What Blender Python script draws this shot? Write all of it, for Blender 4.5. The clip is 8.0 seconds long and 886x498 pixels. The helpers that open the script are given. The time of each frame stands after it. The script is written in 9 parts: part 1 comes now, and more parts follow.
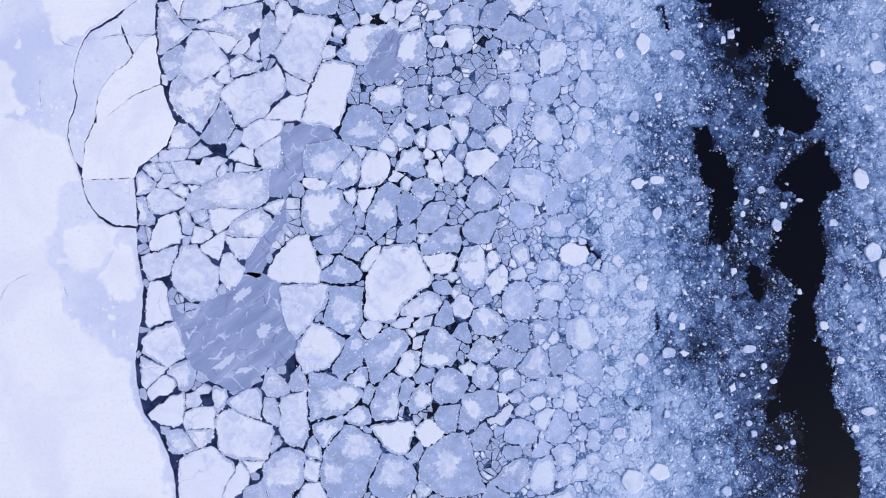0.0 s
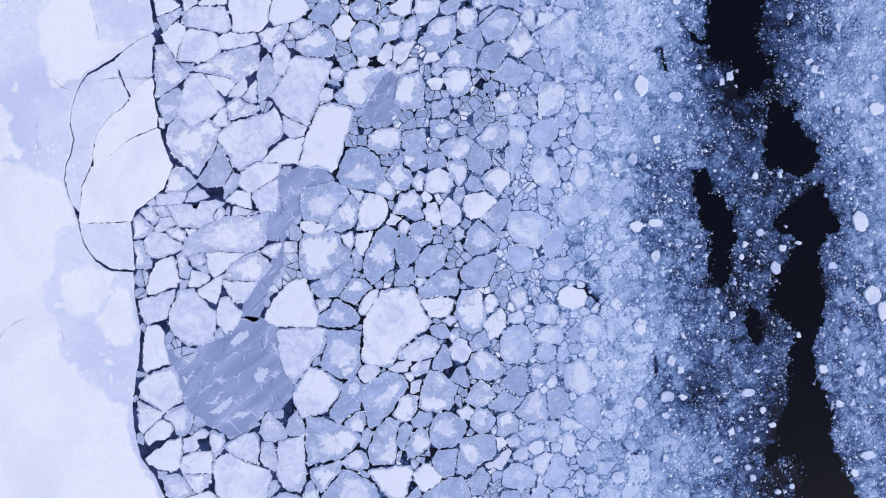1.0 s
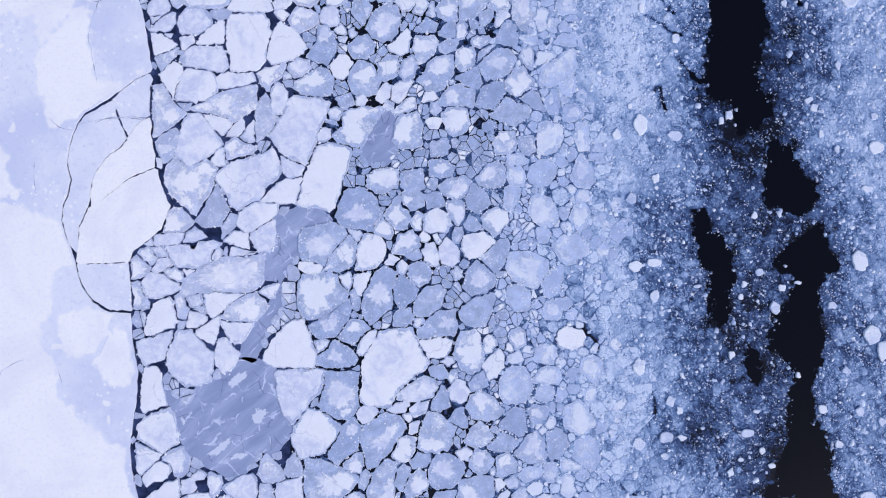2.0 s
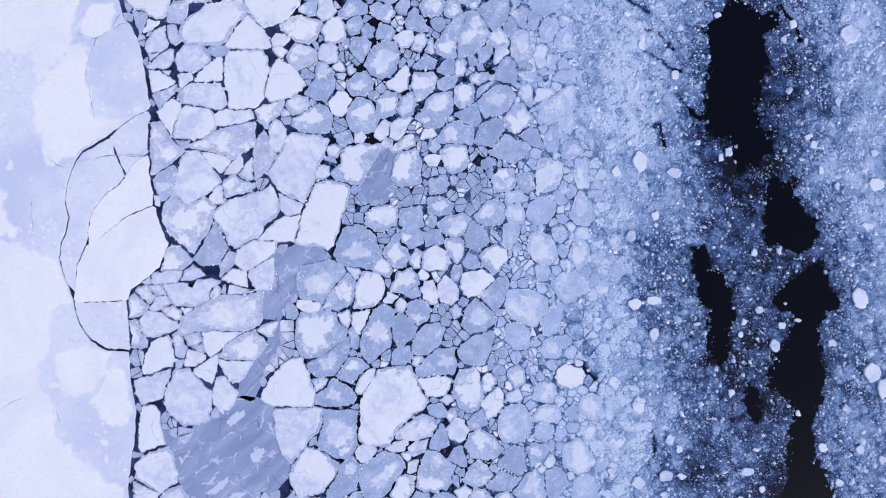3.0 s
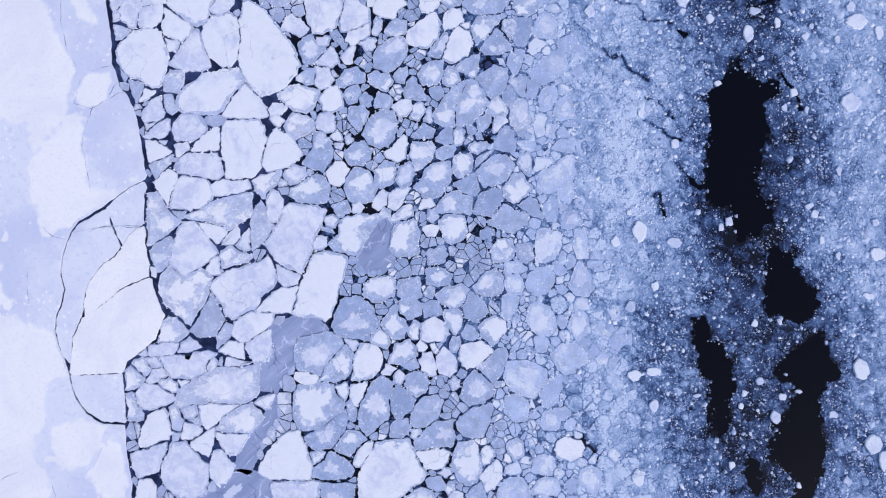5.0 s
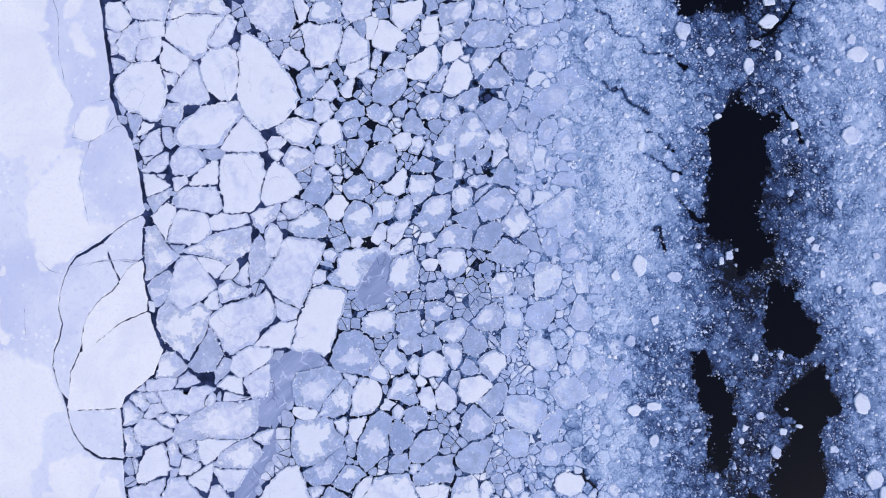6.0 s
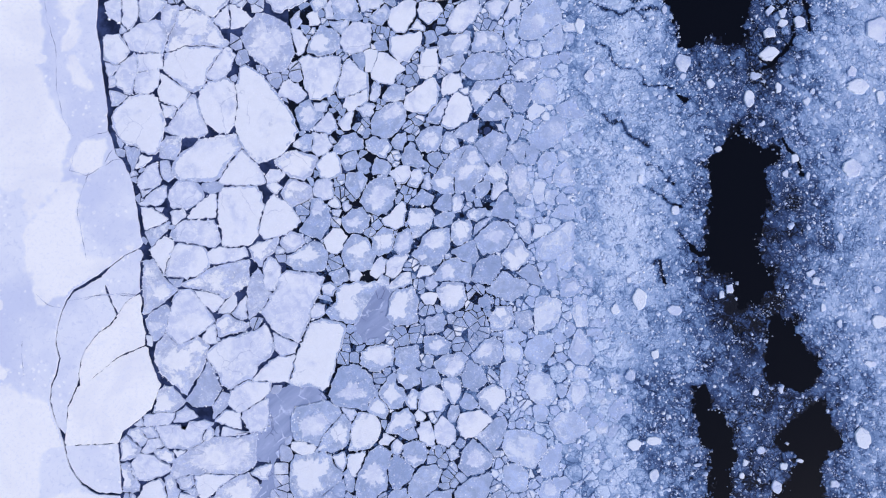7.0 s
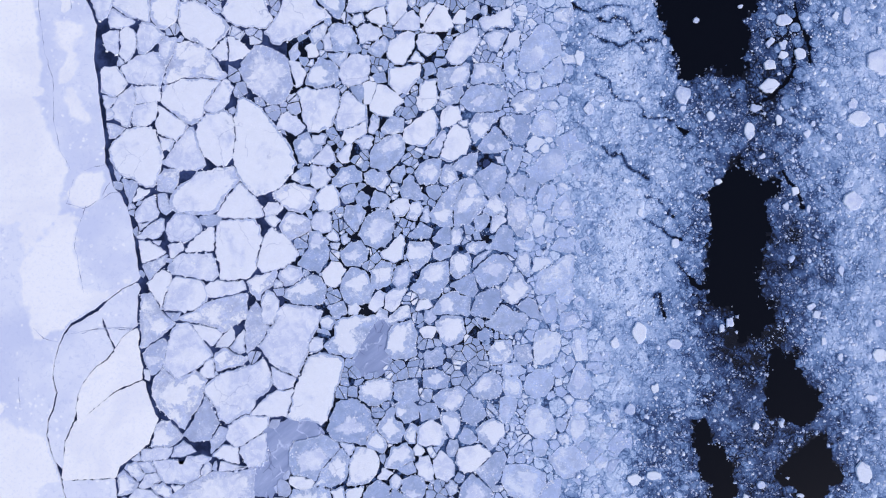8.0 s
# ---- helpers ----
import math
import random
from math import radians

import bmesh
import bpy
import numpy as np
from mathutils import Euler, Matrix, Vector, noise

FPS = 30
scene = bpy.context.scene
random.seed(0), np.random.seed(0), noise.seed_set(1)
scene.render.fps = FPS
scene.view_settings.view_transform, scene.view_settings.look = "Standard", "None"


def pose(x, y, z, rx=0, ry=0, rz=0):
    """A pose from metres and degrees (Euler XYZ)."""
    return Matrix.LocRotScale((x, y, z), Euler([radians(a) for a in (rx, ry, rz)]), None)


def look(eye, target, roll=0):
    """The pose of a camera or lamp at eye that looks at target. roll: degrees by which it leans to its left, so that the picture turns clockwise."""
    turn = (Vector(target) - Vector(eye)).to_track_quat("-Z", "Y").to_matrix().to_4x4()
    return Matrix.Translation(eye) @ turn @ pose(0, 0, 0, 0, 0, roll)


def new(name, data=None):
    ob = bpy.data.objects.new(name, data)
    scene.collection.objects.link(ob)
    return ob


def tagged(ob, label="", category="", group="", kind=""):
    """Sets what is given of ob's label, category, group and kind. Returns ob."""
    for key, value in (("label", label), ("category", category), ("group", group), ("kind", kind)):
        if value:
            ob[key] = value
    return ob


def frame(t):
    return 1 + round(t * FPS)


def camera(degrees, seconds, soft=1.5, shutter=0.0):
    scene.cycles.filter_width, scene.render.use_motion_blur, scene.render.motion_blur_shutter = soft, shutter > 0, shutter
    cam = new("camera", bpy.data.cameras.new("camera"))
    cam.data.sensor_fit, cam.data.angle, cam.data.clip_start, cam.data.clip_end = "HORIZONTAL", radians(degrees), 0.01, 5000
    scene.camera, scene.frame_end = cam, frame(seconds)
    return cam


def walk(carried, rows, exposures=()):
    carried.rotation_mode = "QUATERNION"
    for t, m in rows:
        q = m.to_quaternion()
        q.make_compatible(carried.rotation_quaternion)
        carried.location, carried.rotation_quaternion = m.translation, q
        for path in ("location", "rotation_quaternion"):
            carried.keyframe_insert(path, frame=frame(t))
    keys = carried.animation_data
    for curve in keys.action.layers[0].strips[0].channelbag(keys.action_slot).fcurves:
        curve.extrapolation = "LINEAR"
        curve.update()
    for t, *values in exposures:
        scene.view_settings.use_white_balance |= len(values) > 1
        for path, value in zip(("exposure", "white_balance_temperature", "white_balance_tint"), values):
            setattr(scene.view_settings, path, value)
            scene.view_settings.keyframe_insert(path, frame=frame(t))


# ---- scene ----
cam = camera(70.0, 8.0, soft=1.15)

# seconds, place in metres, turn in degrees: a slow level flight, looking almost straight down
ROWS = [
    (0.0, -2.132, -4.381, 111.581, 2.216, -1.030, -0.000),
    (0.5, -1.858, -0.410, 111.582, 2.186, -0.994, -0.011),
    (1.0, -1.628, 3.391, 111.573, 2.161, -0.966, -0.021),
    (1.5, -1.439, 7.039, 111.554, 2.141, -0.947, -0.031),
    (2.0, -1.284, 10.554, 111.526, 2.125, -0.934, -0.039),
    (2.5, -1.160, 13.952, 111.488, 2.114, -0.928, -0.047),
    (3.0, -1.061, 17.250, 111.440, 2.108, -0.927, -0.053),
    (3.5, -0.984, 20.460, 111.383, 2.106, -0.931, -0.058),
    (4.0, -0.922, 23.597, 111.316, 2.108, -0.938, -0.062),
    (4.5, -0.873, 26.672, 111.239, 2.115, -0.947, -0.064),
    (5.0, -0.829, 29.695, 111.153, 2.125, -0.958, -0.064),
    (5.5, -0.788, 32.673, 111.057, 2.140, -0.970, -0.062),
    (6.0, -0.744, 35.616, 110.951, 2.159, -0.981, -0.057),
    (6.5, -0.693, 38.528, 110.836, 2.181, -0.991, -0.051),
    (7.0, -0.629, 41.413, 110.711, 2.207, -1.000, -0.042),
    (7.5, -0.548, 44.276, 110.577, 2.237, -1.005, -0.031),
    (8.0, -0.446, 47.118, 110.433, 2.270, -1.007, -0.016),
]
EXPOSURE, KELVIN, TINT = 0.45, 6350, 17
walk(cam, [(t, pose(x, y, z, rx, ry, rz)) for t, x, y, z, rx, ry, rz in ROWS], [(0.0, EXPOSURE, KELVIN, TINT), (8.0, EXPOSURE, KELVIN, TINT)])

# ---- light: a bright veiled polar sky ----
SUN_HEIGHT, SUN_TURN = 38.0, 130.0
world = bpy.data.worlds.new("sky")
scene.world = world
world.use_nodes = True
wt = world.node_tree
sky = wt.nodes.new("ShaderNodeTexSky")
sky.sky_type = "NISHITA"
sky.sun_disc = False
sky.sun_elevation, sky.sun_rotation = radians(SUN_HEIGHT), radians(SUN_TURN)
wt.links.new(sky.outputs[0], wt.nodes["Background"].inputs[0])
wt.nodes["Background"].inputs[1].default_value = 0.12
sun = bpy.data.lights.new("sun", "SUN")
sun.energy, sun.angle, sun.color = 1.5, radians(12), (1.0, 0.97, 0.93)
sun_ob = new("sun", sun)
sun_ob.matrix_world = look((300 * math.sin(radians(SUN_TURN)), 300 * math.cos(radians(SUN_TURN)), 300 * math.tan(radians(SUN_HEIGHT))), (0, 0, 0))


# ---- materials ----
class Nodes:
    """A small writer for node trees."""

    def __init__(self, name):
        self.mat = bpy.data.materials.new(name)
        self.mat.use_nodes = True
        self.tree = self.mat.node_tree
        self.shader = self.tree.nodes["Principled BSDF"]
        level = self.add("ShaderNodeVectorMath")
        level.operation = "MULTIPLY"
        self.tree.links.new(self.add("ShaderNodeNewGeometry").outputs["Position"], level.inputs[0])
        level.inputs[1].default_value = (1, 1, 0.05)
        self.place = level.outputs[0]

    def add(self, kind):
        return self.tree.nodes.new(kind)

    def put(self, socket, value):
        if hasattr(value, "is_output"):
            self.tree.links.new(value, socket)
        else:
            socket.default_value = value

    def field(self, name):
        n = self.add("ShaderNodeAttribute")
        n.attribute_name = name
        return n.outputs["Fac"]

    def noise(self, scale, detail=4.0, rough=0.55, where=None, warp=0.0):
        n = self.add("ShaderNodeTexNoise")
        self.put(n.inputs["Vector"], where or self.place)
        n.inputs["Scale"].default_value, n.inputs["Detail"].default_value = scale, detail
        n.inputs["Roughness"].default_value, n.inputs["Distortion"].default_value = rough, warp
        return n.outputs["Fac"]

    def cells(self, scale, feature="F1", where=None):
        n = self.add("ShaderNodeTexVoronoi")
        n.feature = feature
        self.put(n.inputs["Vector"], where or self.place)
        n.inputs["Scale"].default_value = scale
        return n

    def math(self, kind, a, b=0.0, c=0.0):
        n = self.add("ShaderNodeMath")
        n.operation = kind
        self.put(n.inputs[0], a), self.put(n.inputs[1], b), self.put(n.inputs[2], c)
        return n.outputs[0]

    def span(self, value, a, b, lo=0.0, hi=1.0):
        n = self.add("ShaderNodeMapRange")
        n.interpolation_type = "SMOOTHSTEP"
        self.put(n.inputs[0], value)
        for i, v in enumerate((a, b, lo, hi)):
            n.inputs[i + 1].default_value = v
        return n.outputs[0]

    def mix(self, fac, a, b):
        n = self.add("ShaderNodeMix")
        n.data_type = "RGBA"
        self.put(n.inputs[0], fac)
        self.put(n.inputs[6], a if hasattr(a, "is_output") else (*a, 1))
        self.put(n.inputs[7], b if hasattr(b, "is_output") else (*b, 1))
        return n.outputs[2]

    def ramp(self, fac, *stops):
        n = self.add("ShaderNodeValToRGB")
        while len(n.color_ramp.elements) < len(stops):
            n.color_ramp.elements.new(0.5)
        for e, (at, colour) in zip(n.color_ramp.elements, stops):
            e.position, e.color = at, (*colour, 1)
        self.put(n.inputs[0], fac)
        return n.outputs[0]

    def done(self, colour, rough=0.7, height=None, strength=0.3, depth=0.1, spec=0.3):
        self.put(self.shader.inputs["Base Color"], colour if hasattr(colour, "is_output") else (*colour, 1))
        self.put(self.shader.inputs["Roughness"], rough)
        self.shader.inputs["Specular IOR Level"].default_value = spec
        if height is not None:
            b = self.add("ShaderNodeBump")
            b.inputs["Strength"].default_value, b.inputs["Distance"].default_value = strength, depth
            self.put(b.inputs["Height"], height)
            self.put(self.shader.inputs["Normal"], b.outputs[0])
        return self.mat


SNOW = (0.92, 0.915, 0.94)
OLD_SNOW = (0.74, 0.77, 0.88)
BARE = (0.40, 0.478, 0.675)
SEA = (0.004, 0.005, 0.009)


def floe_material(name, snow, bare, cover, jitter, soft=0.04, frost=0.5):
    """Ice with a torn cover of wind-packed snow; cover is the share that lies white."""
    m = Nodes(name)
    chance = m.field("age")
    rim = m.field("rim")
    blot = m.math("ADD", m.noise(0.22, 5, 0.6, warp=0.5), m.math("MULTIPLY", m.noise(1.1, 5, 0.7, warp=0.6), 0.42))
    blot = m.math("ADD", blot, m.math("MULTIPLY", m.noise(3.2, 4, 0.65, warp=0.4), 0.24))
    blot = m.math("ADD", blot, m.math("MULTIPLY", m.math("SUBTRACT", chance, 0.5), jitter))
    blot = m.math("ADD", blot, m.math("MULTIPLY", m.field("cover"), 0.42))
    # here and there the rim is washed bare
    wash = m.math("MULTIPLY", m.span(rim, 0.0, 0.9), m.span(m.noise(0.11, 3, 0.6, warp=0.4), 0.40, 0.60, 0.0, 0.44))
    blot = m.math("SUBTRACT", blot, wash)
    mid = 0.83 + (0.5 - cover) * 0.5
    mask = m.span(blot, mid - soft, mid + soft)
    thin = m.span(blot, mid - 0.16, mid + 0.02)
    fine = m.noise(5.0, 3, 0.6)
    tone = m.mix(m.span(m.noise(0.45, 4, 0.6, warp=0.6), 0.3, 0.7), tuple(c * 0.88 for c in bare), tuple(c * 1.14 for c in bare))
    tone = m.mix(m.math("MULTIPLY", m.span(chance, 0.35, 0.0), 0.45), tone, tuple(c * k for c, k in zip(bare, (0.72, 0.78, 0.88))))
    tone = m.mix(m.math("MULTIPLY", thin, 0.55), tone, tuple(0.5 * (a + b) for a, b in zip(bare, snow)))
    wind = m.math("ADD", m.noise(0.16, 4, 0.6, warp=0.5), m.math("MULTIPLY", m.math("SUBTRACT", chance, 0.5), 0.3))
    top = m.mix(m.span(wind, 0.38, 0.58), tuple(c * k for c, k in zip(snow, (0.70, 0.735, 0.86))), tuple(c * 0.95 for c in snow))
    top = m.mix(m.math("MULTIPLY", m.span(m.noise(0.7, 5, 0.62, warp=0.8), 0.38, 0.66), 0.65), top, snow)
    grain = m.span(m.noise(2.4, 5, 0.7), 0.48, 0.34)
    top = m.mix(m.math("MULTIPLY", grain, 0.16), top, tuple(c * k for c, k in zip(snow, (0.66, 0.71, 0.86))))
    smear = m.math("MULTIPLY", m.span(m.noise(0.8, 6, 0.72, warp=1.6), 0.53, 0.66), m.span(m.noise(0.14, 2), 0.40, 0.56))
    tone = m.mix(m.math("MULTIPLY", smear, 0.7), tone, tuple(0.25 * a + 0.75 * b for a, b in zip(bare, snow)))
    colour = m.mix(mask, tone, top)
    # crumbs of rime and frost, thickest along the rim
    crumb = m.span(m.cells(1.3, where=m.warped(0.12)).outputs["Distance"], 0.27, 0.12)
    crumb = m.math("MULTIPLY", crumb, m.span(m.math("ADD", m.math("MULTIPLY", m.noise(0.35, 3), 0.6), m.math("MULTIPLY", m.noise(1.7, 4, 0.7, warp=0.8), 0.4)), 0.47, 0.58))
    dust = m.span(m.cells(3.0, where=m.warped(0.1)).outputs["Distance"], 0.34, 0.14)
    dust = m.math("MULTIPLY", dust, m.span(m.math("ADD", m.noise(0.45, 4, 0.65), m.math("MULTIPLY", rim, 0.13)), 0.44, 0.62))
    crumb = m.math("MAXIMUM", crumb, m.math("MULTIPLY", dust, 0.8))
    colour = m.mix(m.math("MULTIPLY", crumb, frost + 0.3), colour, SNOW)
    lip = m.math("MULTIPLY", m.span(rim, 0.72, 0.95), m.span(m.noise(0.6, 5, 0.7), 0.49, 0.63))
    colour = m.mix(m.math("MULTIPLY", lip, frost + 0.1), colour, SNOW)
    stain = m.span(m.noise(1.5, 5, 0.7, warp=0.8), 0.50, 0.36)
    stain = m.math("MULTIPLY", stain, m.math("SUBTRACT", 1.0, mask))
    colour = m.mix(m.math("MULTIPLY", stain, 0.35), colour, tuple(c * 0.72 for c in bare))
    # hairline cracks
    vein = m.span(m.cells(0.16, "DISTANCE_TO_EDGE", m.warped(0.5)).outputs["Distance"], 0.012, 0.004)
    vein = m.math("MULTIPLY", vein, m.span(m.noise(0.12, 2), 0.50, 0.60))
    colour = m.mix(m.math("MULTIPLY", vein, 0.30), colour, (0.16, 0.21, 0.42))
    # the flared foot of the floe turns dark navy towards its outer edge
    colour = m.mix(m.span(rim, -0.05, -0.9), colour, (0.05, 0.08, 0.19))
    height = m.math("ADD", m.math("MULTIPLY", mask, 0.6), m.math("ADD", fine, m.math("MULTIPLY", m.math("MAXIMUM", crumb, lip), 1.0)))
    return m.done(colour, m.span(mask, 0, 1, 0.5, 0.85), height, 0.48, 0.12)


def warped(self, amount):
    n = self.add("ShaderNodeTexNoise")
    self.put(n.inputs["Vector"], self.place)
    n.inputs["Scale"].default_value, n.inputs["Detail"].default_value = 0.5, 3
    s = self.add("ShaderNodeVectorMath")
    s.operation = "MULTIPLY_ADD"
    self.put(s.inputs[0], n.outputs["Color"])
    s.inputs[1].default_value = (amount * 4,) * 3
    self.put(s.inputs[2], self.place)
    return s.outputs[0]


Nodes.warped = warped

FLOE = {
    "snowy": floe_material("snowy_ice", (0.89, 0.895, 0.935), BARE, 0.58, 0.14, 0.06, 0.6),
    "patchy": floe_material("patchy_ice", (0.86, 0.87, 0.925), BARE, 0.29, 0.24, 0.06, 0.6),
    "frosted": floe_material("frosted_ice", SNOW, (0.51, 0.56, 0.735), 0.42, 0.16, 0.05, 0.65),
    "bare": floe_material("bare_ice", OLD_SNOW, (0.36, 0.44, 0.64), 0.20, 0.10),
    "drowned": floe_material("drowned_ice", (0.76, 0.80, 0.90), (0.45, 0.535, 0.745), 0.36, 0.18, 0.07, 0.6),
    "packed": floe_material("packed_ice", (0.88, 0.885, 0.935), (0.50, 0.555, 0.735), 0.55, 0.14, 0.05, 0.65),
    "grey": floe_material("grey_ice", (0.80, 0.82, 0.90), (0.46, 0.515, 0.69), 0.26, 0.30, 0.05, 0.6),
    "brash": floe_material("brash_ice", SNOW, (0.365, 0.445, 0.64), 0.20, 0.42, frost=0.6),
    "pale_brash": floe_material("pale_brash_ice", (0.80, 0.83, 0.91), (0.44, 0.525, 0.74), 0.30, 0.34, 0.08, 0.45),
}


def fast_ice_material():
    m = Nodes("fast_ice")
    band = m.math("ADD", m.noise(0.035, 4, 0.55, warp=0.6), m.math("MULTIPLY", m.noise(0.25, 5, 0.6), 0.35))
    colour = m.mix(m.span(band, 0.52, 0.82), (0.65, 0.68, 0.83), (0.81, 0.82, 0.89))
    fleck = m.math("MULTIPLY", m.span(m.cells(0.9, where=m.warped(0.3)).outputs["Distance"], 0.34, 0.12), m.span(m.noise(0.15, 3), 0.47, 0.60))
    colour = m.mix(fleck, colour, SNOW)
    worn = m.span(m.noise(1.2, 5, 0.7, warp=0.6), 0.48, 0.34)
    colour = m.mix(m.math("MULTIPLY", worn, 0.45), colour, (0.56, 0.60, 0.77))
    # deep snow where it has drifted
    broad = m.noise(0.07, 4, 0.6, warp=0.6)
    grain = m.noise(1.8, 5, 0.7)
    deep = m.mix(m.span(broad, 0.35, 0.6), (0.86, 0.85, 0.88), (0.95, 0.93, 0.915))
    deep = m.mix(m.math("MULTIPLY", m.span(grain, 0.50, 0.34), 0.45), deep, (0.74, 0.755, 0.85))
    lie = m.math("ADD", m.field("cover"), m.math("MULTIPLY", m.math("SUBTRACT", m.noise(0.35, 6, 0.65, warp=0.5), 0.5), 0.9))
    colour = m.mix(m.span(lie, 0.25, 0.62), colour, deep)
    return m.done(colour, 0.75, m.math("ADD", m.noise(0.6, 5, 0.6), m.math("MULTIPLY", m.noise(4.0, 4), 0.3)), 0.3, 0.15)


def young_material():
    m = Nodes("young_grey_ice")
    long_way = m.add("ShaderNodeMapping")
    long_way.vector_type = "TEXTURE"
    m.put(long_way.inputs["Vector"], m.place)
    long_way.inputs["Rotation"].default_value = (0, 0, radians(40))
    long_way.inputs["Scale"].default_value = (3.2, 0.8, 1)
    streak = m.noise(0.35, 5, 0.6, long_way.outputs[0], 0.6)
    colour = m.ramp(streak, (0.34, (0.26, 0.315, 0.49)), (0.50, (0.32, 0.375, 0.56)), (0.62, (0.38, 0.435, 0.62)), (0.72, (0.58, 0.63, 0.79)))
    rim = m.span(m.cells(0.22, "DISTANCE_TO_EDGE", m.warped(0.35)).outputs["Distance"], 0.03, 0.012)
    rim = m.math("MULTIPLY", rim, m.span(m.noise(0.5, 3), 0.45, 0.6))
    colour = m.mix(m.math("MULTIPLY", rim, 0.8), colour, (0.66, 0.71, 0.87))
    hair = m.span(m.cells(0.3, "DISTANCE_TO_EDGE", m.warped(0.12)).outputs["Distance"], 0.018, 0.006)
    hair = m.math("MULTIPLY", hair, m.span(m.noise(0.3, 2), 0.52, 0.6))
    colour = m.mix(m.math("MULTIPLY", hair, 0.6), colour, (0.06, 0.08, 0.19))
    # snow lies torn along the streaks
    lie = m.math("ADD", m.field("cover"), m.math("MULTIPLY", m.math("SUBTRACT", m.noise(0.6, 6, 0.66, long_way.outputs[0], 0.8), 0.5), 2.2))
    lie = m.math("ADD", lie, m.math("MULTIPLY", m.math("SUBTRACT", m.noise(1.6, 4, 0.6), 0.5), 0.9))
    colour = m.mix(m.math("MULTIPLY", m.span(lie, 0.50, 0.74), 0.8), colour, (0.74, 0.77, 0.88))
    return m.done(colour, 0.45, m.math("ADD", streak, m.math("MULTIPLY", rim, 0.8)), 0.3, 0.1)


def fragment_material(name, lo, mid, hi, wet=False):
    m = Nodes(name)
    chance = m.add("ShaderNodeNewGeometry").outputs["Random Per Island"]
    colour = m.ramp(chance, (0.0, lo), (0.45, mid), (0.85, hi), (1.0, SNOW))
    if wet:
        read = m.add("ShaderNodeAttribute")
        read.attribute_name = "thickness"
        colour = m.mix(m.span(read.outputs["Fac"], 0.66, 0.26, 0.0, 0.92), colour, m.ramp(chance, (0.0, (0.025, 0.05, 0.12)), (0.6, (0.075, 0.13, 0.27)), (0.88, (0.2, 0.29, 0.48)), (1.0, (0.6, 0.68, 0.84))))
    spot = m.span(m.math("ADD", m.noise(0.9, 4, 0.6), m.math("MULTIPLY", chance, 0.15)), 0.56, 0.66)
    colour = m.mix(m.math("MULTIPLY", spot, 0.55), colour, OLD_SNOW)
    return m.done(colour, 0.65, m.noise(4.0, 4, 0.6), 0.4, 0.1)


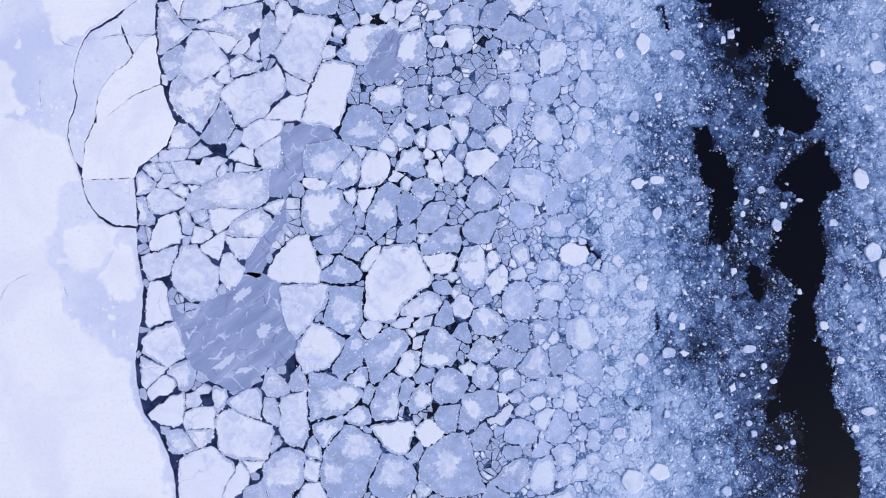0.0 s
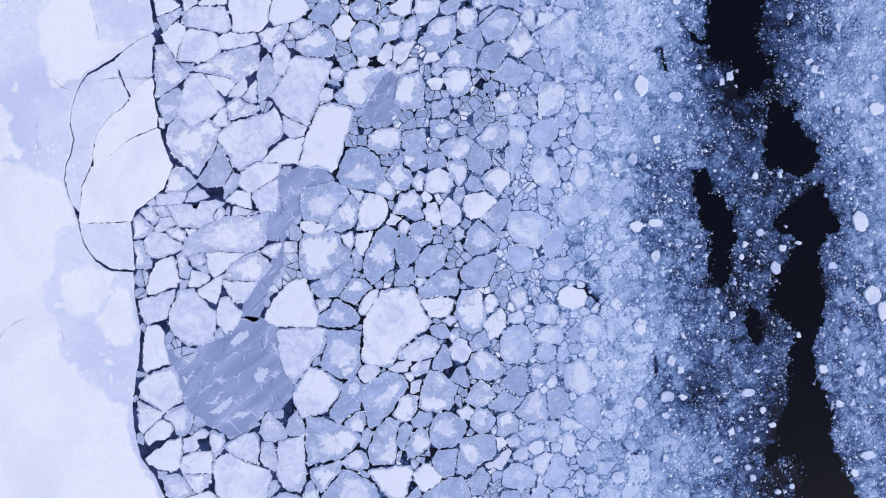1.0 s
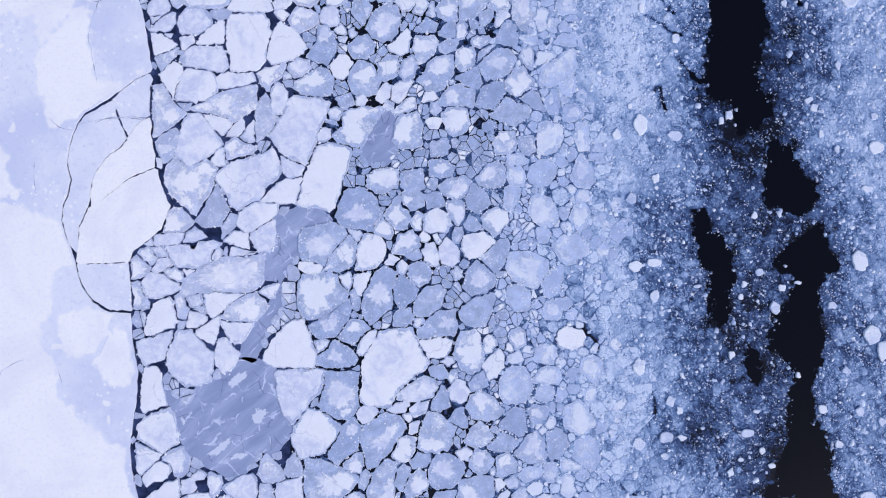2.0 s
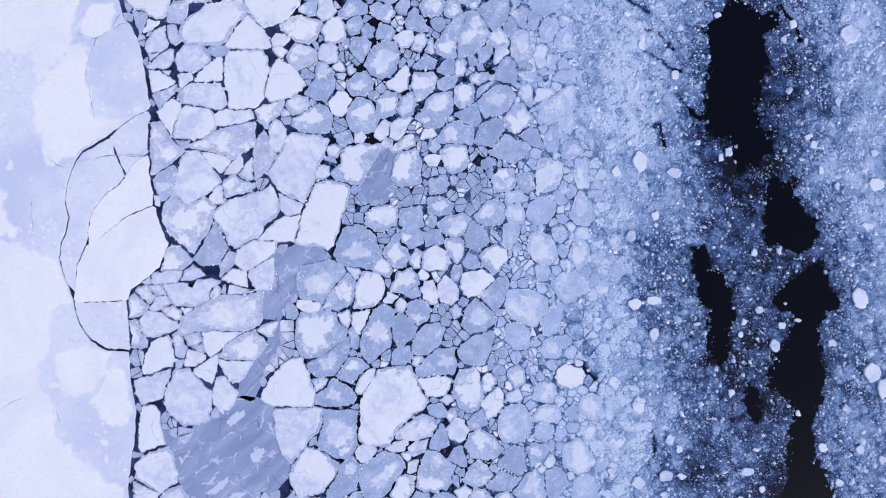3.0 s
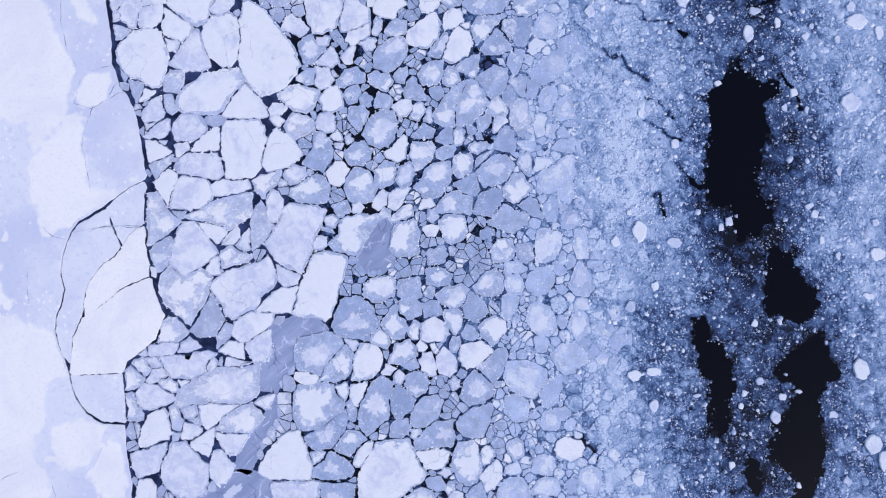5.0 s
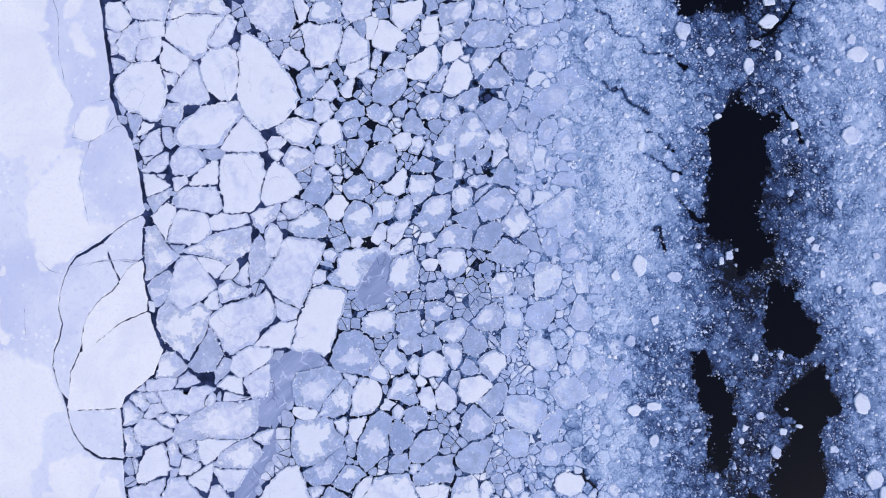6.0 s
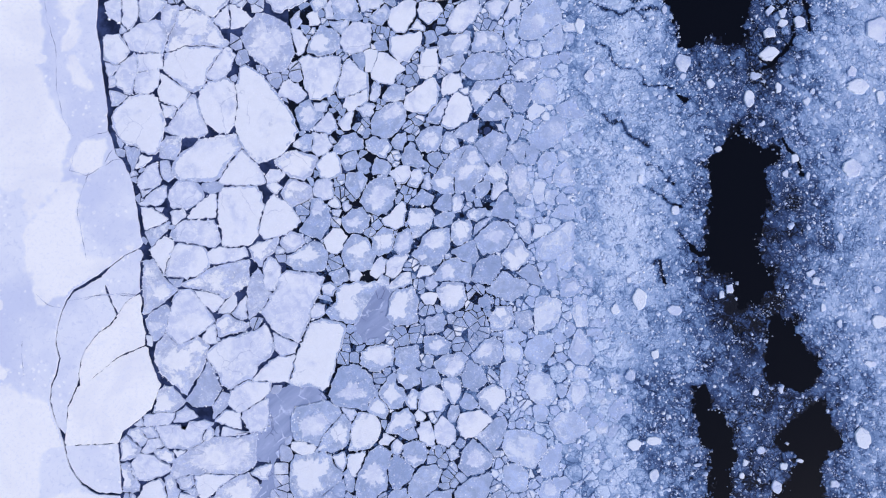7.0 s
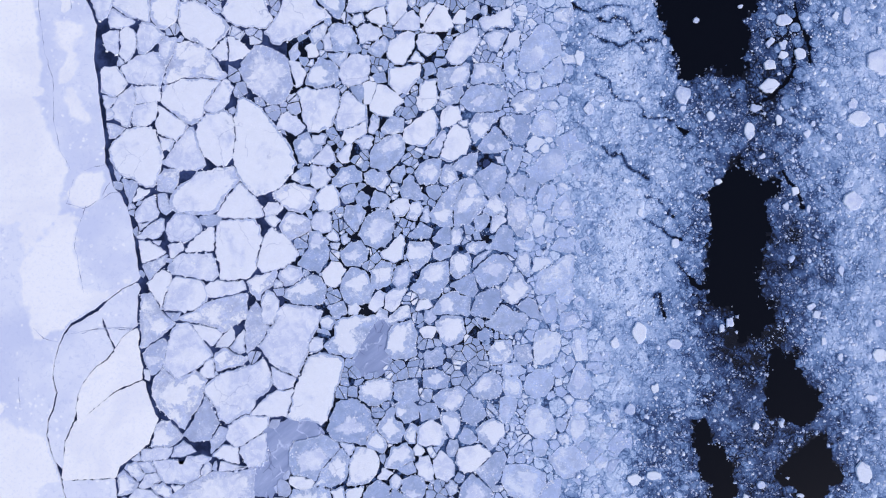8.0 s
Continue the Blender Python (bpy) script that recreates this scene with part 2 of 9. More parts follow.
def slush_material():
    """Frozen slush: crumbs of every size in grey-blue grease ice, sheared into streaks; darker where the sheet is thin."""
    m = Nodes("slush")
    thick = m.field("thickness")
    bent = m.warped(0.9)
    long_way = m.add("ShaderNodeMapping")
    long_way.vector_type = "TEXTURE"
    m.put(long_way.inputs["Vector"], bent)
    long_way.inputs["Rotation"].default_value = (0, 0, radians(-52))
    long_way.inputs["Scale"].default_value = (3.4, 0.9, 1)
    streak = m.math("MULTIPLY", m.math("SUBTRACT", m.noise(0.75, 5, 0.62, long_way.outputs[0], 0.4), 0.5), 0.95)
    big = m.cells(0.38, where=m.warped(0.5))
    small = m.cells(1.9, where=m.warped(0.2))
    body = m.math("ADD", m.math("MULTIPLY", m.span(big.outputs["Distance"], 0.7, 0.3), 0.30), m.math("MULTIPLY", m.span(small.outputs["Distance"], 0.6, 0.2), 0.16))
    fine = m.math("MULTIPLY", m.math("SUBTRACT", m.noise(1.6, 6, 0.74, warp=1.2), 0.5), 0.9)
    soft = m.math("MULTIPLY", m.math("SUBTRACT", m.noise(0.28, 5, 0.62, warp=0.6), 0.5), 0.85)
    rough = m.math("ADD", m.math("ADD", m.math("SUBTRACT", body, 0.23), streak), m.math("ADD", fine, soft))
    level = m.math("ADD", m.math("ADD", thick, -0.045), m.math("MULTIPLY", rough, m.span(thick, 0.55, 0.95, 1.0, 0.48)))
    edge = m.math("MINIMUM", m.cells(0.42, "DISTANCE_TO_EDGE", m.warped(0.6)).outputs["Distance"], m.cells(0.9, "DISTANCE_TO_EDGE", m.warped(0.4)).outputs["Distance"])
    edge = m.math("MULTIPLY", m.span(edge, 0.08, 0.0), m.span(m.noise(0.25, 3), 0.40, 0.56))
    rift = m.span(m.cells(0.5, "DISTANCE_TO_EDGE", long_way.outputs[0]).outputs["Distance"], 0.10, 0.0)
    rift = m.math("MULTIPLY", rift, m.span(m.noise(0.2, 3), 0.46, 0.60))
    edge = m.math("ADD", edge, m.math("MULTIPLY", rift, 0.8))
    edge = m.math("MULTIPLY", edge, m.span(thick, 0.95, 0.45, 0.6, 1.0))
    level = m.math("SUBTRACT", level, m.math("MULTIPLY", edge, 0.42))
    least = m.span(thick, 0.05, 0.40, -0.2, 0.30)
    level = m.math("MAXIMUM", level, m.math("ADD", least, m.math("MULTIPLY", m.math("SUBTRACT", level, least), 0.45)))
    colour = m.ramp(level, (0.0, (0.004, 0.006, 0.014)), (0.07, (0.010, 0.018, 0.05)), (0.25, (0.04, 0.073, 0.175)), (0.5, (0.125, 0.21, 0.385)), (0.75, (0.295, 0.40, 0.61)), (0.92, (0.465, 0.56, 0.745)), (1.0, (0.60, 0.68, 0.84)))
    frost = m.math("MULTIPLY", m.span(m.cells(1.6, where=m.warped(0.25)).outputs["Distance"], 0.30, 0.14), m.span(m.noise(0.5, 4, 0.65), 0.46, 0.60))
    frost = m.math("MULTIPLY", frost, m.span(thick, 0.5, 1.0))
    colour = m.mix(m.math("MULTIPLY", frost, 0.5), colour, (0.70, 0.76, 0.89))
    return m.done(colour, 0.6, m.math("SUBTRACT", m.math("ADD", body, m.math("ADD", fine, streak)), m.math("MULTIPLY", edge, 0.5)), 0.45, 0.25, 0.1)


def sea_material():
    m = Nodes("sea_water")
    return m.done(SEA, 0.25, m.noise(0.8, 3), 0.05, 0.1, 0.05)


def seam_material():
    m = Nodes("refrozen_crack")
    return m.done(m.mix(m.span(m.noise(0.35, 3), 0.40, 0.54), (0.12, 0.15, 0.29), (0.56, 0.60, 0.76)), 0.6)


MAT_FAST, MAT_YOUNG, MAT_SLUSH, MAT_SEA, MAT_SEAM = fast_ice_material(), young_material(), slush_material(), sea_material(), seam_material()


def skin_material():
    m = Nodes("grease_ice")
    return m.done(m.mix(m.span(m.noise(0.3, 4, 0.6), 0.38, 0.66), (0.012, 0.018, 0.05), (0.048, 0.07, 0.17)), 0.5, spec=0.1)


MAT_SKIN = skin_material()
MAT_RUBBLE = fragment_material("rubble", (0.62, 0.68, 0.86), (0.76, 0.79, 0.90), SNOW)
MAT_SMALL = fragment_material("small_chunk", (0.36, 0.45, 0.66), (0.50, 0.58, 0.77), (0.68, 0.73, 0.86))
MAT_CRUMB = fragment_material("ice_crumb", (0.22, 0.31, 0.53), (0.42, 0.51, 0.73), (0.64, 0.71, 0.87), True)

# ---- shapes ----
from mathutils.geometry import tessellate_polygon

rng = np.random.default_rng(7)


def outline(corners, step=0.8, rough=0.10, chamfer=0.35):
    """A broken-ice outline: chipped corners and uneven edges between the given corners, counter-clockwise."""
    p = np.array(corners, float)
    q = np.roll(p, -1, 0)
    if (p[:, 0] * q[:, 1] - p[:, 1] * q[:, 0]).sum() < 0:
        p = p[::-1]
    cut = []
    for a, b, c in zip(np.roll(p, 1, 0), p, np.roll(p, -1, 0)):
        for o in (a, c):
            d = o - b
            n = max(np.hypot(*d), 1e-6)
            cut.append(b + d * min(chamfer * rng.uniform(0.5, 1.2), 0.3 * n) / n)
    ring = []
    for a, b in zip(cut, cut[1:] + cut[:1]):
        n = max(1, int(np.hypot(*(b - a)) / step))
        side = np.array([(b - a)[1], -(b - a)[0]]) / max(np.hypot(*(b - a)), 1e-6)
        ring += [a + (b - a) * i / n + side * (rng.normal(0, rough) if i else 0) for i in range(n)]
    return np.array(ring)


def inset(ring, d):
    """The ring moved inwards by d metres (a number or one a point), with mitred corners."""
    before, after = ring - np.roll(ring, 1, 0), np.roll(ring, -1, 0) - ring
    n1 = np.stack([-before[:, 1], before[:, 0]], 1) / np.maximum(np.hypot(*before.T), 1e-6)[:, None]
    n2 = np.stack([-after[:, 1], after[:, 0]], 1) / np.maximum(np.hypot(*after.T), 1e-6)[:, None]
    n = n1 + n2
    n /= np.maximum((n * n).sum(1) / 2, 0.6)[:, None]
    return ring + n * np.reshape(d, (-1, 1))


def stack(rings, heights, cap=True):
    """Vertices and faces of rings laid one over the other, closed on top."""
    n = len(rings[0])
    verts = [(x, y, z) for ring, h in zip(rings, heights) for (x, y), z in zip(ring, np.broadcast_to(h, n))]
    faces = [(k * n + i, k * n + (i + 1) % n, (k + 1) * n + (i + 1) % n, (k + 1) * n + i) for k in range(len(rings) - 1) for i in range(n)]
    if cap:
        top = (len(rings) - 1) * n
        if n > 80:
            loop = [Vector((x, y, 0)) for x, y in rings[-1]]
            for a, b, c in tessellate_polygon([loop]):
                turn = (loop[b] - loop[a]).cross(loop[c] - loop[a]).z
                faces.append((top + a, top + b, top + c) if turn > 0 else (top + a, top + c, top + b))
        else:
            faces.append(tuple(range(top, top + n)))
    return verts, faces


def mesh_object(name, verts, faces, material, parent=None):
    me = bpy.data.meshes.new(name)
    me.from_pydata(verts, [], faces)
    me.materials.append(material)
    ob = new(name, me)
    ob.parent = parent
    return ob


def stamp(ob, field, values):
    """Writes a number for every vertex of the mesh."""
    values = np.broadcast_to(np.asarray(values, np.float32), len(ob.data.vertices)).astype(np.float32)
    ob.data.attributes.new(field, "FLOAT", "POINT").data.foreach_set("value", values)
    return ob


def slab(ring, top, depth, lip):
    return stack([inset(ring, 0.05), ring, inset(ring, lip * 0.35), inset(ring, lip)], [-depth, top - lip * 0.8, top - lip * 0.25, top])


def shrunk(ring, d):
    """The ring drawn d metres towards its middle, a third of the way at most."""
    mid = ring.mean(0)
    far = np.maximum(np.hypot(*(ring - mid).T), 1e-6)
    return mid + (ring - mid) * (1 - np.minimum(d / far, 0.34))[:, None]


def floe_slab(ring, top, depth, lip, foot=0.0):
    """A slab whose top carries the distance from the rim, from 1 at the edge to 0 further in, with an uneven foot just
    above the water.
    """
    edge_ring = inset(ring, lip)
    near = min(0.2, 0.06 * np.ptp(ring, axis=0).min())
    reach = foot * rng.uniform(0.1, 1.6, len(ring))
    reach = (np.roll(reach, 1) + reach + np.roll(reach, -1)) / 3
    base = 0.016 + 0.02 * rng.uniform()
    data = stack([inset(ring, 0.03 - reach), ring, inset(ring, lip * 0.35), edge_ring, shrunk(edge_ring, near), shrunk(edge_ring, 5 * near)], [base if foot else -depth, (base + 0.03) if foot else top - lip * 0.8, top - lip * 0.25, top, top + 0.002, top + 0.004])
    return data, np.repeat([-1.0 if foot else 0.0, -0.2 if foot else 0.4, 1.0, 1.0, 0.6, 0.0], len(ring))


# raster of what already lies in the broken belt, for packing the brash
X0, Y0, CELL, NX, NY = -75.0, -95.0, 0.1, 1200, 2400
taken = np.zeros((NY, NX), np.int16)


def inside(ring, gx, gy):
    odd = np.zeros(gx.shape, bool)
    for (ax, ay), (bx, by) in zip(ring, np.roll(ring, -1, 0)):
        if ay != by:
            odd ^= ((ay > gy) != (by > gy)) & (gx < (bx - ax) * (gy - ay) / (by - ay) + ax)
    return odd


def mark(ring, number=1):
    ring = np.asarray(ring, float)
    lo = np.floor((ring.min(0) - (X0, Y0)) / CELL).astype(int)
    hi = np.ceil((ring.max(0) - (X0, Y0)) / CELL).astype(int) + 1
    i0, j0, i1, j1 = max(lo[0], 0), max(lo[1], 0), min(hi[0], NX), min(hi[1], NY)
    if i0 < i1 and j0 < j1:
        gx, gy = np.meshgrid(X0 + CELL * (np.arange(i0, i1) + 0.5), Y0 + CELL * (np.arange(j0, j1) + 0.5))
        taken[j0:j1, i0:i1][inside(ring, gx, gy)] = number


def label_at(p):
    i, j = ((p - (X0, Y0)) / CELL).astype(int).clip(0, (NX - 1, NY - 1)).T
    return taken[j, i]


def settle(ring, number, reach=1.5, least=0.10, most=0.36, share=0.5, grow=0.5):
    """The ring grown outwards until only a narrow gap is left to its neighbours."""
    e = np.roll(ring, -1, 0) - np.roll(ring, 1, 0)
    n = np.stack([e[:, 1], -e[:, 0]], 1) / np.maximum(np.hypot(e[:, 0], e[:, 1]), 1e-6)[:, None]
    room, wide = np.full(len(ring), reach), np.zeros(len(ring))
    for d in np.arange(reach, 0.04, -0.05):
        seen = label_at(ring + n * d)
        met = (seen != 0) & (seen != number)
        room[met] = d
        wide[met] = ((seen == 1) | (seen > 9100) & (seen < 9999))[met] * 0.3
    if number > 9100:
        wide[:] = 0
    slack = np.array([0.5 + 1.3 * noise.noise(Vector((x * 0.11, y * 0.11, 17.0))) + 0.5 * noise.noise(Vector((x * 0.5, y * 0.5, 3.0))) for x, y in ring]).clip(0, 1.25) ** 1.6
    slack = least * 0.7 + (most * 1.5 - least * 0.7) * slack + rng.uniform(-0.03, 0.05, len(ring))
    want = np.where(room < reach, (room - slack) * share - wide, rng.uniform(0.12, 0.3, len(ring)))
    want = np.clip(want, -0.06 - wide, grow)
    for _ in range(3):
        want = (np.roll(want, 1) + 2 * want + np.roll(want, -1)) / 4
    a, b = ring - np.roll(ring, 1, 0), np.roll(ring, -1, 0) - ring
    bend = (a * b).sum(1) / np.maximum(np.hypot(*a.T) * np.hypot(*b.T), 1e-6)
    want = np.where((bend < 0.92) & (want > 0), want * 1.35, want)
    return inset(ring, -want)


def smooth_noise(gx, gy, size, seed):
    """Value noise on a lattice of that size, from -1 to 1."""
    table = np.random.default_rng(seed).uniform(-1, 1, (256, 256))
    u, v = gx / size + 1000, gy / size + 1000
    i, j = np.floor(u).astype(int), np.floor(v).astype(int)
    a, b = u - i, v - j
    a, b = a * a * (3 - 2 * a), b * b * (3 - 2 * b)
    g = lambda p, q: table[p % 256, q % 256]
    return (g(i, j) * (1 - a) + g(i + 1, j) * a) * (1 - b) + (g(i, j + 1) * (1 - a) + g(i + 1, j + 1) * a) * b


# ---- loose pieces ----
def pieces(name, places, radii, tops, material, label, category, sides=5, wet=False):
    """Many chipped, flat-topped lumps of ice in one mesh."""
    n = len(places)
    turn = rng.uniform(0, 2 * np.pi, n)[:, None] + (np.arange(sides) + rng.uniform(-0.3, 0.3, (n, sides))) * 2 * np.pi / sides
    reach = radii[:, None] * rng.uniform(0.75, 1.2, (n, sides))
    squash, lean = rng.uniform(0.6, 1.0, n)[:, None], rng.uniform(0, np.pi, n)[:, None]
    ux, uy = np.cos(turn) * reach, np.sin(turn) * reach * squash
    dx, dy = ux * np.cos(lean) - uy * np.sin(lean), ux * np.sin(lean) + uy * np.cos(lean)
    shrink = rng.uniform(0.6, 0.85, n)[:, None]
    tilt = rng.normal(0, 0.12, (n, 2))
    low = np.stack([places[:, :1] + dx, places[:, 1:2] + dy, np.full_like(dx, -0.02)], -1)
    up = tops[:, None] + dx * tilt[:, :1] + dy * tilt[:, 1:]
    high = np.stack([places[:, :1] + dx * shrink, places[:, 1:2] + dy * shrink, np.maximum(up, 0.03)], -1)
    verts = np.concatenate([low, high], 1).reshape(-1, 3)
    k = np.arange(sides)
    walls = np.stack([k, (k + 1) % sides, sides + (k + 1) % sides, sides + k], 1)
    base = (np.arange(n) * 2 * sides)[:, None]
    loops = np.concatenate([(base + walls.ravel()), base + sides + k], 1).ravel()
    counts = np.tile([4] * sides + [sides], n)
    me = bpy.data.meshes.new(name)
    me.vertices.add(len(verts))
    me.vertices.foreach_set("co", verts.astype(np.float32).ravel())
    me.loops.add(len(loops))
    me.loops.foreach_set("vertex_index", loops.astype(np.int32))
    me.polygons.add(len(counts))
    me.polygons.foreach_set("loop_start", np.concatenate([[0], np.cumsum(counts)[:-1]]).astype(np.int32))
    me.update(calc_edges=True)
    me.materials.append(material)
    if wet:
        own = thickness(places[:, 0], places[:, 1])
        if material is MAT_SLUSH:
            own = np.minimum(own, 0.86) + rng.uniform(-0.08, 0.24, n) + 0.08 * (radii > 0.55)
        firm = np.repeat(own, 2 * sides).astype(np.float32)
        me.attributes.new("thickness", "FLOAT", "POINT").data.foreach_set("value", firm)
    return tagged(new(name, me), label, category, kind="stuff")


def gap_to(points, gx, gy, closed):
    """Distance from each place to a broken line."""
    best = np.full(gx.shape, 1e9)
    pairs = list(zip(points, points[1:])) + ([(points[-1], points[0])] if closed else [])
    for (ax, ay), (bx, by) in pairs:
        ux, uy = bx - ax, by - ay
        t = np.clip(((gx - ax) * ux + (gy - ay) * uy) / max(ux * ux + uy * uy, 1e-9), 0, 1)
        best = np.minimum(best, np.hypot(gx - ax - t * ux, gy - ay - t * uy))
    return best


# ---- sea ----
sea = mesh_object("water", [(-1500, -1500, 0), (1500, -1500, 0), (1500, 1500, 0), (-1500, 1500, 0)], [(0, 1, 2, 3)], MAT_SEA)
tagged(sea, "still black polar sea water under the broken ice", "water", kind="structure")

# ---- the unbroken sheet along the shore side ----
SOUTH_EDGE = [(-45.1, -63.9), (-45.7, -50.6), (-46.2, -42.9), (-46.6, -39.1), (-47.8, -35.2), (-49.4, -31.8), (-52.0, -28.4), (-53.2, -23.6), (-53.6, -19.7), (-53.2, -15.7), (-52.6, -11.8), (-52.4, -6.4), (-53.1, -3.0), (-53.6, -0.0), (-53.9, 3.5), (-57.4, 3.7), (-60.4, 5.4), (-62.3, 8.0), (-63.2, 10.5), (-63.6, 12.4), (-64.4, 14.8), (-65.5, 17.2), (-66.2, 19.8), (-66.0, 22.4), (-65.3, 24.0), (-64.7, 26.9), (-65.4, 29.3), (-65.2, 31.5), (-64.7, 34.1), (-63.8, 36.8), (-62.5, 38.7), (-60.7, 39.7), (-58.0, 41.5)]
NORTH_EDGE = [(-55.6, 43.3), (-53.9, 44.6), (-51.8, 45.6), (-51.1, 46.1), (-50.8, 46.7), (-51.6, 50.6), (-52.3, 55.0), (-53.4, 58.9), (-54.6, 61.2), (-55.8, 62.4), (-56.6, 65.3), (-57.3, 66.5), (-57.6, 72.3), (-58.3, 76.3), (-58.9, 81.2), (-59.6, 84.7), (-59.4, 89.3), (-59.2, 90.8), (-60.1, 93.3), (-61.2, 95.3), (-62.3, 101.4), (-61.9, 115.6)]
EDGE = SOUTH_EDGE + NORTH_EDGE
edge = [(EDGE[0][0] - 3, -700)] + EDGE + [(EDGE[-1][0], 800)]
shore = np.array(edge)
fine_edge = []
for a, b in zip(shore, shore[1:]):
    n = max(1, int(np.hypot(*(b - a)) / 0.8)) if np.hypot(*(b - a)) < 60 else 40
    fine_edge += [a + (b - a) * i / n + rng.normal(0, 0.07, 2) * (i > 0) for i in range(n)]
sheet_ring = np.array(fine_edge + [shore[-1], np.array([-900, 800]), np.array([-900, -700])])
fast_ice = mesh_object("fast_ice", *slab(sheet_ring, 0.30, 0.6, 0.05), MAT_FAST)
tagged(fast_ice, "unbroken pale fast ice with wind-packed snow", "ice sheet", kind="structure")
mark(sheet_ring)
fast_rim = np.array([p for p in fine_edge if -95 < p[1] < 145])


drifts = []


def drift(*corners):
    """A low bank of white snow lying on the fast ice."""
    drifts.append(np.array(corners, float))


def plate(kind, *corners):
    """A slab of the fast ice that has cracked away but not yet drifted off."""
    ring = outline(corners, 0.6, 0.04, 0.12)
    plates.append((kind, ring))
    mark(ring, 9100 + len(plates))


plates = []


def lay_plate(number, kind, ring):
    ring = settle(ring, number, 1.6, 0.14, 0.30, 0.97, 0.75)
    ring = inset(ring, rng.normal(0, 0.05, len(ring)))
    ob = mesh_object("ice_plate", *slab(ring, 0.29 + rng.uniform(-0.02, 0.02), 0.5, 0.03), MAT_FAST)
    stamp(ob, "cover", 0.62 if kind == "snowy" else 0.14)
    words = "bright snow-covered" if kind == "snowy" else "pale blue frost-flecked"
    tagged(ob, f"{words} plate cracked from the fast ice", "ice plate", "plates along the fast ice edge")
    mark(ring, number)


def seam(*points):
    """A hairline crack that has frozen over."""
    p = np.array(points, float)
    way = []
    for a, b in zip(p, p[1:]):
        n = max(1, int(np.hypot(*(b - a)) / 0.6))
        way += [a + (b - a) * i / n + rng.normal(0, 0.06, 2) for i in range(n)]
    way = np.array(way + [p[-1]])
    e = np.gradient(way, axis=0)
    side = np.stack([-e[:, 1], e[:, 0]], 1) / np.maximum(np.hypot(e[:, 0], e[:, 1]), 1e-6)[:, None]
    wide = rng.uniform(0.015, 0.06, len(way))[:, None]
    wide[0] = wide[-1] = 0.01
    n = len(way)
    verts = [(x, y, 0.322) for x, y in np.concatenate([way - side * wide, way + side * wide])]
    mesh_object("crack", verts, [(i, i + 1, n + i + 1, n + i) for i in range(n - 1)], MAT_SEAM, fast_ice)["label"] = "refrozen hairline crack"


drift((-84.8, 22.3), (-76.0, 22.8), (-70.6, 21.4), (-66.3, 19.2), (-65.7, 17.5), (-64.2, 13.9), (-63.5, 12.1), (-66.4, 11.1), (-67.4, 9.4), (-67.8, 6.9), (-67.7, 3.9), (-69.1, 2.0), (-69.7, -1.0), (-66.4, -3.8), (-65.1, -5.7), (-66.3, -7.9), (-66.6, -10.8), (-62.4, -14.9), (-58.5, -17.5), (-54.5, -19.9), (-53.9, -24.5), (-52.6, -29.1), (-49.8, -32.5), (-48.1, -35.9), (-47.0, -40.0), (-46.5, -50.6), (-82.7, -50.3))
drift((-65.9, 2.8), (-64.8, 3.5), (-57.6, 3.6), (-56.9, 2.8), (-57.8, -0.0), (-59.7, -4.0), (-61.7, -4.4), (-64.6, -4.2), (-65.7, -0.0))
drift((-56.4, 2.5), (-54.6, -0.5), (-53.6, -4.9), (-53.3, -8.9), (-57.2, -9.4), (-59.7, -6.4), (-60.2, -4.9), (-58.8, -2.5))
drift((-71.4, 47.9), (-69.2, 51.1), (-65.9, 55.7), (-63.9, 58.0), (-62.5, 56.8), (-62.2, 52.5), (-61.6, 49.4), (-61.0, 44.5), (-59.1, 44.0), (-54.7, 43.6), (-55.7, 43.2), (-58.1, 41.5), (-62.6, 38.7), (-67.3, 36.0), (-69.0, 35.6), (-69.5, 40.0), (-70.4, 41.8))
drift((-82.1, 98.2), (-70.4, 98.3), (-69.5, 89.2), (-68.5, 83.2), (-69.4, 78.2), (-67.3, 72.2), (-65.3, 69.3), (-63.2, 65.3), (-63.8, 62.4), (-64.0, 59.4), (-65.6, 56.5), (-68.3, 53.0), (-70.1, 51.1), (-71.2, 53.5), (-71.7, 55.5), (-74.6, 56.0), (-80.9, 56.4))
drift((-62.9, 59.0), (-63.2, 61.4), (-62.2, 63.7), (-58.3, 64.5), (-56.7, 63.6), (-57.9, 60.9), (-59.2, 59.3), (-60.6, 58.7))
drift((-66.0, 91.2), (-61.5, 90.8), (-62.3, 88.7), (-63.7, 86.4), (-65.9, 87.2))
drift((-63.2, 79.2), (-59.5, 74.8), (-60.0, 73.8), (-63.4, 74.2), (-64.2, 77.4))
drift((-64.6, 83.7), (-63.4, 85.2), (-63.6, 81.7), (-64.6, 81.0))
drift((-84.1, 32.9), (-77.3, 32.9), (-75.2, 30.9), (-75.7, 27.9), (-73.6, 24.9), (-76.0, 23.3), (-83.9, 22.8))
plate("snowy", (-49.9, 28.3), (-48.4, 24.0), (-47.6, 22.2), (-49.0, 18.4), (-51.5, 16.2), (-53.8, 14.5), (-54.6, 12.7), (-58.1, 12.6), (-62.6, 12.7), (-62.8, 14.9), (-62.4, 18.6), (-60.9, 21.6), (-58.3, 23.5), (-54.4, 26.6))
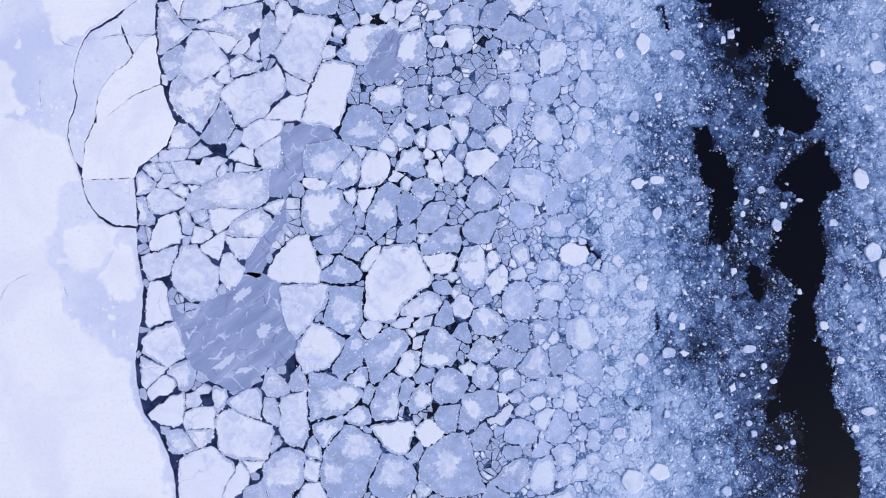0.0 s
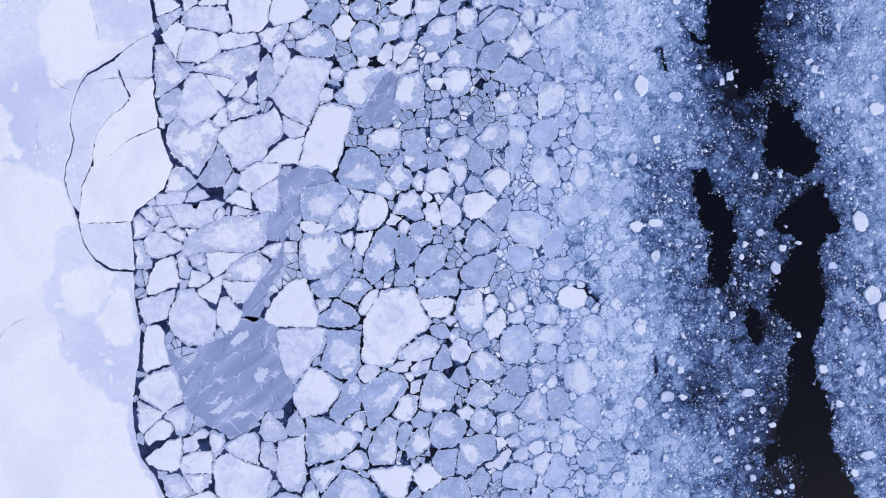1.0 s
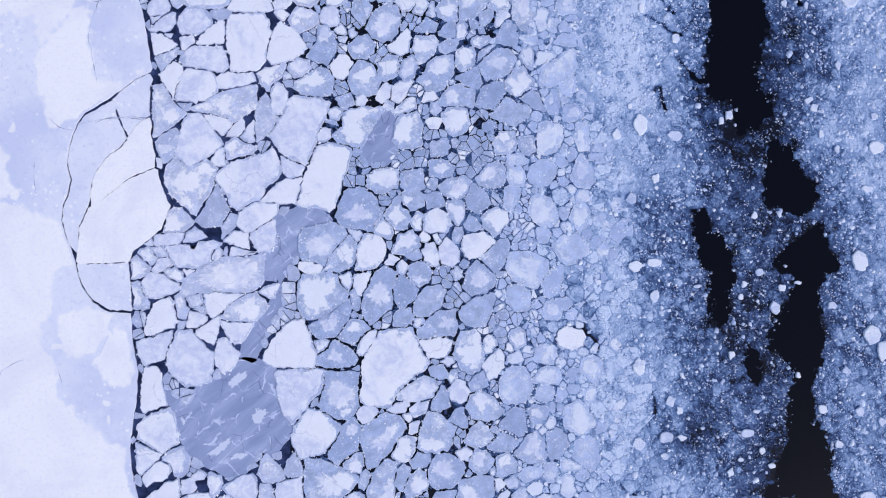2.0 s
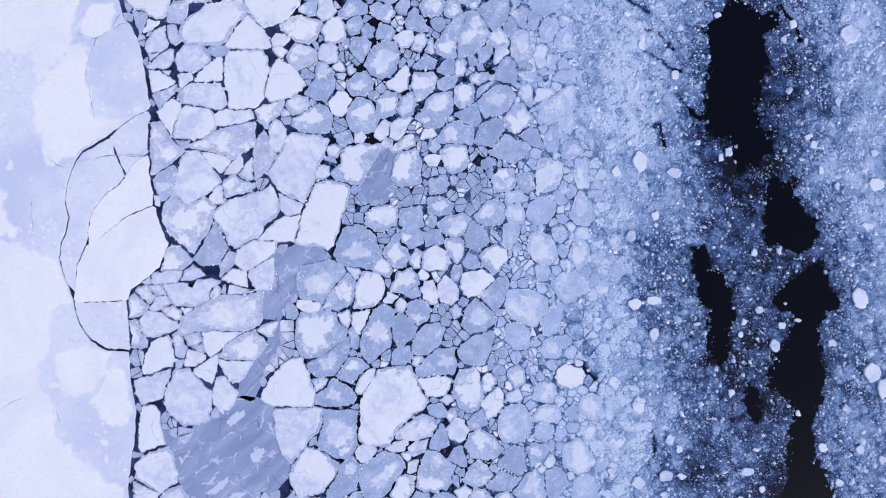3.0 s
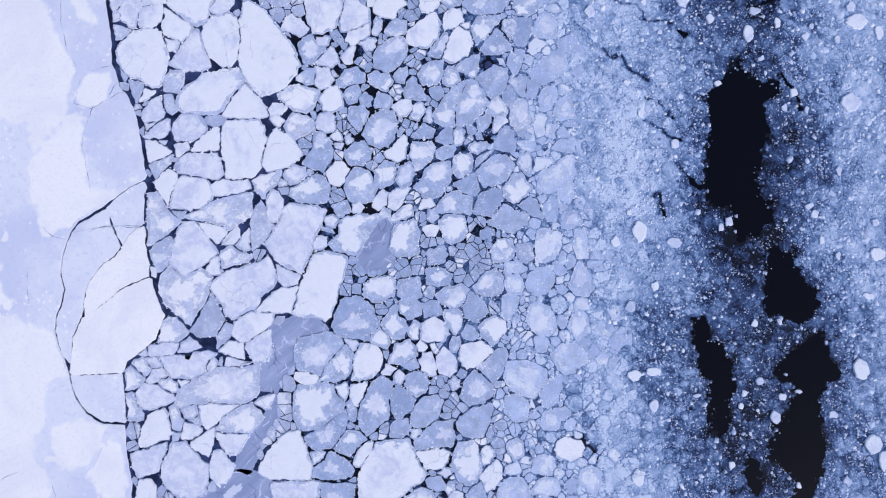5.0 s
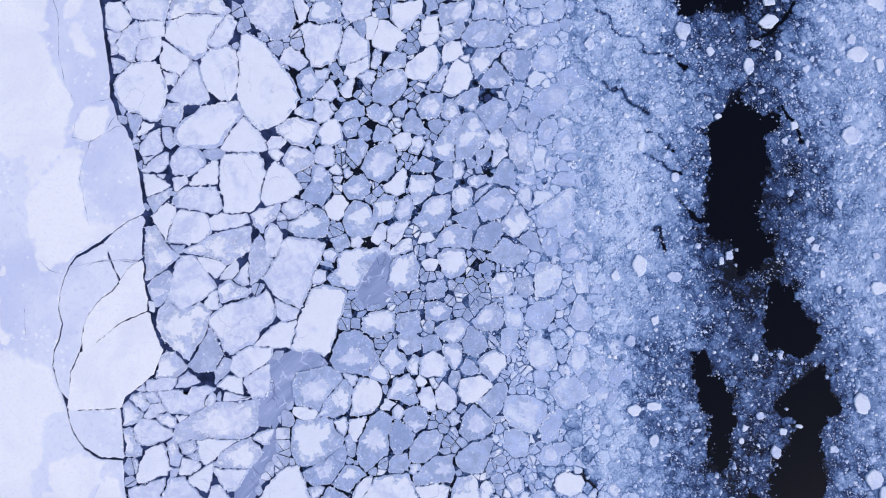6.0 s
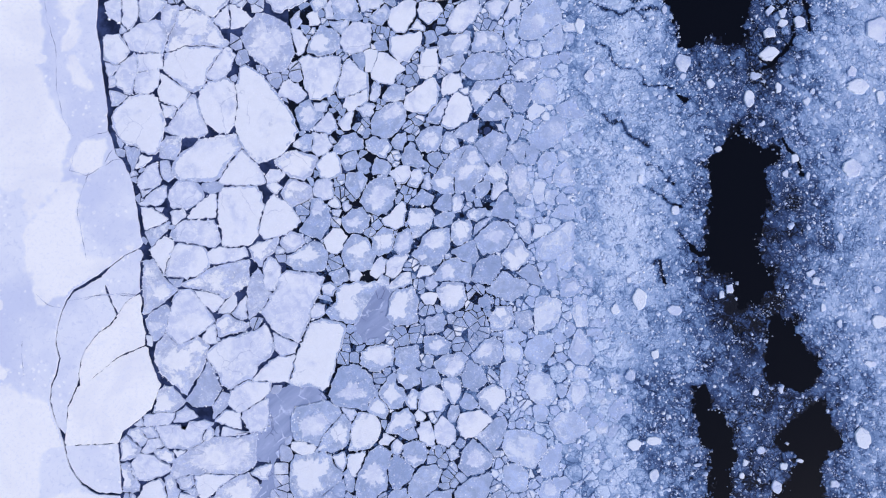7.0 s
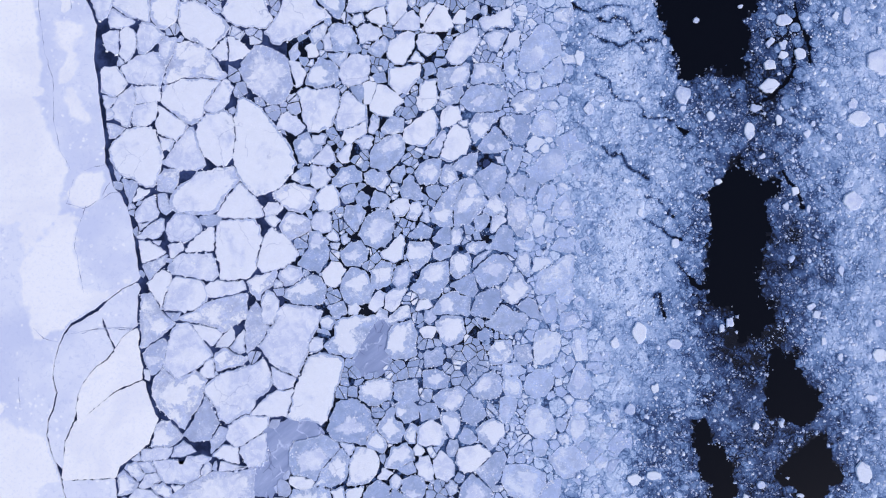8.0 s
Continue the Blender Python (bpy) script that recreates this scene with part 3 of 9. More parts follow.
plate("snowy", (-54.7, 33.7), (-53.3, 35.8), (-52.0, 36.8), (-51.2, 37.0), (-51.1, 34.6), (-50.3, 31.0), (-50.4, 29.1), (-54.4, 27.3), (-58.0, 24.3), (-60.3, 22.6), (-60.4, 24.1), (-60.0, 26.9), (-59.5, 28.2), (-57.7, 30.7), (-56.0, 32.1))
plate("bare", (-62.8, 12.1), (-58.1, 12.1), (-54.6, 12.2), (-54.2, 8.9), (-53.9, 4.3), (-57.0, 4.2), (-59.9, 6.2), (-61.5, 8.7), (-62.4, 10.9))
plate("bare", (-57.4, 40.4), (-56.9, 38.4), (-55.2, 34.2), (-56.4, 32.6), (-58.1, 31.3), (-60.2, 28.6), (-61.0, 26.7), (-61.3, 24.1), (-61.8, 21.9), (-63.1, 18.9), (-63.4, 15.1), (-64.0, 15.6), (-65.5, 19.8), (-65.3, 22.4), (-64.5, 24.0), (-64.0, 26.9), (-64.7, 29.4), (-64.5, 31.5), (-64.0, 33.9), (-63.2, 36.3), (-61.9, 38.1), (-59.9, 39.1))
plate("bare", (-53.4, 44.3), (-51.4, 45.4), (-51.0, 44.7), (-51.4, 43.7), (-51.4, 38.3), (-52.4, 37.5), (-53.6, 36.5), (-54.8, 34.5), (-55.7, 36.1), (-56.7, 38.6), (-57.4, 40.7), (-55.1, 42.7))
for k, (kind, ring) in enumerate(plates):
    lay_plate(9101 + k, kind, ring)
seam((-69.6, 98.3), (-69.0, 92.2), (-68.1, 86.2), (-66.5, 81.2), (-66.1, 73.7), (-65.0, 68.8), (-63.1, 65.3))
seam((-60.8, 65.0), (-56.9, 66.3))
seam((-62.4, 63.7), (-63.1, 61.4), (-63.5, 59.4), (-60.6, 58.4), (-59.2, 59.2), (-55.8, 61.2), (-54.4, 61.4))
seam((-60.2, 58.9), (-61.5, 55.5), (-62.1, 52.1), (-61.4, 49.1), (-60.7, 45.7), (-60.3, 43.8))
seam((-55.9, 63.6), (-56.8, 62.2), (-57.6, 60.6))
seam((-51.2, 37.9), (-52.8, 37.5), (-54.6, 37.7), (-58.6, 37.7), (-60.8, 36.8))
seam((-77.1, -9.4), (-75.7, -6.4), (-73.3, -4.9), (-71.4, -4.2))
seam((-56.7, -6.4), (-56.5, -5.9))
seam((-59.2, -4.0), (-57.4, -0.0))
seam((-66.0, -6.4), (-65.3, -8.9))
seam((-76.8, 23.7), (-75.8, 23.3), (-75.0, 22.7))
seam((-63.4, 36.7), (-60.9, 37.1), (-58.5, 37.7), (-55.0, 38.0), (-51.3, 37.8))
seam((-68.8, 37.9), (-66.8, 36.1), (-64.3, 35.4))
seam((-70.9, 29.8), (-71.0, 27.3), (-70.6, 23.8))
seam((-63.9, 96.3), (-63.6, 93.3))

# snow over the fast ice: thick on the drifts, torn and thin between them
STEP_SNOW = 0.3
gx, gy = np.meshgrid(np.arange(-88.0, -44.0, STEP_SNOW), np.arange(-58.0, 104.0, STEP_SNOW))
bank = np.full(gx.shape, -9.0)
for p in drifts:
    d = gap_to(p, gx, gy, True)
    bank = np.maximum(bank, np.where(inside(p, gx, gy), d, -d))
tear = 1.2 * smooth_noise(gx, gy, 5.0, 201) + 0.8 * smooth_noise(gx, gy, 2.1, 202) + 0.5 * smooth_noise(gx, gy, 0.9, 203)
bank = bank + tear * np.clip(0.35 + 0.65 * smooth_noise(gx, gy, 14, 204) + 0.3, 0.12, 1.2)
cover = np.interp(bank, (-1.2, 0.0, 0.9, 3.0), (0.0, 0.42, 0.8, 1.0))
scraps = smooth_noise(gx, gy, 2.4, 211) + 0.7 * smooth_noise(gx, gy, 1.1, 212) + 0.6 * smooth_noise(gx, gy, 9, 213)
cover = np.maximum(cover, 0.75 * np.clip((scraps - 0.75) / 0.4, 0, 1))
on = inside(inset(sheet_ring, 0.12), gx, gy)
cell_on = on[:-1, :-1] & on[1:, :-1] & on[:-1, 1:] & on[1:, 1:]
index = np.arange(gx.size).reshape(gx.shape)
quads = np.stack([index[:-1, :-1], index[:-1, 1:], index[1:, 1:], index[1:, :-1]], -1)[cell_on]
used, packed = np.unique(quads, return_inverse=True)
lie = 0.304 + 0.012 * cover
snow_field = mesh_object("snow_cover", np.stack([gx.ravel(), gy.ravel(), lie.ravel()], 1)[used].tolist(), packed.reshape(-1, 4).tolist(), MAT_FAST, fast_ice)
stamp(snow_field, "cover", cover.ravel()[used])["label"] = "torn white wind-packed snow"

# ---- a skin of dark new ice in the cracks of the broken belt ----
skin = mesh_object("grease_ice", [(-70, -140, 0.012), (14, -140, 0.012), (14, 190, 0.012), (-70, 190, 0.012)], [(0, 1, 2, 3)], MAT_SKIN)
tagged(skin, "thin skin of dark new ice in the cracks between floes", "grease ice", kind="structure")

# ---- the broken belt ----
LABELS = {
    "snowy": "white snow-covered ice floe with a chipped edge",
    "patchy": "pale blue ice floe with patchy white snow",
    "frosted": "pale frosted ice floe with patchy white snow",
    "bare": "bare grey-blue ice floe almost free of snow",
    "grey": "bare lavender-grey ice floe with a dusting of frost",
    "packed": "white ice floe under wind-packed snow with a chipped edge",
    "drowned": "pale waterlogged ice floe frozen into slush",
}


belt = []


def floe(kind, *corners):
    belt.append(("ice_floe", kind, corners))


def shard(kind, *corners):
    belt.append(("small_floe", kind, corners))


def young_ice(*corners):
    belt.append(("young_ice", "bare", corners))


snows = []


def snow_on(x, y, rx, ry, angle):
    """A patch of snow on whatever floe lies there."""
    snows.append((x, y, rx, ry, radians(angle)))


snow_on(-47.2, 37.8, 1.2, 1.1, 0)
snow_on(-36.8, 32.7, 0.8, 0.6, 0)
snow_on(-48.6, 32.3, 1.0, 0.9, 0)
snow_on(2.8, 37.9, 1.7, 1.7, 0)
snow_on(2.1, 41.6, 1.3, 1.1, 0)
snow_on(13.7, 43.7, 1.2, 1.1, 0)
snow_on(7.9, 28.1, 1.2, 1.4, 0)
snow_on(11.2, 35.0, 0.9, 0.9, 0)
snow_on(-0.0, 28.9, 1.3, 1.1, 0)
snow_on(3.3, 25.0, 1.4, 0.9, 20)
snow_on(-6.4, 35.6, 1.0, 1.8, -20)
snow_on(-9.8, 27.0, 2.0, 1.3, 10)
snow_on(-14.6, 20.9, 2.2, 1.3, 0)
snow_on(-5.9, 23.5, 0.7, 0.6, 0)
snow_on(-21.3, 15.5, 2.0, 1.6, 0)
snow_on(-16.8, 13.7, 1.2, 1.3, 30)
snow_on(-12.0, 14.2, 1.7, 1.5, 0)
snow_on(-3.9, 9.2, 1.1, 0.9, 0)
snow_on(-10.8, 6.8, 1.6, 1.9, 0)
snow_on(-19.4, 1.5, 1.4, 1.0, 40)
snow_on(-15.3, 1.0, 1.0, 0.9, 20)
snow_on(-18.4, -4.1, 1.2, 0.9, 0)
snow_on(-2.3, -9.9, 1.6, 1.1, 0)
snow_on(-15.4, -16.6, 1.2, 0.9, 60)
snow_on(-14.6, -23.2, 0.9, 0.9, 0)
snow_on(-9.4, -18.0, 0.9, 2.8, -40)
snow_on(-1.5, -19.3, 1.4, 1.2, 0)
snow_on(-18.3, -25.6, 2.8, 1.6, 0)
snow_on(6.9, -21.8, 1.0, 0.9, 0)
snow_on(11.4, -22.0, 0.9, 0.9, 0)
snow_on(7.0, -12.1, 0.9, 1.2, 0)
snow_on(3.1, -14.7, 0.7, 0.6, 0)
snow_on(16.9, -14.0, 0.8, 0.7, 0)
snow_on(5.4, -28.2, 1.2, 1.6, 30)
snow_on(5.3, -3.6, 1.4, 1.2, 0)
snow_on(13.9, -1.5, 0.8, 0.7, 0)
snow_on(-21.3, 7.0, 2.2, 2.2, 0)
snow_on(1.5, 1.6, 1.4, 1.0, 0)
snow_on(1.0, -23.7, 1.6, 1.6, 0)
snow_on(-4.0, -26.2, 1.4, 1.5, 0)
snow_on(-15.3, -34.4, 2.2, 1.8, 0)
snow_on(-19.2, -39.2, 1.4, 1.5, 0)
snow_on(-9.4, -39.3, 2.2, 2.0, 0)
snow_on(-27.0, -38.2, 2.0, 1.8, 0)
snow_on(-45.5, -33.8, 1.4, 0.9, 0)
snow_on(-15.0, 7.0, 0.5, 0.5, 0)
snow_on(-6.5, -19.8, 1.2, 1.4, 0)
snow_on(-8.4, -27.1, 1.6, 1.4, 60)
snow_on(0.5, -37.4, 2.0, 1.8, 0)
snow_on(-35.6, -8.4, 2.4, 0.8, 35)
snow_on(-31.1, -14.3, 1.5, 1.1, 10)
snow_on(-37.9, -19.7, 2.8, 0.6, 35)
snow_on(-44.7, -15.4, 1.1, 0.7, 0)
snow_on(-34.8, -21.2, 1.6, 0.5, 20)
snow_on(-19.7, -32.4, 1.4, 1.4, 40)
snow_on(-17.4, -10.4, 1.8, 1.8, 0)
snow_on(-35.7, 34.2, 1.2, 0.8, 0)
snow_on(-16.1, 36.3, 1.4, 1.8, 20)
snow_on(-44.5, 26.5, 1.8, 1.2, 0)
snow_on(-46.9, 18.8, 1.6, 1.0, 0)
snow_on(-36.8, 10.0, 4.5, 2.0, 10)
snow_on(-33.3, 4.2, 1.6, 1.2, 20)
snow_on(-14.7, 38.9, 1.4, 0.8, 0)
snow_on(4.6, 82.1, 1.3, 1.3, 0)
snow_on(10.3, 88.7, 1.4, 1.4, 0)
snow_on(8.1, 83.1, 0.8, 1.1, 0)
snow_on(14.8, 76.2, 1.2, 0.7, 0)
snow_on(7.9, 72.9, 1.0, 1.4, 0)
snow_on(6.6, 61.7, 1.1, 0.8, 20)
snow_on(5.3, 59.3, 1.4, 0.9, 30)
snow_on(-1.1, 65.1, 1.8, 1.3, 0)
snow_on(2.1, 63.9, 1.0, 0.9, 0)
snow_on(6.4, 64.9, 0.5, 0.5, 0)
snow_on(9.9, 69.5, 0.6, 0.5, 0)
snow_on(14.8, 58.0, 0.8, 1.3, 0)
snow_on(14.0, 63.0, 0.6, 0.8, 0)
snow_on(-0.1, 47.5, 2.0, 1.3, 30)
snow_on(-2.3, 44.3, 0.7, 0.5, 0)
snow_on(4.6, 49.1, 0.9, 1.2, 20)
snow_on(9.8, 48.1, 1.4, 0.9, 0)
snow_on(15.4, 45.1, 1.2, 1.3, 0)
snow_on(-2.8, 51.0, 1.4, 1.0, 0)
snow_on(-6.8, 70.1, 1.8, 0.9, 25)
snow_on(-22.2, 69.4, 1.1, 1.4, 0)
snow_on(-6.3, 64.4, 0.7, 0.9, 0)
snow_on(-8.8, 62.5, 0.8, 0.7, 0)
snow_on(-15.9, 64.3, 1.2, 0.8, 10)
snow_on(-24.3, 56.7, 1.0, 0.8, 0)
snow_on(-10.2, 54.8, 2.0, 1.4, 30)
snow_on(-14.2, 50.3, 1.4, 0.8, 0)
snow_on(-9.0, 47.0, 1.2, 1.0, 0)
snow_on(-13.2, 45.7, 1.2, 1.0, 0)
snow_on(-24.1, 60.5, 1.8, 1.2, 0)
snow_on(-20.6, 53.1, 0.9, 1.6, 0)
snow_on(-20.8, 82.4, 1.4, 1.2, 0)
snow_on(1.6, 57.5, 1.0, 0.9, 0)
snow_on(8.5, 56.4, 0.7, 0.9, 30)
snow_on(-12.7, 57.0, 0.8, 0.8, 0)
snow_on(-42.1, 85.3, 2.0, 1.4, 0)
snow_on(-47.6, 93.9, 1.6, 1.4, 0)
snow_on(-29.7, 82.4, 2.2, 2.6, 0)
snow_on(-22.4, 44.7, 2.0, 0.9, 0)
snow_on(-15.9, 89.0, 1.2, 1.2, 0)
snow_on(7.8, 51.6, 0.9, 0.6, 0)
snow_on(7.6, 77.6, 1.2, 0.6, 30)
floe("snowy", (-34.5, 75.4), (-34.2, 77.4), (-33.4, 77.8), (-31.6, 76.8), (-29.6, 74.8), (-27.6, 71.8), (-25.6, 69.8), (-24.3, 66.4), (-25.6, 64.5), (-27.0, 62.6), (-29.5, 61.3), (-30.9, 61.1), (-32.8, 62.5), (-34.2, 64.6), (-34.7, 66.9), (-34.5, 71.4))
floe("snowy", (-11.5, -1.0), (-10.5, 0.2), (-7.0, 0.6), (-5.4, 0.4), (-4.1, -1.5), (-2.6, -4.0), (-2.1, -5.1), (-3.0, -6.4), (-5.0, -7.9), (-7.0, -9.9), (-8.5, -11.6), (-9.9, -12.7), (-12.9, -12.5), (-13.6, -11.9), (-13.7, -8.9), (-13.5, -5.4), (-12.7, -3.0))
floe("patchy", (-20.8, -35.4), (-19.1, -32.9), (-17.3, -30.8), (-15.8, -31.1), (-13.3, -32.6), (-11.6, -34.0), (-11.2, -35.4), (-11.9, -37.8), (-13.2, -40.2), (-13.9, -42.2), (-15.2, -44.6), (-18.1, -44.6), (-19.5, -43.1), (-20.8, -40.7), (-21.0, -37.8))
floe("patchy", (-3.9, -37.4), (-2.9, -35.5), (-0.0, -33.1), (1.5, -32.4), (3.5, -32.5), (4.5, -34.0), (5.1, -36.5), (6.1, -39.4), (6.8, -42.1), (5.4, -42.7), (2.9, -43.0), (0.5, -43.1), (-2.0, -41.7), (-3.9, -39.8))
floe("snowy", (-45.5, -36.7), (-44.0, -35.8), (-41.6, -34.9), (-40.2, -34.6), (-38.7, -35.8), (-36.8, -37.3), (-36.5, -38.2), (-37.3, -40.1), (-38.2, -42.0), (-38.8, -43.9), (-39.5, -45.4), (-44.9, -45.4), (-45.9, -42.0), (-45.9, -39.1))
floe("snowy", (-27.2, 40.8), (-25.7, 41.6), (-23.2, 41.6), (-19.7, 40.6), (-19.9, 39.4), (-21.2, 36.3), (-22.0, 33.7), (-23.1, 31.2), (-23.8, 29.5), (-26.1, 30.3), (-28.1, 32.2), (-29.5, 33.9), (-30.2, 34.7), (-28.7, 36.8), (-27.7, 38.3))
floe("patchy", (-44.7, 9.5), (-43.3, 10.5), (-39.8, 12.5), (-37.9, 13.5), (-34.4, 13.2), (-30.9, 13.8), (-30.9, 9.5), (-31.4, 8.5), (-33.4, 7.2), (-36.3, 7.0), (-38.8, 7.5), (-41.7, 7.0), (-44.2, 6.5), (-45.7, 6.2), (-45.2, 8.0))
floe("snowy", (-56.7, 68.8), (-55.5, 70.4), (-53.6, 72.2), (-51.7, 72.7), (-49.4, 72.4), (-48.1, 70.3), (-47.6, 68.1), (-47.7, 65.4), (-48.6, 63.0), (-50.2, 62.3), (-52.0, 63.5), (-53.9, 64.0), (-55.3, 65.3), (-56.5, 67.3))
floe("snowy", (-39.6, 27.5), (-37.6, 29.1), (-35.6, 30.4), (-31.6, 31.3), (-29.6, 32.2), (-28.6, 30.6), (-27.8, 29.1), (-28.6, 27.6), (-30.8, 25.6), (-31.6, 24.1), (-33.5, 23.0), (-35.5, 21.7), (-36.7, 22.5), (-38.0, 25.0))
floe("snowy", (-21.9, 32.6), (-21.1, 33.0), (-17.1, 33.0), (-15.9, 32.5), (-15.9, 31.2), (-16.4, 29.2), (-17.4, 26.7), (-18.4, 24.1), (-19.1, 22.1), (-19.8, 21.6), (-21.6, 22.1), (-24.6, 22.4), (-25.1, 22.8), (-24.1, 25.1), (-23.3, 28.1), (-22.4, 31.2))
floe("snowy", (-37.6, 51.6), (-37.8, 54.0), (-37.1, 55.9), (-34.8, 56.4), (-31.6, 56.6), (-30.5, 55.4), (-30.4, 52.6), (-30.9, 50.6), (-31.2, 48.1), (-32.2, 46.8), (-35.1, 46.3), (-36.8, 46.3), (-37.2, 48.6))
floe("patchy", (-34.1, 82.9), (-32.7, 85.3), (-31.5, 87.2), (-29.7, 87.0), (-27.2, 85.8), (-26.4, 85.3), (-25.6, 83.4), (-25.0, 80.4), (-26.3, 77.7), (-27.2, 77.3), (-28.8, 77.0), (-30.6, 78.5), (-32.6, 80.0))
floe("snowy", (-39.5, -29.9), (-38.8, -29.1), (-36.7, -28.1), (-33.9, -29.6), (-31.0, -30.5), (-29.9, -30.7), (-29.6, -32.9), (-30.2, -34.8), (-31.0, -36.2), (-32.4, -36.7), (-35.3, -36.3), (-38.1, -35.7), (-38.8, -34.3), (-38.9, -31.9))
floe("snowy", (-45.6, 60.4), (-44.2, 62.1), (-42.2, 63.8), (-40.3, 64.8), (-36.4, 65.3), (-35.0, 65.7), (-34.0, 63.6), (-35.4, 62.0), (-36.8, 60.1), (-37.8, 58.4), (-39.2, 57.8), (-42.1, 57.6), (-44.6, 57.8), (-45.7, 58.5))
floe("patchy", (-48.5, 26.2), (-48.0, 28.5), (-46.6, 30.7), (-44.6, 29.0), (-41.1, 30.3), (-39.2, 28.9), (-40.0, 26.5), (-40.7, 24.2), (-42.0, 22.2), (-42.8, 20.4), (-45.4, 22.7), (-47.5, 24.2))
floe("snowy", (-29.7, 89.5), (-28.7, 90.7), (-27.7, 92.5), (-26.7, 94.5), (-26.3, 97.0), (-22.4, 97.0), (-20.9, 95.0), (-18.9, 93.1), (-18.5, 92.6), (-19.9, 92.1), (-21.3, 91.4), (-23.3, 89.8), (-25.8, 88.4), (-27.3, 87.8), (-28.2, 87.9))
floe("snowy", (-47.2, -5.6), (-46.8, -2.5), (-45.6, 0.3), (-43.6, 0.3), (-42.1, -1.0), (-40.6, -2.5), (-39.3, -3.5), (-39.9, -5.9), (-40.1, -7.9), (-42.0, -8.6), (-44.0, -9.1), (-45.0, -8.4), (-46.2, -7.4), (-47.0, -6.4))
floe("snowy", (-31.0, -4.9), (-29.3, -1.5), (-27.4, 1.0), (-25.9, 2.0), (-23.9, 2.2), (-23.4, 0.0), (-22.4, -2.5), (-21.7, -4.0), (-22.2, -5.8), (-24.8, -5.9), (-28.3, -5.7), (-30.2, -5.5))
floe("patchy", (-24.0, 9.9), (-19.5, 10.4), (-18.2, 9.7), (-17.7, 8.5), (-16.4, 7.0), (-16.6, 5.9), (-18.5, 4.3), (-19.9, 2.9), (-22.4, 2.7), (-23.9, 3.3), (-24.7, 4.5), (-24.9, 6.5), (-24.6, 9.0))
floe("snowy", (-44.2, 38.5), (-42.5, 38.7), (-40.7, 37.0), (-38.2, 33.4), (-39.1, 32.4), (-41.6, 30.6), (-44.1, 29.0), (-46.6, 31.1), (-46.1, 34.1), (-45.4, 36.6))
floe("snowy", (-28.3, -6.5), (-23.8, -6.3), (-20.5, -6.7), (-20.7, -7.9), (-21.3, -10.4), (-22.8, -11.9), (-24.3, -13.6), (-25.7, -15.6), (-27.0, -14.3), (-27.7, -12.8), (-28.4, -9.9), (-28.6, -6.9))
floe("patchy", (-31.0, -37.7), (-29.8, -36.3), (-28.0, -34.9), (-26.5, -34.6), (-25.1, -35.2), (-24.2, -36.3), (-24.6, -39.2), (-24.8, -40.7), (-26.5, -42.5), (-27.2, -44.5), (-28.9, -45.0), (-30.3, -43.0), (-31.1, -40.1))
floe("snowy", (-47.4, 79.7), (-44.5, 81.0), (-40.5, 81.2), (-37.8, 80.8), (-39.1, 78.8), (-40.6, 75.9), (-41.4, 74.0), (-42.6, 73.3), (-44.3, 74.0), (-46.3, 75.9), (-47.5, 77.3))
floe("patchy", (-23.4, -27.1), (-23.3, -24.1), (-22.9, -22.1), (-20.7, -22.1), (-18.3, -23.0), (-15.8, -23.8), (-14.4, -25.1), (-15.3, -26.5), (-17.3, -28.2), (-19.2, -28.8), (-22.2, -29.4), (-23.2, -30.0))
floe("snowy", (-44.7, 94.6), (-42.2, 95.1), (-40.2, 94.2), (-37.7, 91.9), (-36.5, 90.4), (-37.2, 88.9), (-38.2, 87.9), (-39.3, 86.9), (-41.1, 87.5), (-43.1, 88.5), (-44.1, 89.4), (-44.8, 91.4))
floe("patchy", (-46.8, 81.8), (-46.4, 83.3), (-45.6, 85.3), (-45.2, 87.4), (-43.1, 87.8), (-40.6, 87.3), (-39.4, 85.8), (-37.6, 83.3), (-36.5, 82.0), (-37.6, 81.3), (-40.5, 81.7), (-43.5, 81.7), (-46.4, 80.7), (-47.2, 80.7))
floe("patchy", (-12.7, -40.2), (-11.7, -37.9), (-10.7, -36.1), (-8.4, -36.3), (-6.0, -37.3), (-5.3, -39.3), (-5.2, -40.8), (-5.7, -41.6), (-6.9, -43.5), (-9.3, -44.5), (-11.3, -43.1), (-12.7, -41.6))
floe("snowy", (-41.3, 71.8), (-40.8, 73.7), (-39.5, 74.9), (-36.6, 75.5), (-35.2, 73.4), (-34.9, 70.9), (-35.4, 67.9), (-36.5, 66.5), (-37.9, 66.3), (-39.7, 67.7), (-40.9, 69.6))
floe("snowy", (-25.2, -16.3), (-24.2, -14.8), (-22.8, -13.4), (-21.3, -13.7), (-19.8, -14.8), (-18.3, -15.8), (-17.6, -16.6), (-18.3, -18.3), (-19.8, -20.1), (-21.7, -21.1), (-24.2, -21.5), (-25.1, -19.7), (-25.5, -17.8))
floe("patchy", (-20.0, -7.0), (-16.9, -6.8), (-14.0, -7.0), (-14.2, -8.9), (-14.5, -11.9), (-15.3, -13.8), (-16.4, -14.7), (-18.3, -14.4), (-19.7, -13.7), (-20.7, -12.7), (-20.2, -10.9), (-19.8, -8.9))
floe("patchy", (-18.1, 20.6), (-17.1, 23.6), (-16.1, 25.1), (-13.6, 25.5), (-12.1, 24.6), (-11.1, 22.6), (-10.4, 20.6), (-11.8, 19.1), (-12.0, 18.2), (-14.6, 18.4), (-17.0, 18.7))
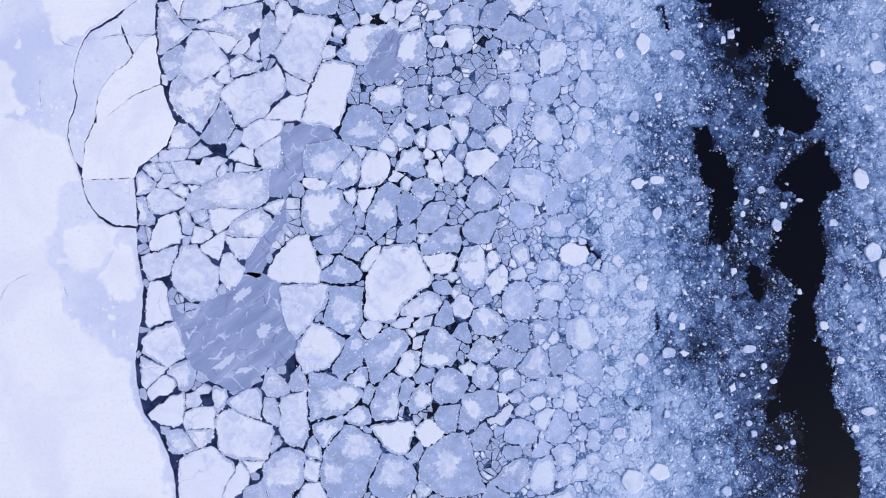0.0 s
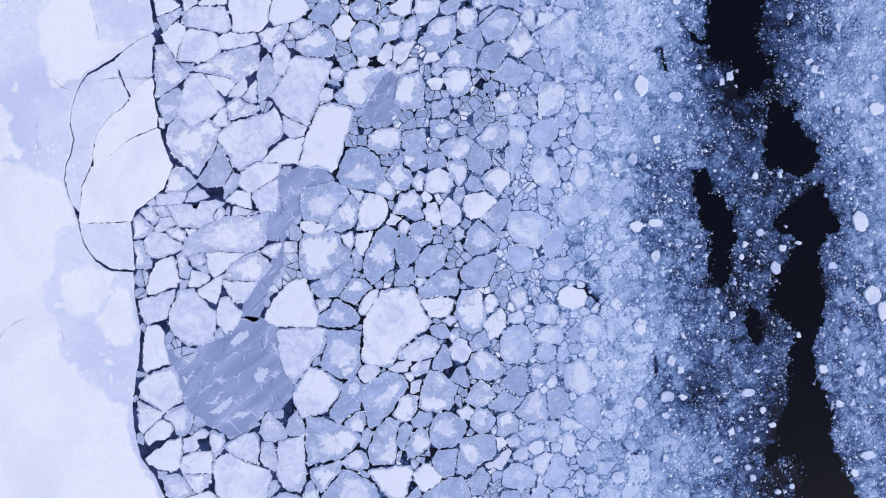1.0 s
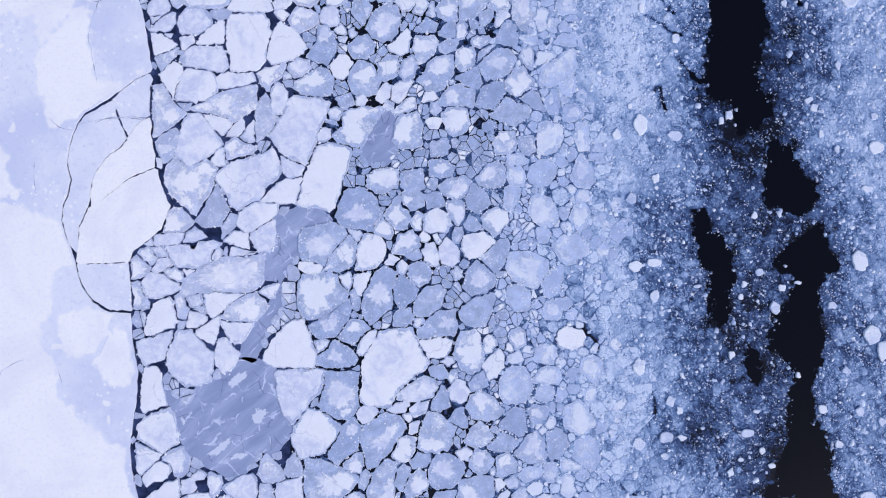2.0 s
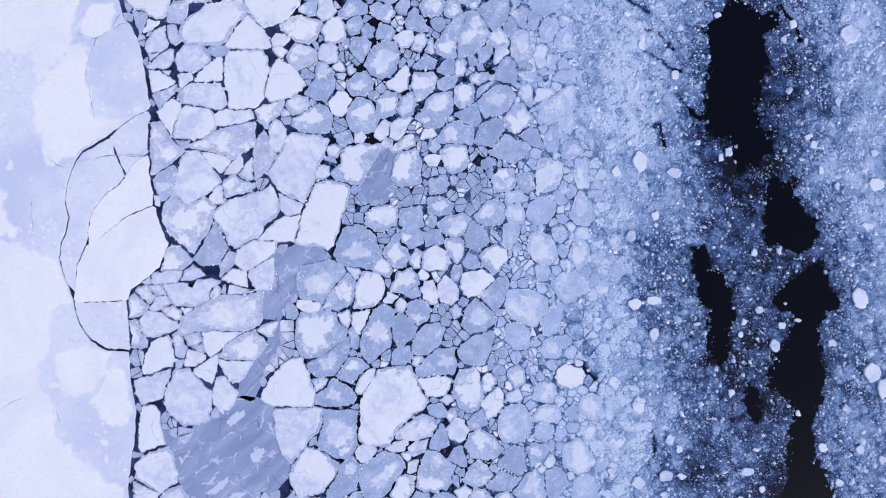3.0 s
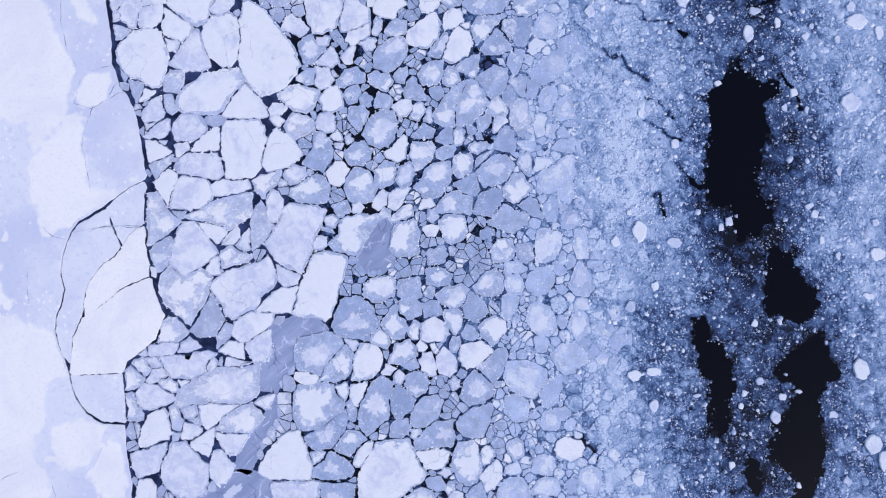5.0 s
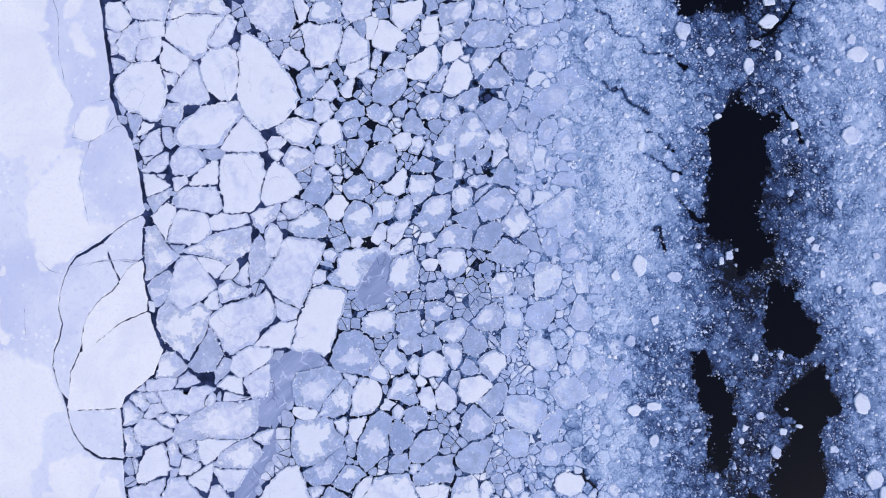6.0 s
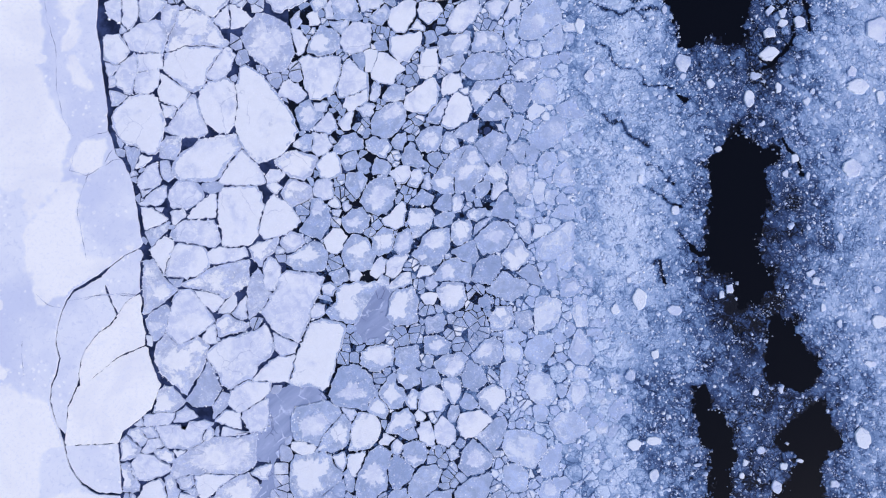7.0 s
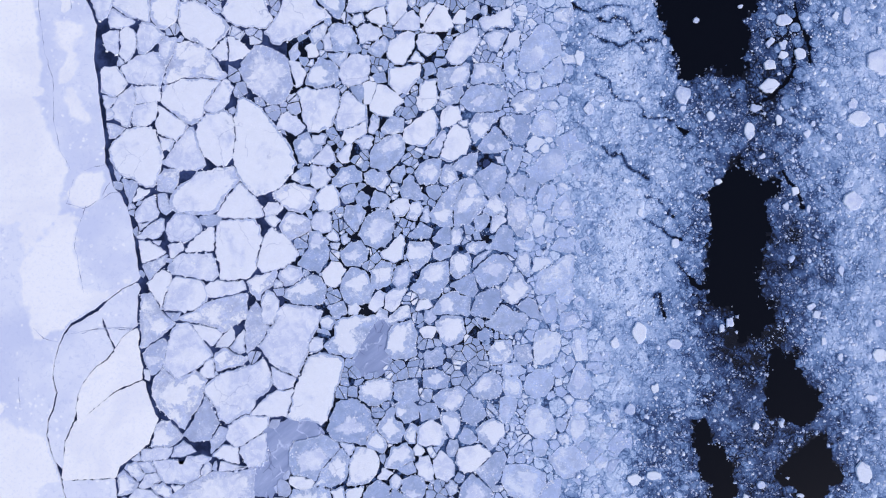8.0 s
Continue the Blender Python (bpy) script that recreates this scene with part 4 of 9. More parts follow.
floe("patchy", (-24.5, 17.5), (-24.0, 18.5), (-21.5, 19.0), (-19.6, 19.5), (-17.0, 18.3), (-16.5, 17.1), (-18.5, 15.0), (-19.5, 13.5), (-20.7, 12.2), (-22.5, 12.7), (-24.0, 13.1), (-24.8, 15.0), (-25.0, 16.5))
floe("snowy", (-37.1, 93.2), (-35.8, 96.9), (-31.0, 96.9), (-29.8, 94.0), (-28.6, 92.0), (-29.8, 90.6), (-31.8, 90.8), (-34.7, 91.0), (-36.3, 91.9))
floe("patchy", (-13.4, -16.9), (-11.4, -15.4), (-9.4, -14.2), (-7.0, -14.8), (-6.3, -15.8), (-7.0, -18.2), (-8.4, -20.2), (-9.9, -21.1), (-11.4, -22.8), (-12.4, -22.8), (-13.1, -21.2), (-13.4, -19.3))
floe("drowned", (15.2, 85.7), (16.2, 88.1), (17.8, 90.2), (19.2, 91.6), (21.1, 90.2), (22.1, 88.2), (22.5, 86.2), (20.7, 85.3), (18.1, 83.4), (16.1, 82.8), (14.7, 83.8))
floe("snowy", (-23.6, 78.9), (-23.1, 79.3), (-20.8, 79.5), (-18.8, 79.3), (-17.1, 79.3), (-16.9, 77.9), (-17.2, 75.4), (-18.3, 73.3), (-20.2, 72.3), (-21.7, 72.3), (-22.6, 73.9), (-23.1, 76.4))
floe("patchy", (-43.9, 39.5), (-40.2, 41.5), (-36.8, 42.5), (-33.3, 43.4), (-32.6, 43.4), (-32.5, 39.8), (-34.7, 38.2), (-36.5, 37.2), (-37.7, 38.2), (-39.9, 38.6), (-42.2, 39.0))
floe("snowy", (-28.1, -26.1), (-24.3, -25.2), (-23.8, -27.6), (-23.7, -30.0), (-23.9, -32.4), (-24.5, -34.4), (-26.0, -34.4), (-27.5, -33.4), (-28.4, -31.4), (-28.4, -28.0))
floe("snowy", (-52.4, -15.8), (-51.2, -14.8), (-49.3, -13.9), (-46.8, -13.1), (-46.0, -13.8), (-45.4, -16.7), (-45.7, -18.8), (-47.2, -19.6), (-48.0, -20.5), (-50.2, -19.5), (-52.1, -18.1))
floe("patchy", (-16.9, 38.4), (-15.7, 39.2), (-10.6, 39.7), (-10.3, 38.9), (-11.4, 36.9), (-12.6, 35.3), (-13.4, 33.3), (-15.6, 32.9), (-18.1, 33.5), (-18.6, 34.8), (-17.2, 36.3))
floe("patchy", (-12.5, 7.5), (-12.0, 9.3), (-9.5, 11.3), (-7.6, 10.6), (-8.1, 8.5), (-8.6, 7.0), (-8.8, 4.5), (-10.5, 2.9), (-12.0, 1.6), (-13.0, 3.0), (-13.7, 4.5), (-13.3, 6.5))
floe("snowy", (-45.3, 46.0), (-44.6, 46.7), (-41.5, 46.4), (-40.2, 45.7), (-39.5, 44.2), (-39.3, 43.2), (-39.6, 42.5), (-41.2, 41.0), (-43.7, 40.9), (-46.6, 41.0), (-46.3, 43.5))
floe("patchy", (-3.9, -19.8), (-3.4, -17.8), (-2.9, -15.8), (-1.9, -14.0), (-0.5, -13.8), (0.5, -14.5), (2.9, -16.3), (1.5, -19.7), (-0.5, -20.5), (-2.5, -20.7))
floe("patchy", (-50.8, 43.7), (-49.0, 43.7), (-46.9, 40.4), (-44.7, 38.7), (-46.7, 37.3), (-48.6, 35.9), (-50.6, 34.6), (-51.0, 39.1))
floe("snowy", (-30.7, 48.6), (-29.8, 52.5), (-28.4, 54.8), (-26.4, 53.9), (-24.6, 52.0), (-23.9, 50.6), (-25.4, 49.2), (-27.4, 48.2), (-29.7, 47.8))
floe("snowy", (-54.7, 82.8), (-53.4, 84.4), (-51.4, 85.2), (-48.5, 85.7), (-47.6, 84.3), (-47.5, 82.3), (-48.0, 80.5), (-49.9, 80.5), (-52.3, 80.7), (-53.5, 80.9))
floe("snowy", (-45.8, 48.1), (-44.8, 49.7), (-43.5, 50.5), (-38.7, 50.7), (-37.9, 49.1), (-37.5, 47.2), (-38.4, 46.3), (-40.5, 46.3), (-43.4, 46.8), (-45.0, 47.3))
floe("snowy", (-48.0, 15.1), (-45.3, 15.2), (-42.8, 14.2), (-42.2, 16.0), (-39.9, 16.3), (-38.4, 15.5), (-39.9, 14.0), (-40.1, 12.5), (-42.3, 11.2), (-44.3, 11.5), (-46.5, 11.9), (-47.1, 13.4))
floe("drowned", (10.5, -8.9), (11.5, -6.5), (12.9, -5.8), (14.8, -6.1), (15.8, -7.9), (16.1, -9.4), (15.3, -11.3), (13.4, -12.5), (11.5, -11.9), (10.7, -10.8))
floe("patchy", (2.8, -29.4), (3.4, -25.9), (4.9, -25.5), (7.4, -24.8), (9.1, -25.3), (9.1, -27.7), (7.4, -29.0), (5.9, -30.0), (3.9, -31.5), (2.7, -31.3))
floe("snowy", (-36.7, 59.5), (-35.3, 61.4), (-33.9, 63.0), (-32.0, 60.9), (-30.5, 58.9), (-30.0, 57.4), (-30.9, 57.1), (-35.3, 56.8), (-37.5, 57.4))
floe("patchy", (-12.7, -27.6), (-11.8, -25.6), (-10.3, -22.8), (-8.9, -22.0), (-7.7, -22.6), (-7.9, -24.7), (-8.0, -27.6), (-8.5, -29.6), (-11.9, -29.8), (-12.5, -29.1))
floe("patchy", (2.6, -3.9), (3.1, -1.6), (4.1, -0.1), (6.0, 0.1), (6.9, -0.6), (7.9, -3.0), (7.6, -4.8), (6.5, -6.2), (5.0, -6.7), (3.6, -6.0))
floe("patchy", (-8.1, 36.9), (-6.6, 38.5), (-4.1, 38.9), (-3.2, 36.9), (-3.4, 33.3), (-5.1, 32.5), (-6.6, 32.5), (-8.6, 33.8), (-8.1, 35.4))
floe("snowy", (-47.1, 66.6), (-45.6, 68.5), (-44.0, 70.7), (-42.4, 72.4), (-41.7, 71.3), (-41.3, 69.4), (-40.4, 67.4), (-40.2, 66.4), (-41.8, 65.5), (-44.7, 65.5))
floe("drowned", (18.0, 45.7), (18.5, 47.5), (20.4, 48.4), (22.9, 49.9), (24.1, 50.2), (24.2, 46.7), (22.7, 44.8), (20.4, 43.9), (18.0, 43.8))
floe("patchy", (-13.1, 54.1), (-12.6, 55.5), (-11.1, 57.4), (-9.3, 58.4), (-7.9, 57.9), (-7.1, 56.0), (-7.9, 53.6), (-8.8, 52.5), (-10.7, 52.0), (-12.1, 52.5))
floe("patchy", (-1.5, -23.2), (-0.5, -21.4), (1.0, -20.9), (2.9, -21.9), (4.1, -23.2), (3.4, -25.7), (1.5, -26.8), (-1.0, -26.8), (-1.9, -25.2))
floe("patchy", (5.2, 77.5), (6.2, 79.5), (7.7, 80.3), (9.1, 80.6), (12.0, 80.0), (12.5, 78.6), (11.5, 76.2), (9.1, 75.9), (6.2, 76.1))
floe("snowy", (-12.4, -31.1), (-10.4, -30.4), (-5.6, -30.4), (-5.3, -30.9), (-6.0, -33.5), (-6.7, -35.3), (-7.9, -35.8), (-9.4, -34.8), (-11.2, -33.4))
floe("patchy", (3.4, 58.7), (4.4, 61.2), (5.9, 63.6), (6.9, 63.4), (7.9, 60.7), (8.7, 59.7), (7.7, 58.1), (5.9, 56.2), (3.7, 55.7))
floe("patchy", (-49.6, 92.3), (-49.8, 96.6), (-44.9, 96.6), (-45.2, 93.4), (-45.6, 91.6), (-47.6, 90.3), (-48.6, 90.5))
floe("patchy", (-37.7, 2.8), (-37.1, 4.5), (-35.8, 5.5), (-33.8, 6.7), (-32.2, 7.1), (-31.4, 6.0), (-30.1, 4.7), (-30.5, 3.5), (-31.8, 2.3), (-33.8, 2.1), (-36.3, 2.3))
floe("snowy", (-51.6, -7.9), (-50.9, -6.3), (-49.4, -6.0), (-48.6, -6.9), (-48.4, -8.9), (-47.9, -10.4), (-47.7, -12.3), (-49.3, -13.1), (-51.2, -13.6), (-51.9, -12.8), (-52.1, -9.9))
floe("patchy", (-11.2, 68.0), (-10.2, 69.5), (-8.7, 70.9), (-6.8, 71.4), (-5.4, 70.4), (-5.4, 68.5), (-6.4, 67.0), (-7.8, 65.7), (-9.3, 65.2), (-10.9, 66.1))
floe("bare", (-42.8, 19.7), (-40.7, 23.5), (-39.2, 25.8), (-38.3, 25.0), (-37.1, 21.5), (-38.6, 18.7), (-41.2, 18.5))
floe("patchy", (-3.7, 44.7), (-1.8, 47.7), (-0.4, 48.7), (2.0, 48.9), (2.6, 47.2), (1.8, 45.2), (0.5, 43.7), (-0.7, 43.0), (-2.3, 43.1))
floe("patchy", (-25.6, 44.2), (-23.4, 45.9), (-21.3, 46.6), (-19.7, 46.3), (-19.0, 45.1), (-19.1, 43.7), (-19.5, 42.4), (-21.2, 41.8), (-24.2, 42.0), (-25.7, 43.4))
floe("snowy", (-56.5, 94.4), (-56.1, 96.5), (-50.4, 96.6), (-50.1, 93.9), (-50.3, 91.6), (-52.0, 92.1), (-53.5, 92.4), (-55.0, 93.4))
floe("snowy", (-35.8, 19.2), (-34.5, 21.8), (-33.0, 22.5), (-28.6, 22.6), (-28.7, 21.5), (-30.5, 19.5), (-32.7, 17.8), (-34.0, 17.5))
floe("patchy", (-16.0, 43.9), (-15.7, 46.1), (-14.4, 47.8), (-12.2, 47.4), (-11.3, 45.7), (-10.8, 44.6), (-11.4, 42.3), (-13.7, 41.9), (-15.5, 42.9))
floe("snowy", (-14.5, 15.0), (-13.0, 17.1), (-10.5, 16.9), (-9.8, 15.1), (-10.2, 13.0), (-12.0, 11.5), (-13.5, 11.0), (-14.9, 11.0), (-14.6, 13.0))
floe("patchy", (3.4, 3.0), (4.6, 4.9), (6.5, 6.1), (9.0, 6.7), (9.6, 6.0), (8.9, 3.5), (7.9, 1.3), (6.0, 1.0), (4.6, 1.4))
floe("snowy", (-51.2, 0.5), (-50.8, 2.5), (-49.6, 5.0), (-48.6, 5.8), (-47.2, 6.0), (-46.4, 5.0), (-45.9, 2.5), (-45.3, 2.2), (-47.1, 1.0), (-49.0, 0.2), (-51.0, 0.0))
floe("patchy", (4.1, 8.1), (5.1, 11.0), (6.5, 12.8), (7.9, 11.4), (9.8, 9.5), (9.4, 8.1), (7.5, 6.8), (5.6, 6.5))
floe("drowned", (20.0, 15.2), (21.7, 17.0), (24.2, 17.0), (26.0, 15.6), (26.3, 14.2), (25.0, 12.5), (22.6, 12.1), (21.2, 13.0))
floe("patchy", (-21.4, -4.0), (-19.9, -3.2), (-18.4, -1.6), (-16.4, -2.3), (-15.2, -3.0), (-14.3, -4.4), (-14.9, -5.4), (-16.9, -6.0), (-19.9, -6.0), (-21.4, -5.4))
floe("patchy", (-17.8, -18.3), (-16.8, -16.3), (-15.2, -14.9), (-14.0, -16.3), (-14.0, -17.8), (-14.5, -19.8), (-16.8, -21.1), (-17.9, -22.8), (-19.2, -21.7), (-19.2, -20.2))
floe("patchy", (-22.4, 1.0), (-20.4, 2.6), (-18.5, 4.0), (-16.0, 5.8), (-15.5, 4.5), (-16.3, 2.5), (-17.4, 1.0), (-18.4, -0.4), (-20.9, -0.9), (-21.9, 0.0))
floe("patchy", (-27.9, 61.0), (-26.4, 62.5), (-24.6, 62.8), (-22.1, 61.9), (-21.2, 61.4), (-21.7, 59.1), (-23.0, 58.1), (-25.4, 58.6), (-26.9, 59.8))
floe("snowy", (-52.9, -1.5), (-50.0, -1.0), (-48.0, 0.2), (-46.7, 0.5), (-46.9, -1.2), (-47.6, -3.0), (-48.1, -4.2), (-49.4, -4.8), (-51.4, -5.3), (-52.4, -4.0))
floe("drowned", (15.7, 21.2), (16.2, 23.7), (17.6, 24.3), (19.5, 23.6), (20.7, 21.6), (20.8, 19.8), (19.6, 18.6), (17.7, 18.9), (16.5, 19.8))
floe("snowy", (-16.7, 75.9), (-16.2, 77.8), (-15.3, 78.8), (-13.8, 77.8), (-12.4, 76.4), (-12.2, 74.5), (-13.8, 73.5), (-15.8, 72.5), (-16.9, 72.5), (-17.6, 73.9))
floe("patchy", (7.1, 47.6), (8.6, 49.3), (10.5, 50.5), (12.4, 50.0), (13.4, 48.6), (12.4, 46.8), (11.0, 45.8), (8.5, 45.4), (7.3, 46.7))
floe("bare", (8.4, -40.9), (10.4, -38.5), (11.8, -37.6), (14.2, -37.1), (14.7, -38.9), (14.2, -40.9), (12.7, -42.2), (10.8, -42.2))
floe("snowy", (-51.2, -28.9), (-49.1, -27.1), (-46.2, -25.6), (-45.2, -25.1), (-45.1, -27.5), (-45.2, -29.9), (-46.6, -30.6), (-49.0, -30.3), (-51.0, -29.6))
floe("patchy", (-3.8, 0.4), (-2.0, 2.0), (-0.0, 3.3), (2.4, 4.0), (3.0, 1.5), (2.3, -0.4), (-1.0, -0.6), (-3.5, -0.6))
floe("drowned", (17.3, 34.0), (17.8, 37.0), (19.2, 37.4), (21.7, 36.5), (21.9, 34.5), (20.6, 32.1), (18.7, 31.6), (17.5, 32.0))
floe("snowy", (-4.8, 72.5), (-3.3, 73.9), (-1.4, 75.4), (-0.4, 75.6), (0.5, 74.0), (0.0, 72.0), (-1.0, 70.6), (-2.7, 69.8), (-4.6, 70.3), (-5.3, 71.0))
floe("drowned", (21.5, -14.4), (22.0, -13.0), (24.1, -11.9), (25.4, -13.0), (26.8, -14.9), (27.1, -16.0), (25.9, -17.0), (24.1, -17.5), (22.0, -16.3))
floe("patchy", (-19.0, 14.0), (-17.5, 15.5), (-16.0, 17.0), (-14.8, 15.5), (-14.8, 13.0), (-15.5, 11.5), (-17.5, 11.0), (-20.4, 10.9), (-19.7, 12.2))
floe("snowy", (-46.2, 53.1), (-45.9, 56.0), (-44.6, 57.6), (-42.6, 57.6), (-41.2, 56.6), (-40.7, 55.0), (-41.7, 53.6), (-43.5, 52.9))
floe("patchy", (-21.4, 54.0), (-20.1, 54.3), (-19.2, 53.1), (-18.5, 51.1), (-18.7, 49.6), (-20.1, 47.6), (-21.5, 47.9), (-23.4, 49.1), (-22.4, 50.6), (-21.6, 51.6))
floe("patchy", (-0.5, 57.5), (1.2, 60.5), (3.2, 62.4), (5.5, 63.7), (4.1, 61.0), (3.2, 59.0), (3.0, 55.8), (1.1, 55.7), (-0.1, 56.4))
floe("snowy", (-51.9, 8.9), (-50.7, 10.4), (-48.2, 9.9), (-45.7, 8.5), (-45.4, 7.8), (-47.2, 7.0), (-49.1, 6.2), (-51.1, 6.2), (-51.9, 7.4))
floe("bare", (7.0, 64.0), (8.7, 65.5), (10.1, 66.8), (11.2, 66.3), (12.3, 65.8), (11.9, 63.0), (10.9, 61.5), (10.0, 60.7), (8.5, 62.1))
floe("snowy", (-7.9, 87.6), (-6.4, 89.0), (-4.9, 89.8), (-3.5, 89.5), (-3.6, 87.6), (-4.5, 85.6), (-5.5, 84.1), (-6.9, 84.1), (-8.0, 84.8), (-8.5, 85.5))
floe("snowy", (-7.7, -10.5), (-5.5, -9.0), (-3.0, -7.6), (-1.1, -8.0), (-0.6, -9.4), (-1.4, -10.9), (-3.0, -11.5), (-5.0, -11.8), (-7.3, -11.6))
floe("snowy", (-16.2, 83.0), (-15.7, 84.5), (-13.4, 85.6), (-11.8, 85.4), (-11.5, 84.0), (-12.1, 81.6), (-14.3, 80.6), (-16.0, 80.8), (-16.7, 82.0))
floe("patchy", (-4.4, 4.0), (-3.9, 6.5), (-2.0, 7.9), (-0.0, 8.1), (0.9, 7.4), (-0.0, 4.8), (-2.0, 2.9), (-4.0, 2.9))
floe("drowned", (15.4, -39.4), (16.4, -37.1), (18.3, -36.4), (19.1, -38.0), (19.3, -40.4), (18.6, -42.1), (16.7, -42.8), (15.5, -41.9))
floe("patchy", (-32.4, 38.3), (-32.0, 40.8), (-31.1, 42.3), (-30.0, 40.8), (-29.9, 38.8), (-28.7, 38.1), (-29.7, 35.7), (-31.2, 34.5), (-32.4, 33.7))
floe("patchy", (5.0, -12.9), (5.5, -11.5), (6.9, -10.6), (8.4, -10.9), (9.9, -12.2), (11.1, -13.6), (9.9, -14.8), (7.9, -15.2), (6.0, -14.7))
floe("snowy", (-7.8, 83.0), (-4.9, 83.9), (-2.8, 84.0), (-2.8, 82.0), (-3.9, 80.6), (-4.9, 79.1), (-6.4, 79.1), (-7.8, 80.7))
floe("snowy", (2.2, 85.6), (3.0, 87.6), (4.2, 89.1), (7.1, 90.3), (7.8, 88.7), (6.8, 86.6), (4.6, 84.7), (3.2, 84.5))
floe("patchy", (-22.6, 80.6), (-21.2, 83.5), (-20.2, 84.9), (-18.3, 84.4), (-16.9, 83.0), (-17.1, 81.5), (-18.8, 80.5), (-20.3, 79.7), (-22.1, 80.3))
floe("snowy", (-48.2, 76.6), (-46.8, 75.6), (-44.3, 74.1), (-43.2, 73.0), (-43.9, 71.5), (-45.1, 70.6), (-46.7, 70.9), (-48.1, 71.8))
floe("snowy", (4.1, 17.1), (5.6, 17.5), (7.5, 17.5), (9.7, 15.9), (8.4, 14.7), (7.0, 13.2), (5.1, 13.2), (3.9, 14.6))
floe("snowy", (-15.6, 93.8), (-14.5, 97.1), (-9.4, 97.1), (-9.0, 94.9), (-10.9, 94.2), (-12.9, 93.7), (-15.1, 93.5))
floe("snowy", (1.7, 70.0), (2.7, 71.9), (3.9, 72.9), (5.5, 72.4), (6.2, 70.5), (5.5, 69.1), (3.9, 67.6), (2.1, 67.3), (1.2, 67.8))
floe("snowy", (-31.5, 22.9), (-29.1, 25.1), (-27.1, 26.8), (-25.6, 26.8), (-24.5, 27.0), (-24.9, 24.6), (-25.4, 22.7), (-28.6, 22.9))
floe("drowned", (10.7, -33.1), (10.9, -31.2), (12.3, -29.9), (13.8, -29.8), (15.3, -30.7), (16.2, -32.1), (15.7, -33.5), (13.8, -34.3), (11.8, -34.0))
floe("patchy", (-12.6, 27.7), (-10.6, 28.4), (-7.6, 28.7), (-7.3, 27.2), (-8.1, 25.7), (-9.6, 24.7), (-11.6, 24.7), (-13.1, 25.7))
floe("patchy", (-48.5, 17.6), (-48.1, 21.5), (-46.9, 22.0), (-45.2, 21.8), (-43.2, 19.5), (-44.4, 18.2), (-45.4, 17.5))
floe("snowy", (-11.2, 77.0), (-9.9, 79.9), (-7.9, 79.6), (-6.5, 78.2), (-5.8, 77.5), (-6.9, 76.6), (-7.8, 75.1), (-9.8, 75.1), (-10.9, 76.0))
floe("snowy", (-37.6, -26.7), (-35.9, -25.7), (-34.0, -24.7), (-32.5, -24.4), (-32.0, -25.6), (-32.0, -28.0), (-32.3, -29.4), (-33.9, -29.1), (-35.9, -28.1))
floe("drowned", (23.4, -21.3), (24.0, -19.0), (25.4, -18.3), (26.9, -18.6), (27.7, -20.8), (28.0, -21.8), (27.0, -23.7), (26.3, -24.1), (24.9, -22.7))
floe("snowy", (-33.2, 17.3), (-30.5, 19.2), (-29.0, 19.8), (-28.8, 15.5), (-29.5, 14.3), (-31.9, 14.2), (-32.7, 15.5))
floe("snowy", (-58.4, 82.2), (-57.8, 83.1), (-55.8, 83.2), (-54.4, 81.8), (-53.9, 80.5), (-55.2, 78.9), (-56.2, 78.2), (-58.2, 78.8), (-58.5, 80.2))
floe("patchy", (13.5, -20.8), (15.0, -18.4), (16.8, -17.3), (17.8, -18.8), (18.4, -21.2), (17.3, -22.4), (15.5, -22.6), (14.0, -21.7))
floe("patchy", (9.5, 38.5), (10.7, 40.0), (12.1, 41.2), (14.6, 40.0), (16.0, 39.3), (15.6, 38.2), (13.6, 36.9), (11.7, 37.2))
floe("patchy", (-23.9, -41.2), (-21.7, -40.9), (-20.2, -43.1), (-19.2, -45.0), (-24.4, -45.0), (-24.9, -43.1))
floe("snowy", (-44.7, -28.5), (-43.2, -27.7), (-40.0, -27.7), (-39.7, -29.9), (-39.8, -31.1), (-44.5, -31.1), (-44.9, -30.4))
floe("bare", (6.6, 13.1), (9.5, 15.4), (11.9, 16.4), (12.3, 15.5), (11.4, 13.1), (10.4, 11.2), (9.5, 10.8), (8.1, 12.1))
floe("bare", (-1.4, -29.1), (-0.4, -27.7), (1.0, -27.4), (2.7, -27.6), (2.5, -29.6), (2.1, -32.0), (0.5, -32.2), (-0.9, -31.6))
floe("snowy", (-52.1, 89.1), (-51.0, 91.2), (-49.6, 91.0), (-47.6, 89.1), (-49.0, 87.3), (-50.9, 85.6), (-51.8, 85.8))
floe("bare", (7.5, 69.3), (8.7, 71.0), (10.6, 73.0), (11.6, 72.1), (13.0, 70.4), (13.3, 69.5), (11.6, 68.8), (10.3, 68.3), (8.6, 68.4))
floe("patchy", (-20.7, 95.4), (-20.3, 97.0), (-16.3, 97.1), (-15.8, 94.1), (-16.9, 92.5), (-17.9, 92.9), (-19.4, 94.1))
floe("drowned", (23.3, 27.4), (24.1, 29.8), (25.0, 31.5), (26.2, 30.3), (27.2, 28.3), (27.6, 26.9), (26.3, 25.5), (24.3, 25.9))
floe("bare", (10.5, -16.4), (11.5, -14.0), (13.1, -12.8), (14.8, -13.5), (15.1, -14.9), (14.5, -17.8), (13.9, -18.1), (12.0, -17.0))
floe("patchy", (0.6, 38.5), (1.6, 39.4), (3.5, 39.5), (4.8, 38.6), (5.3, 37.0), (4.4, 35.5), (2.7, 34.9), (1.3, 36.0))
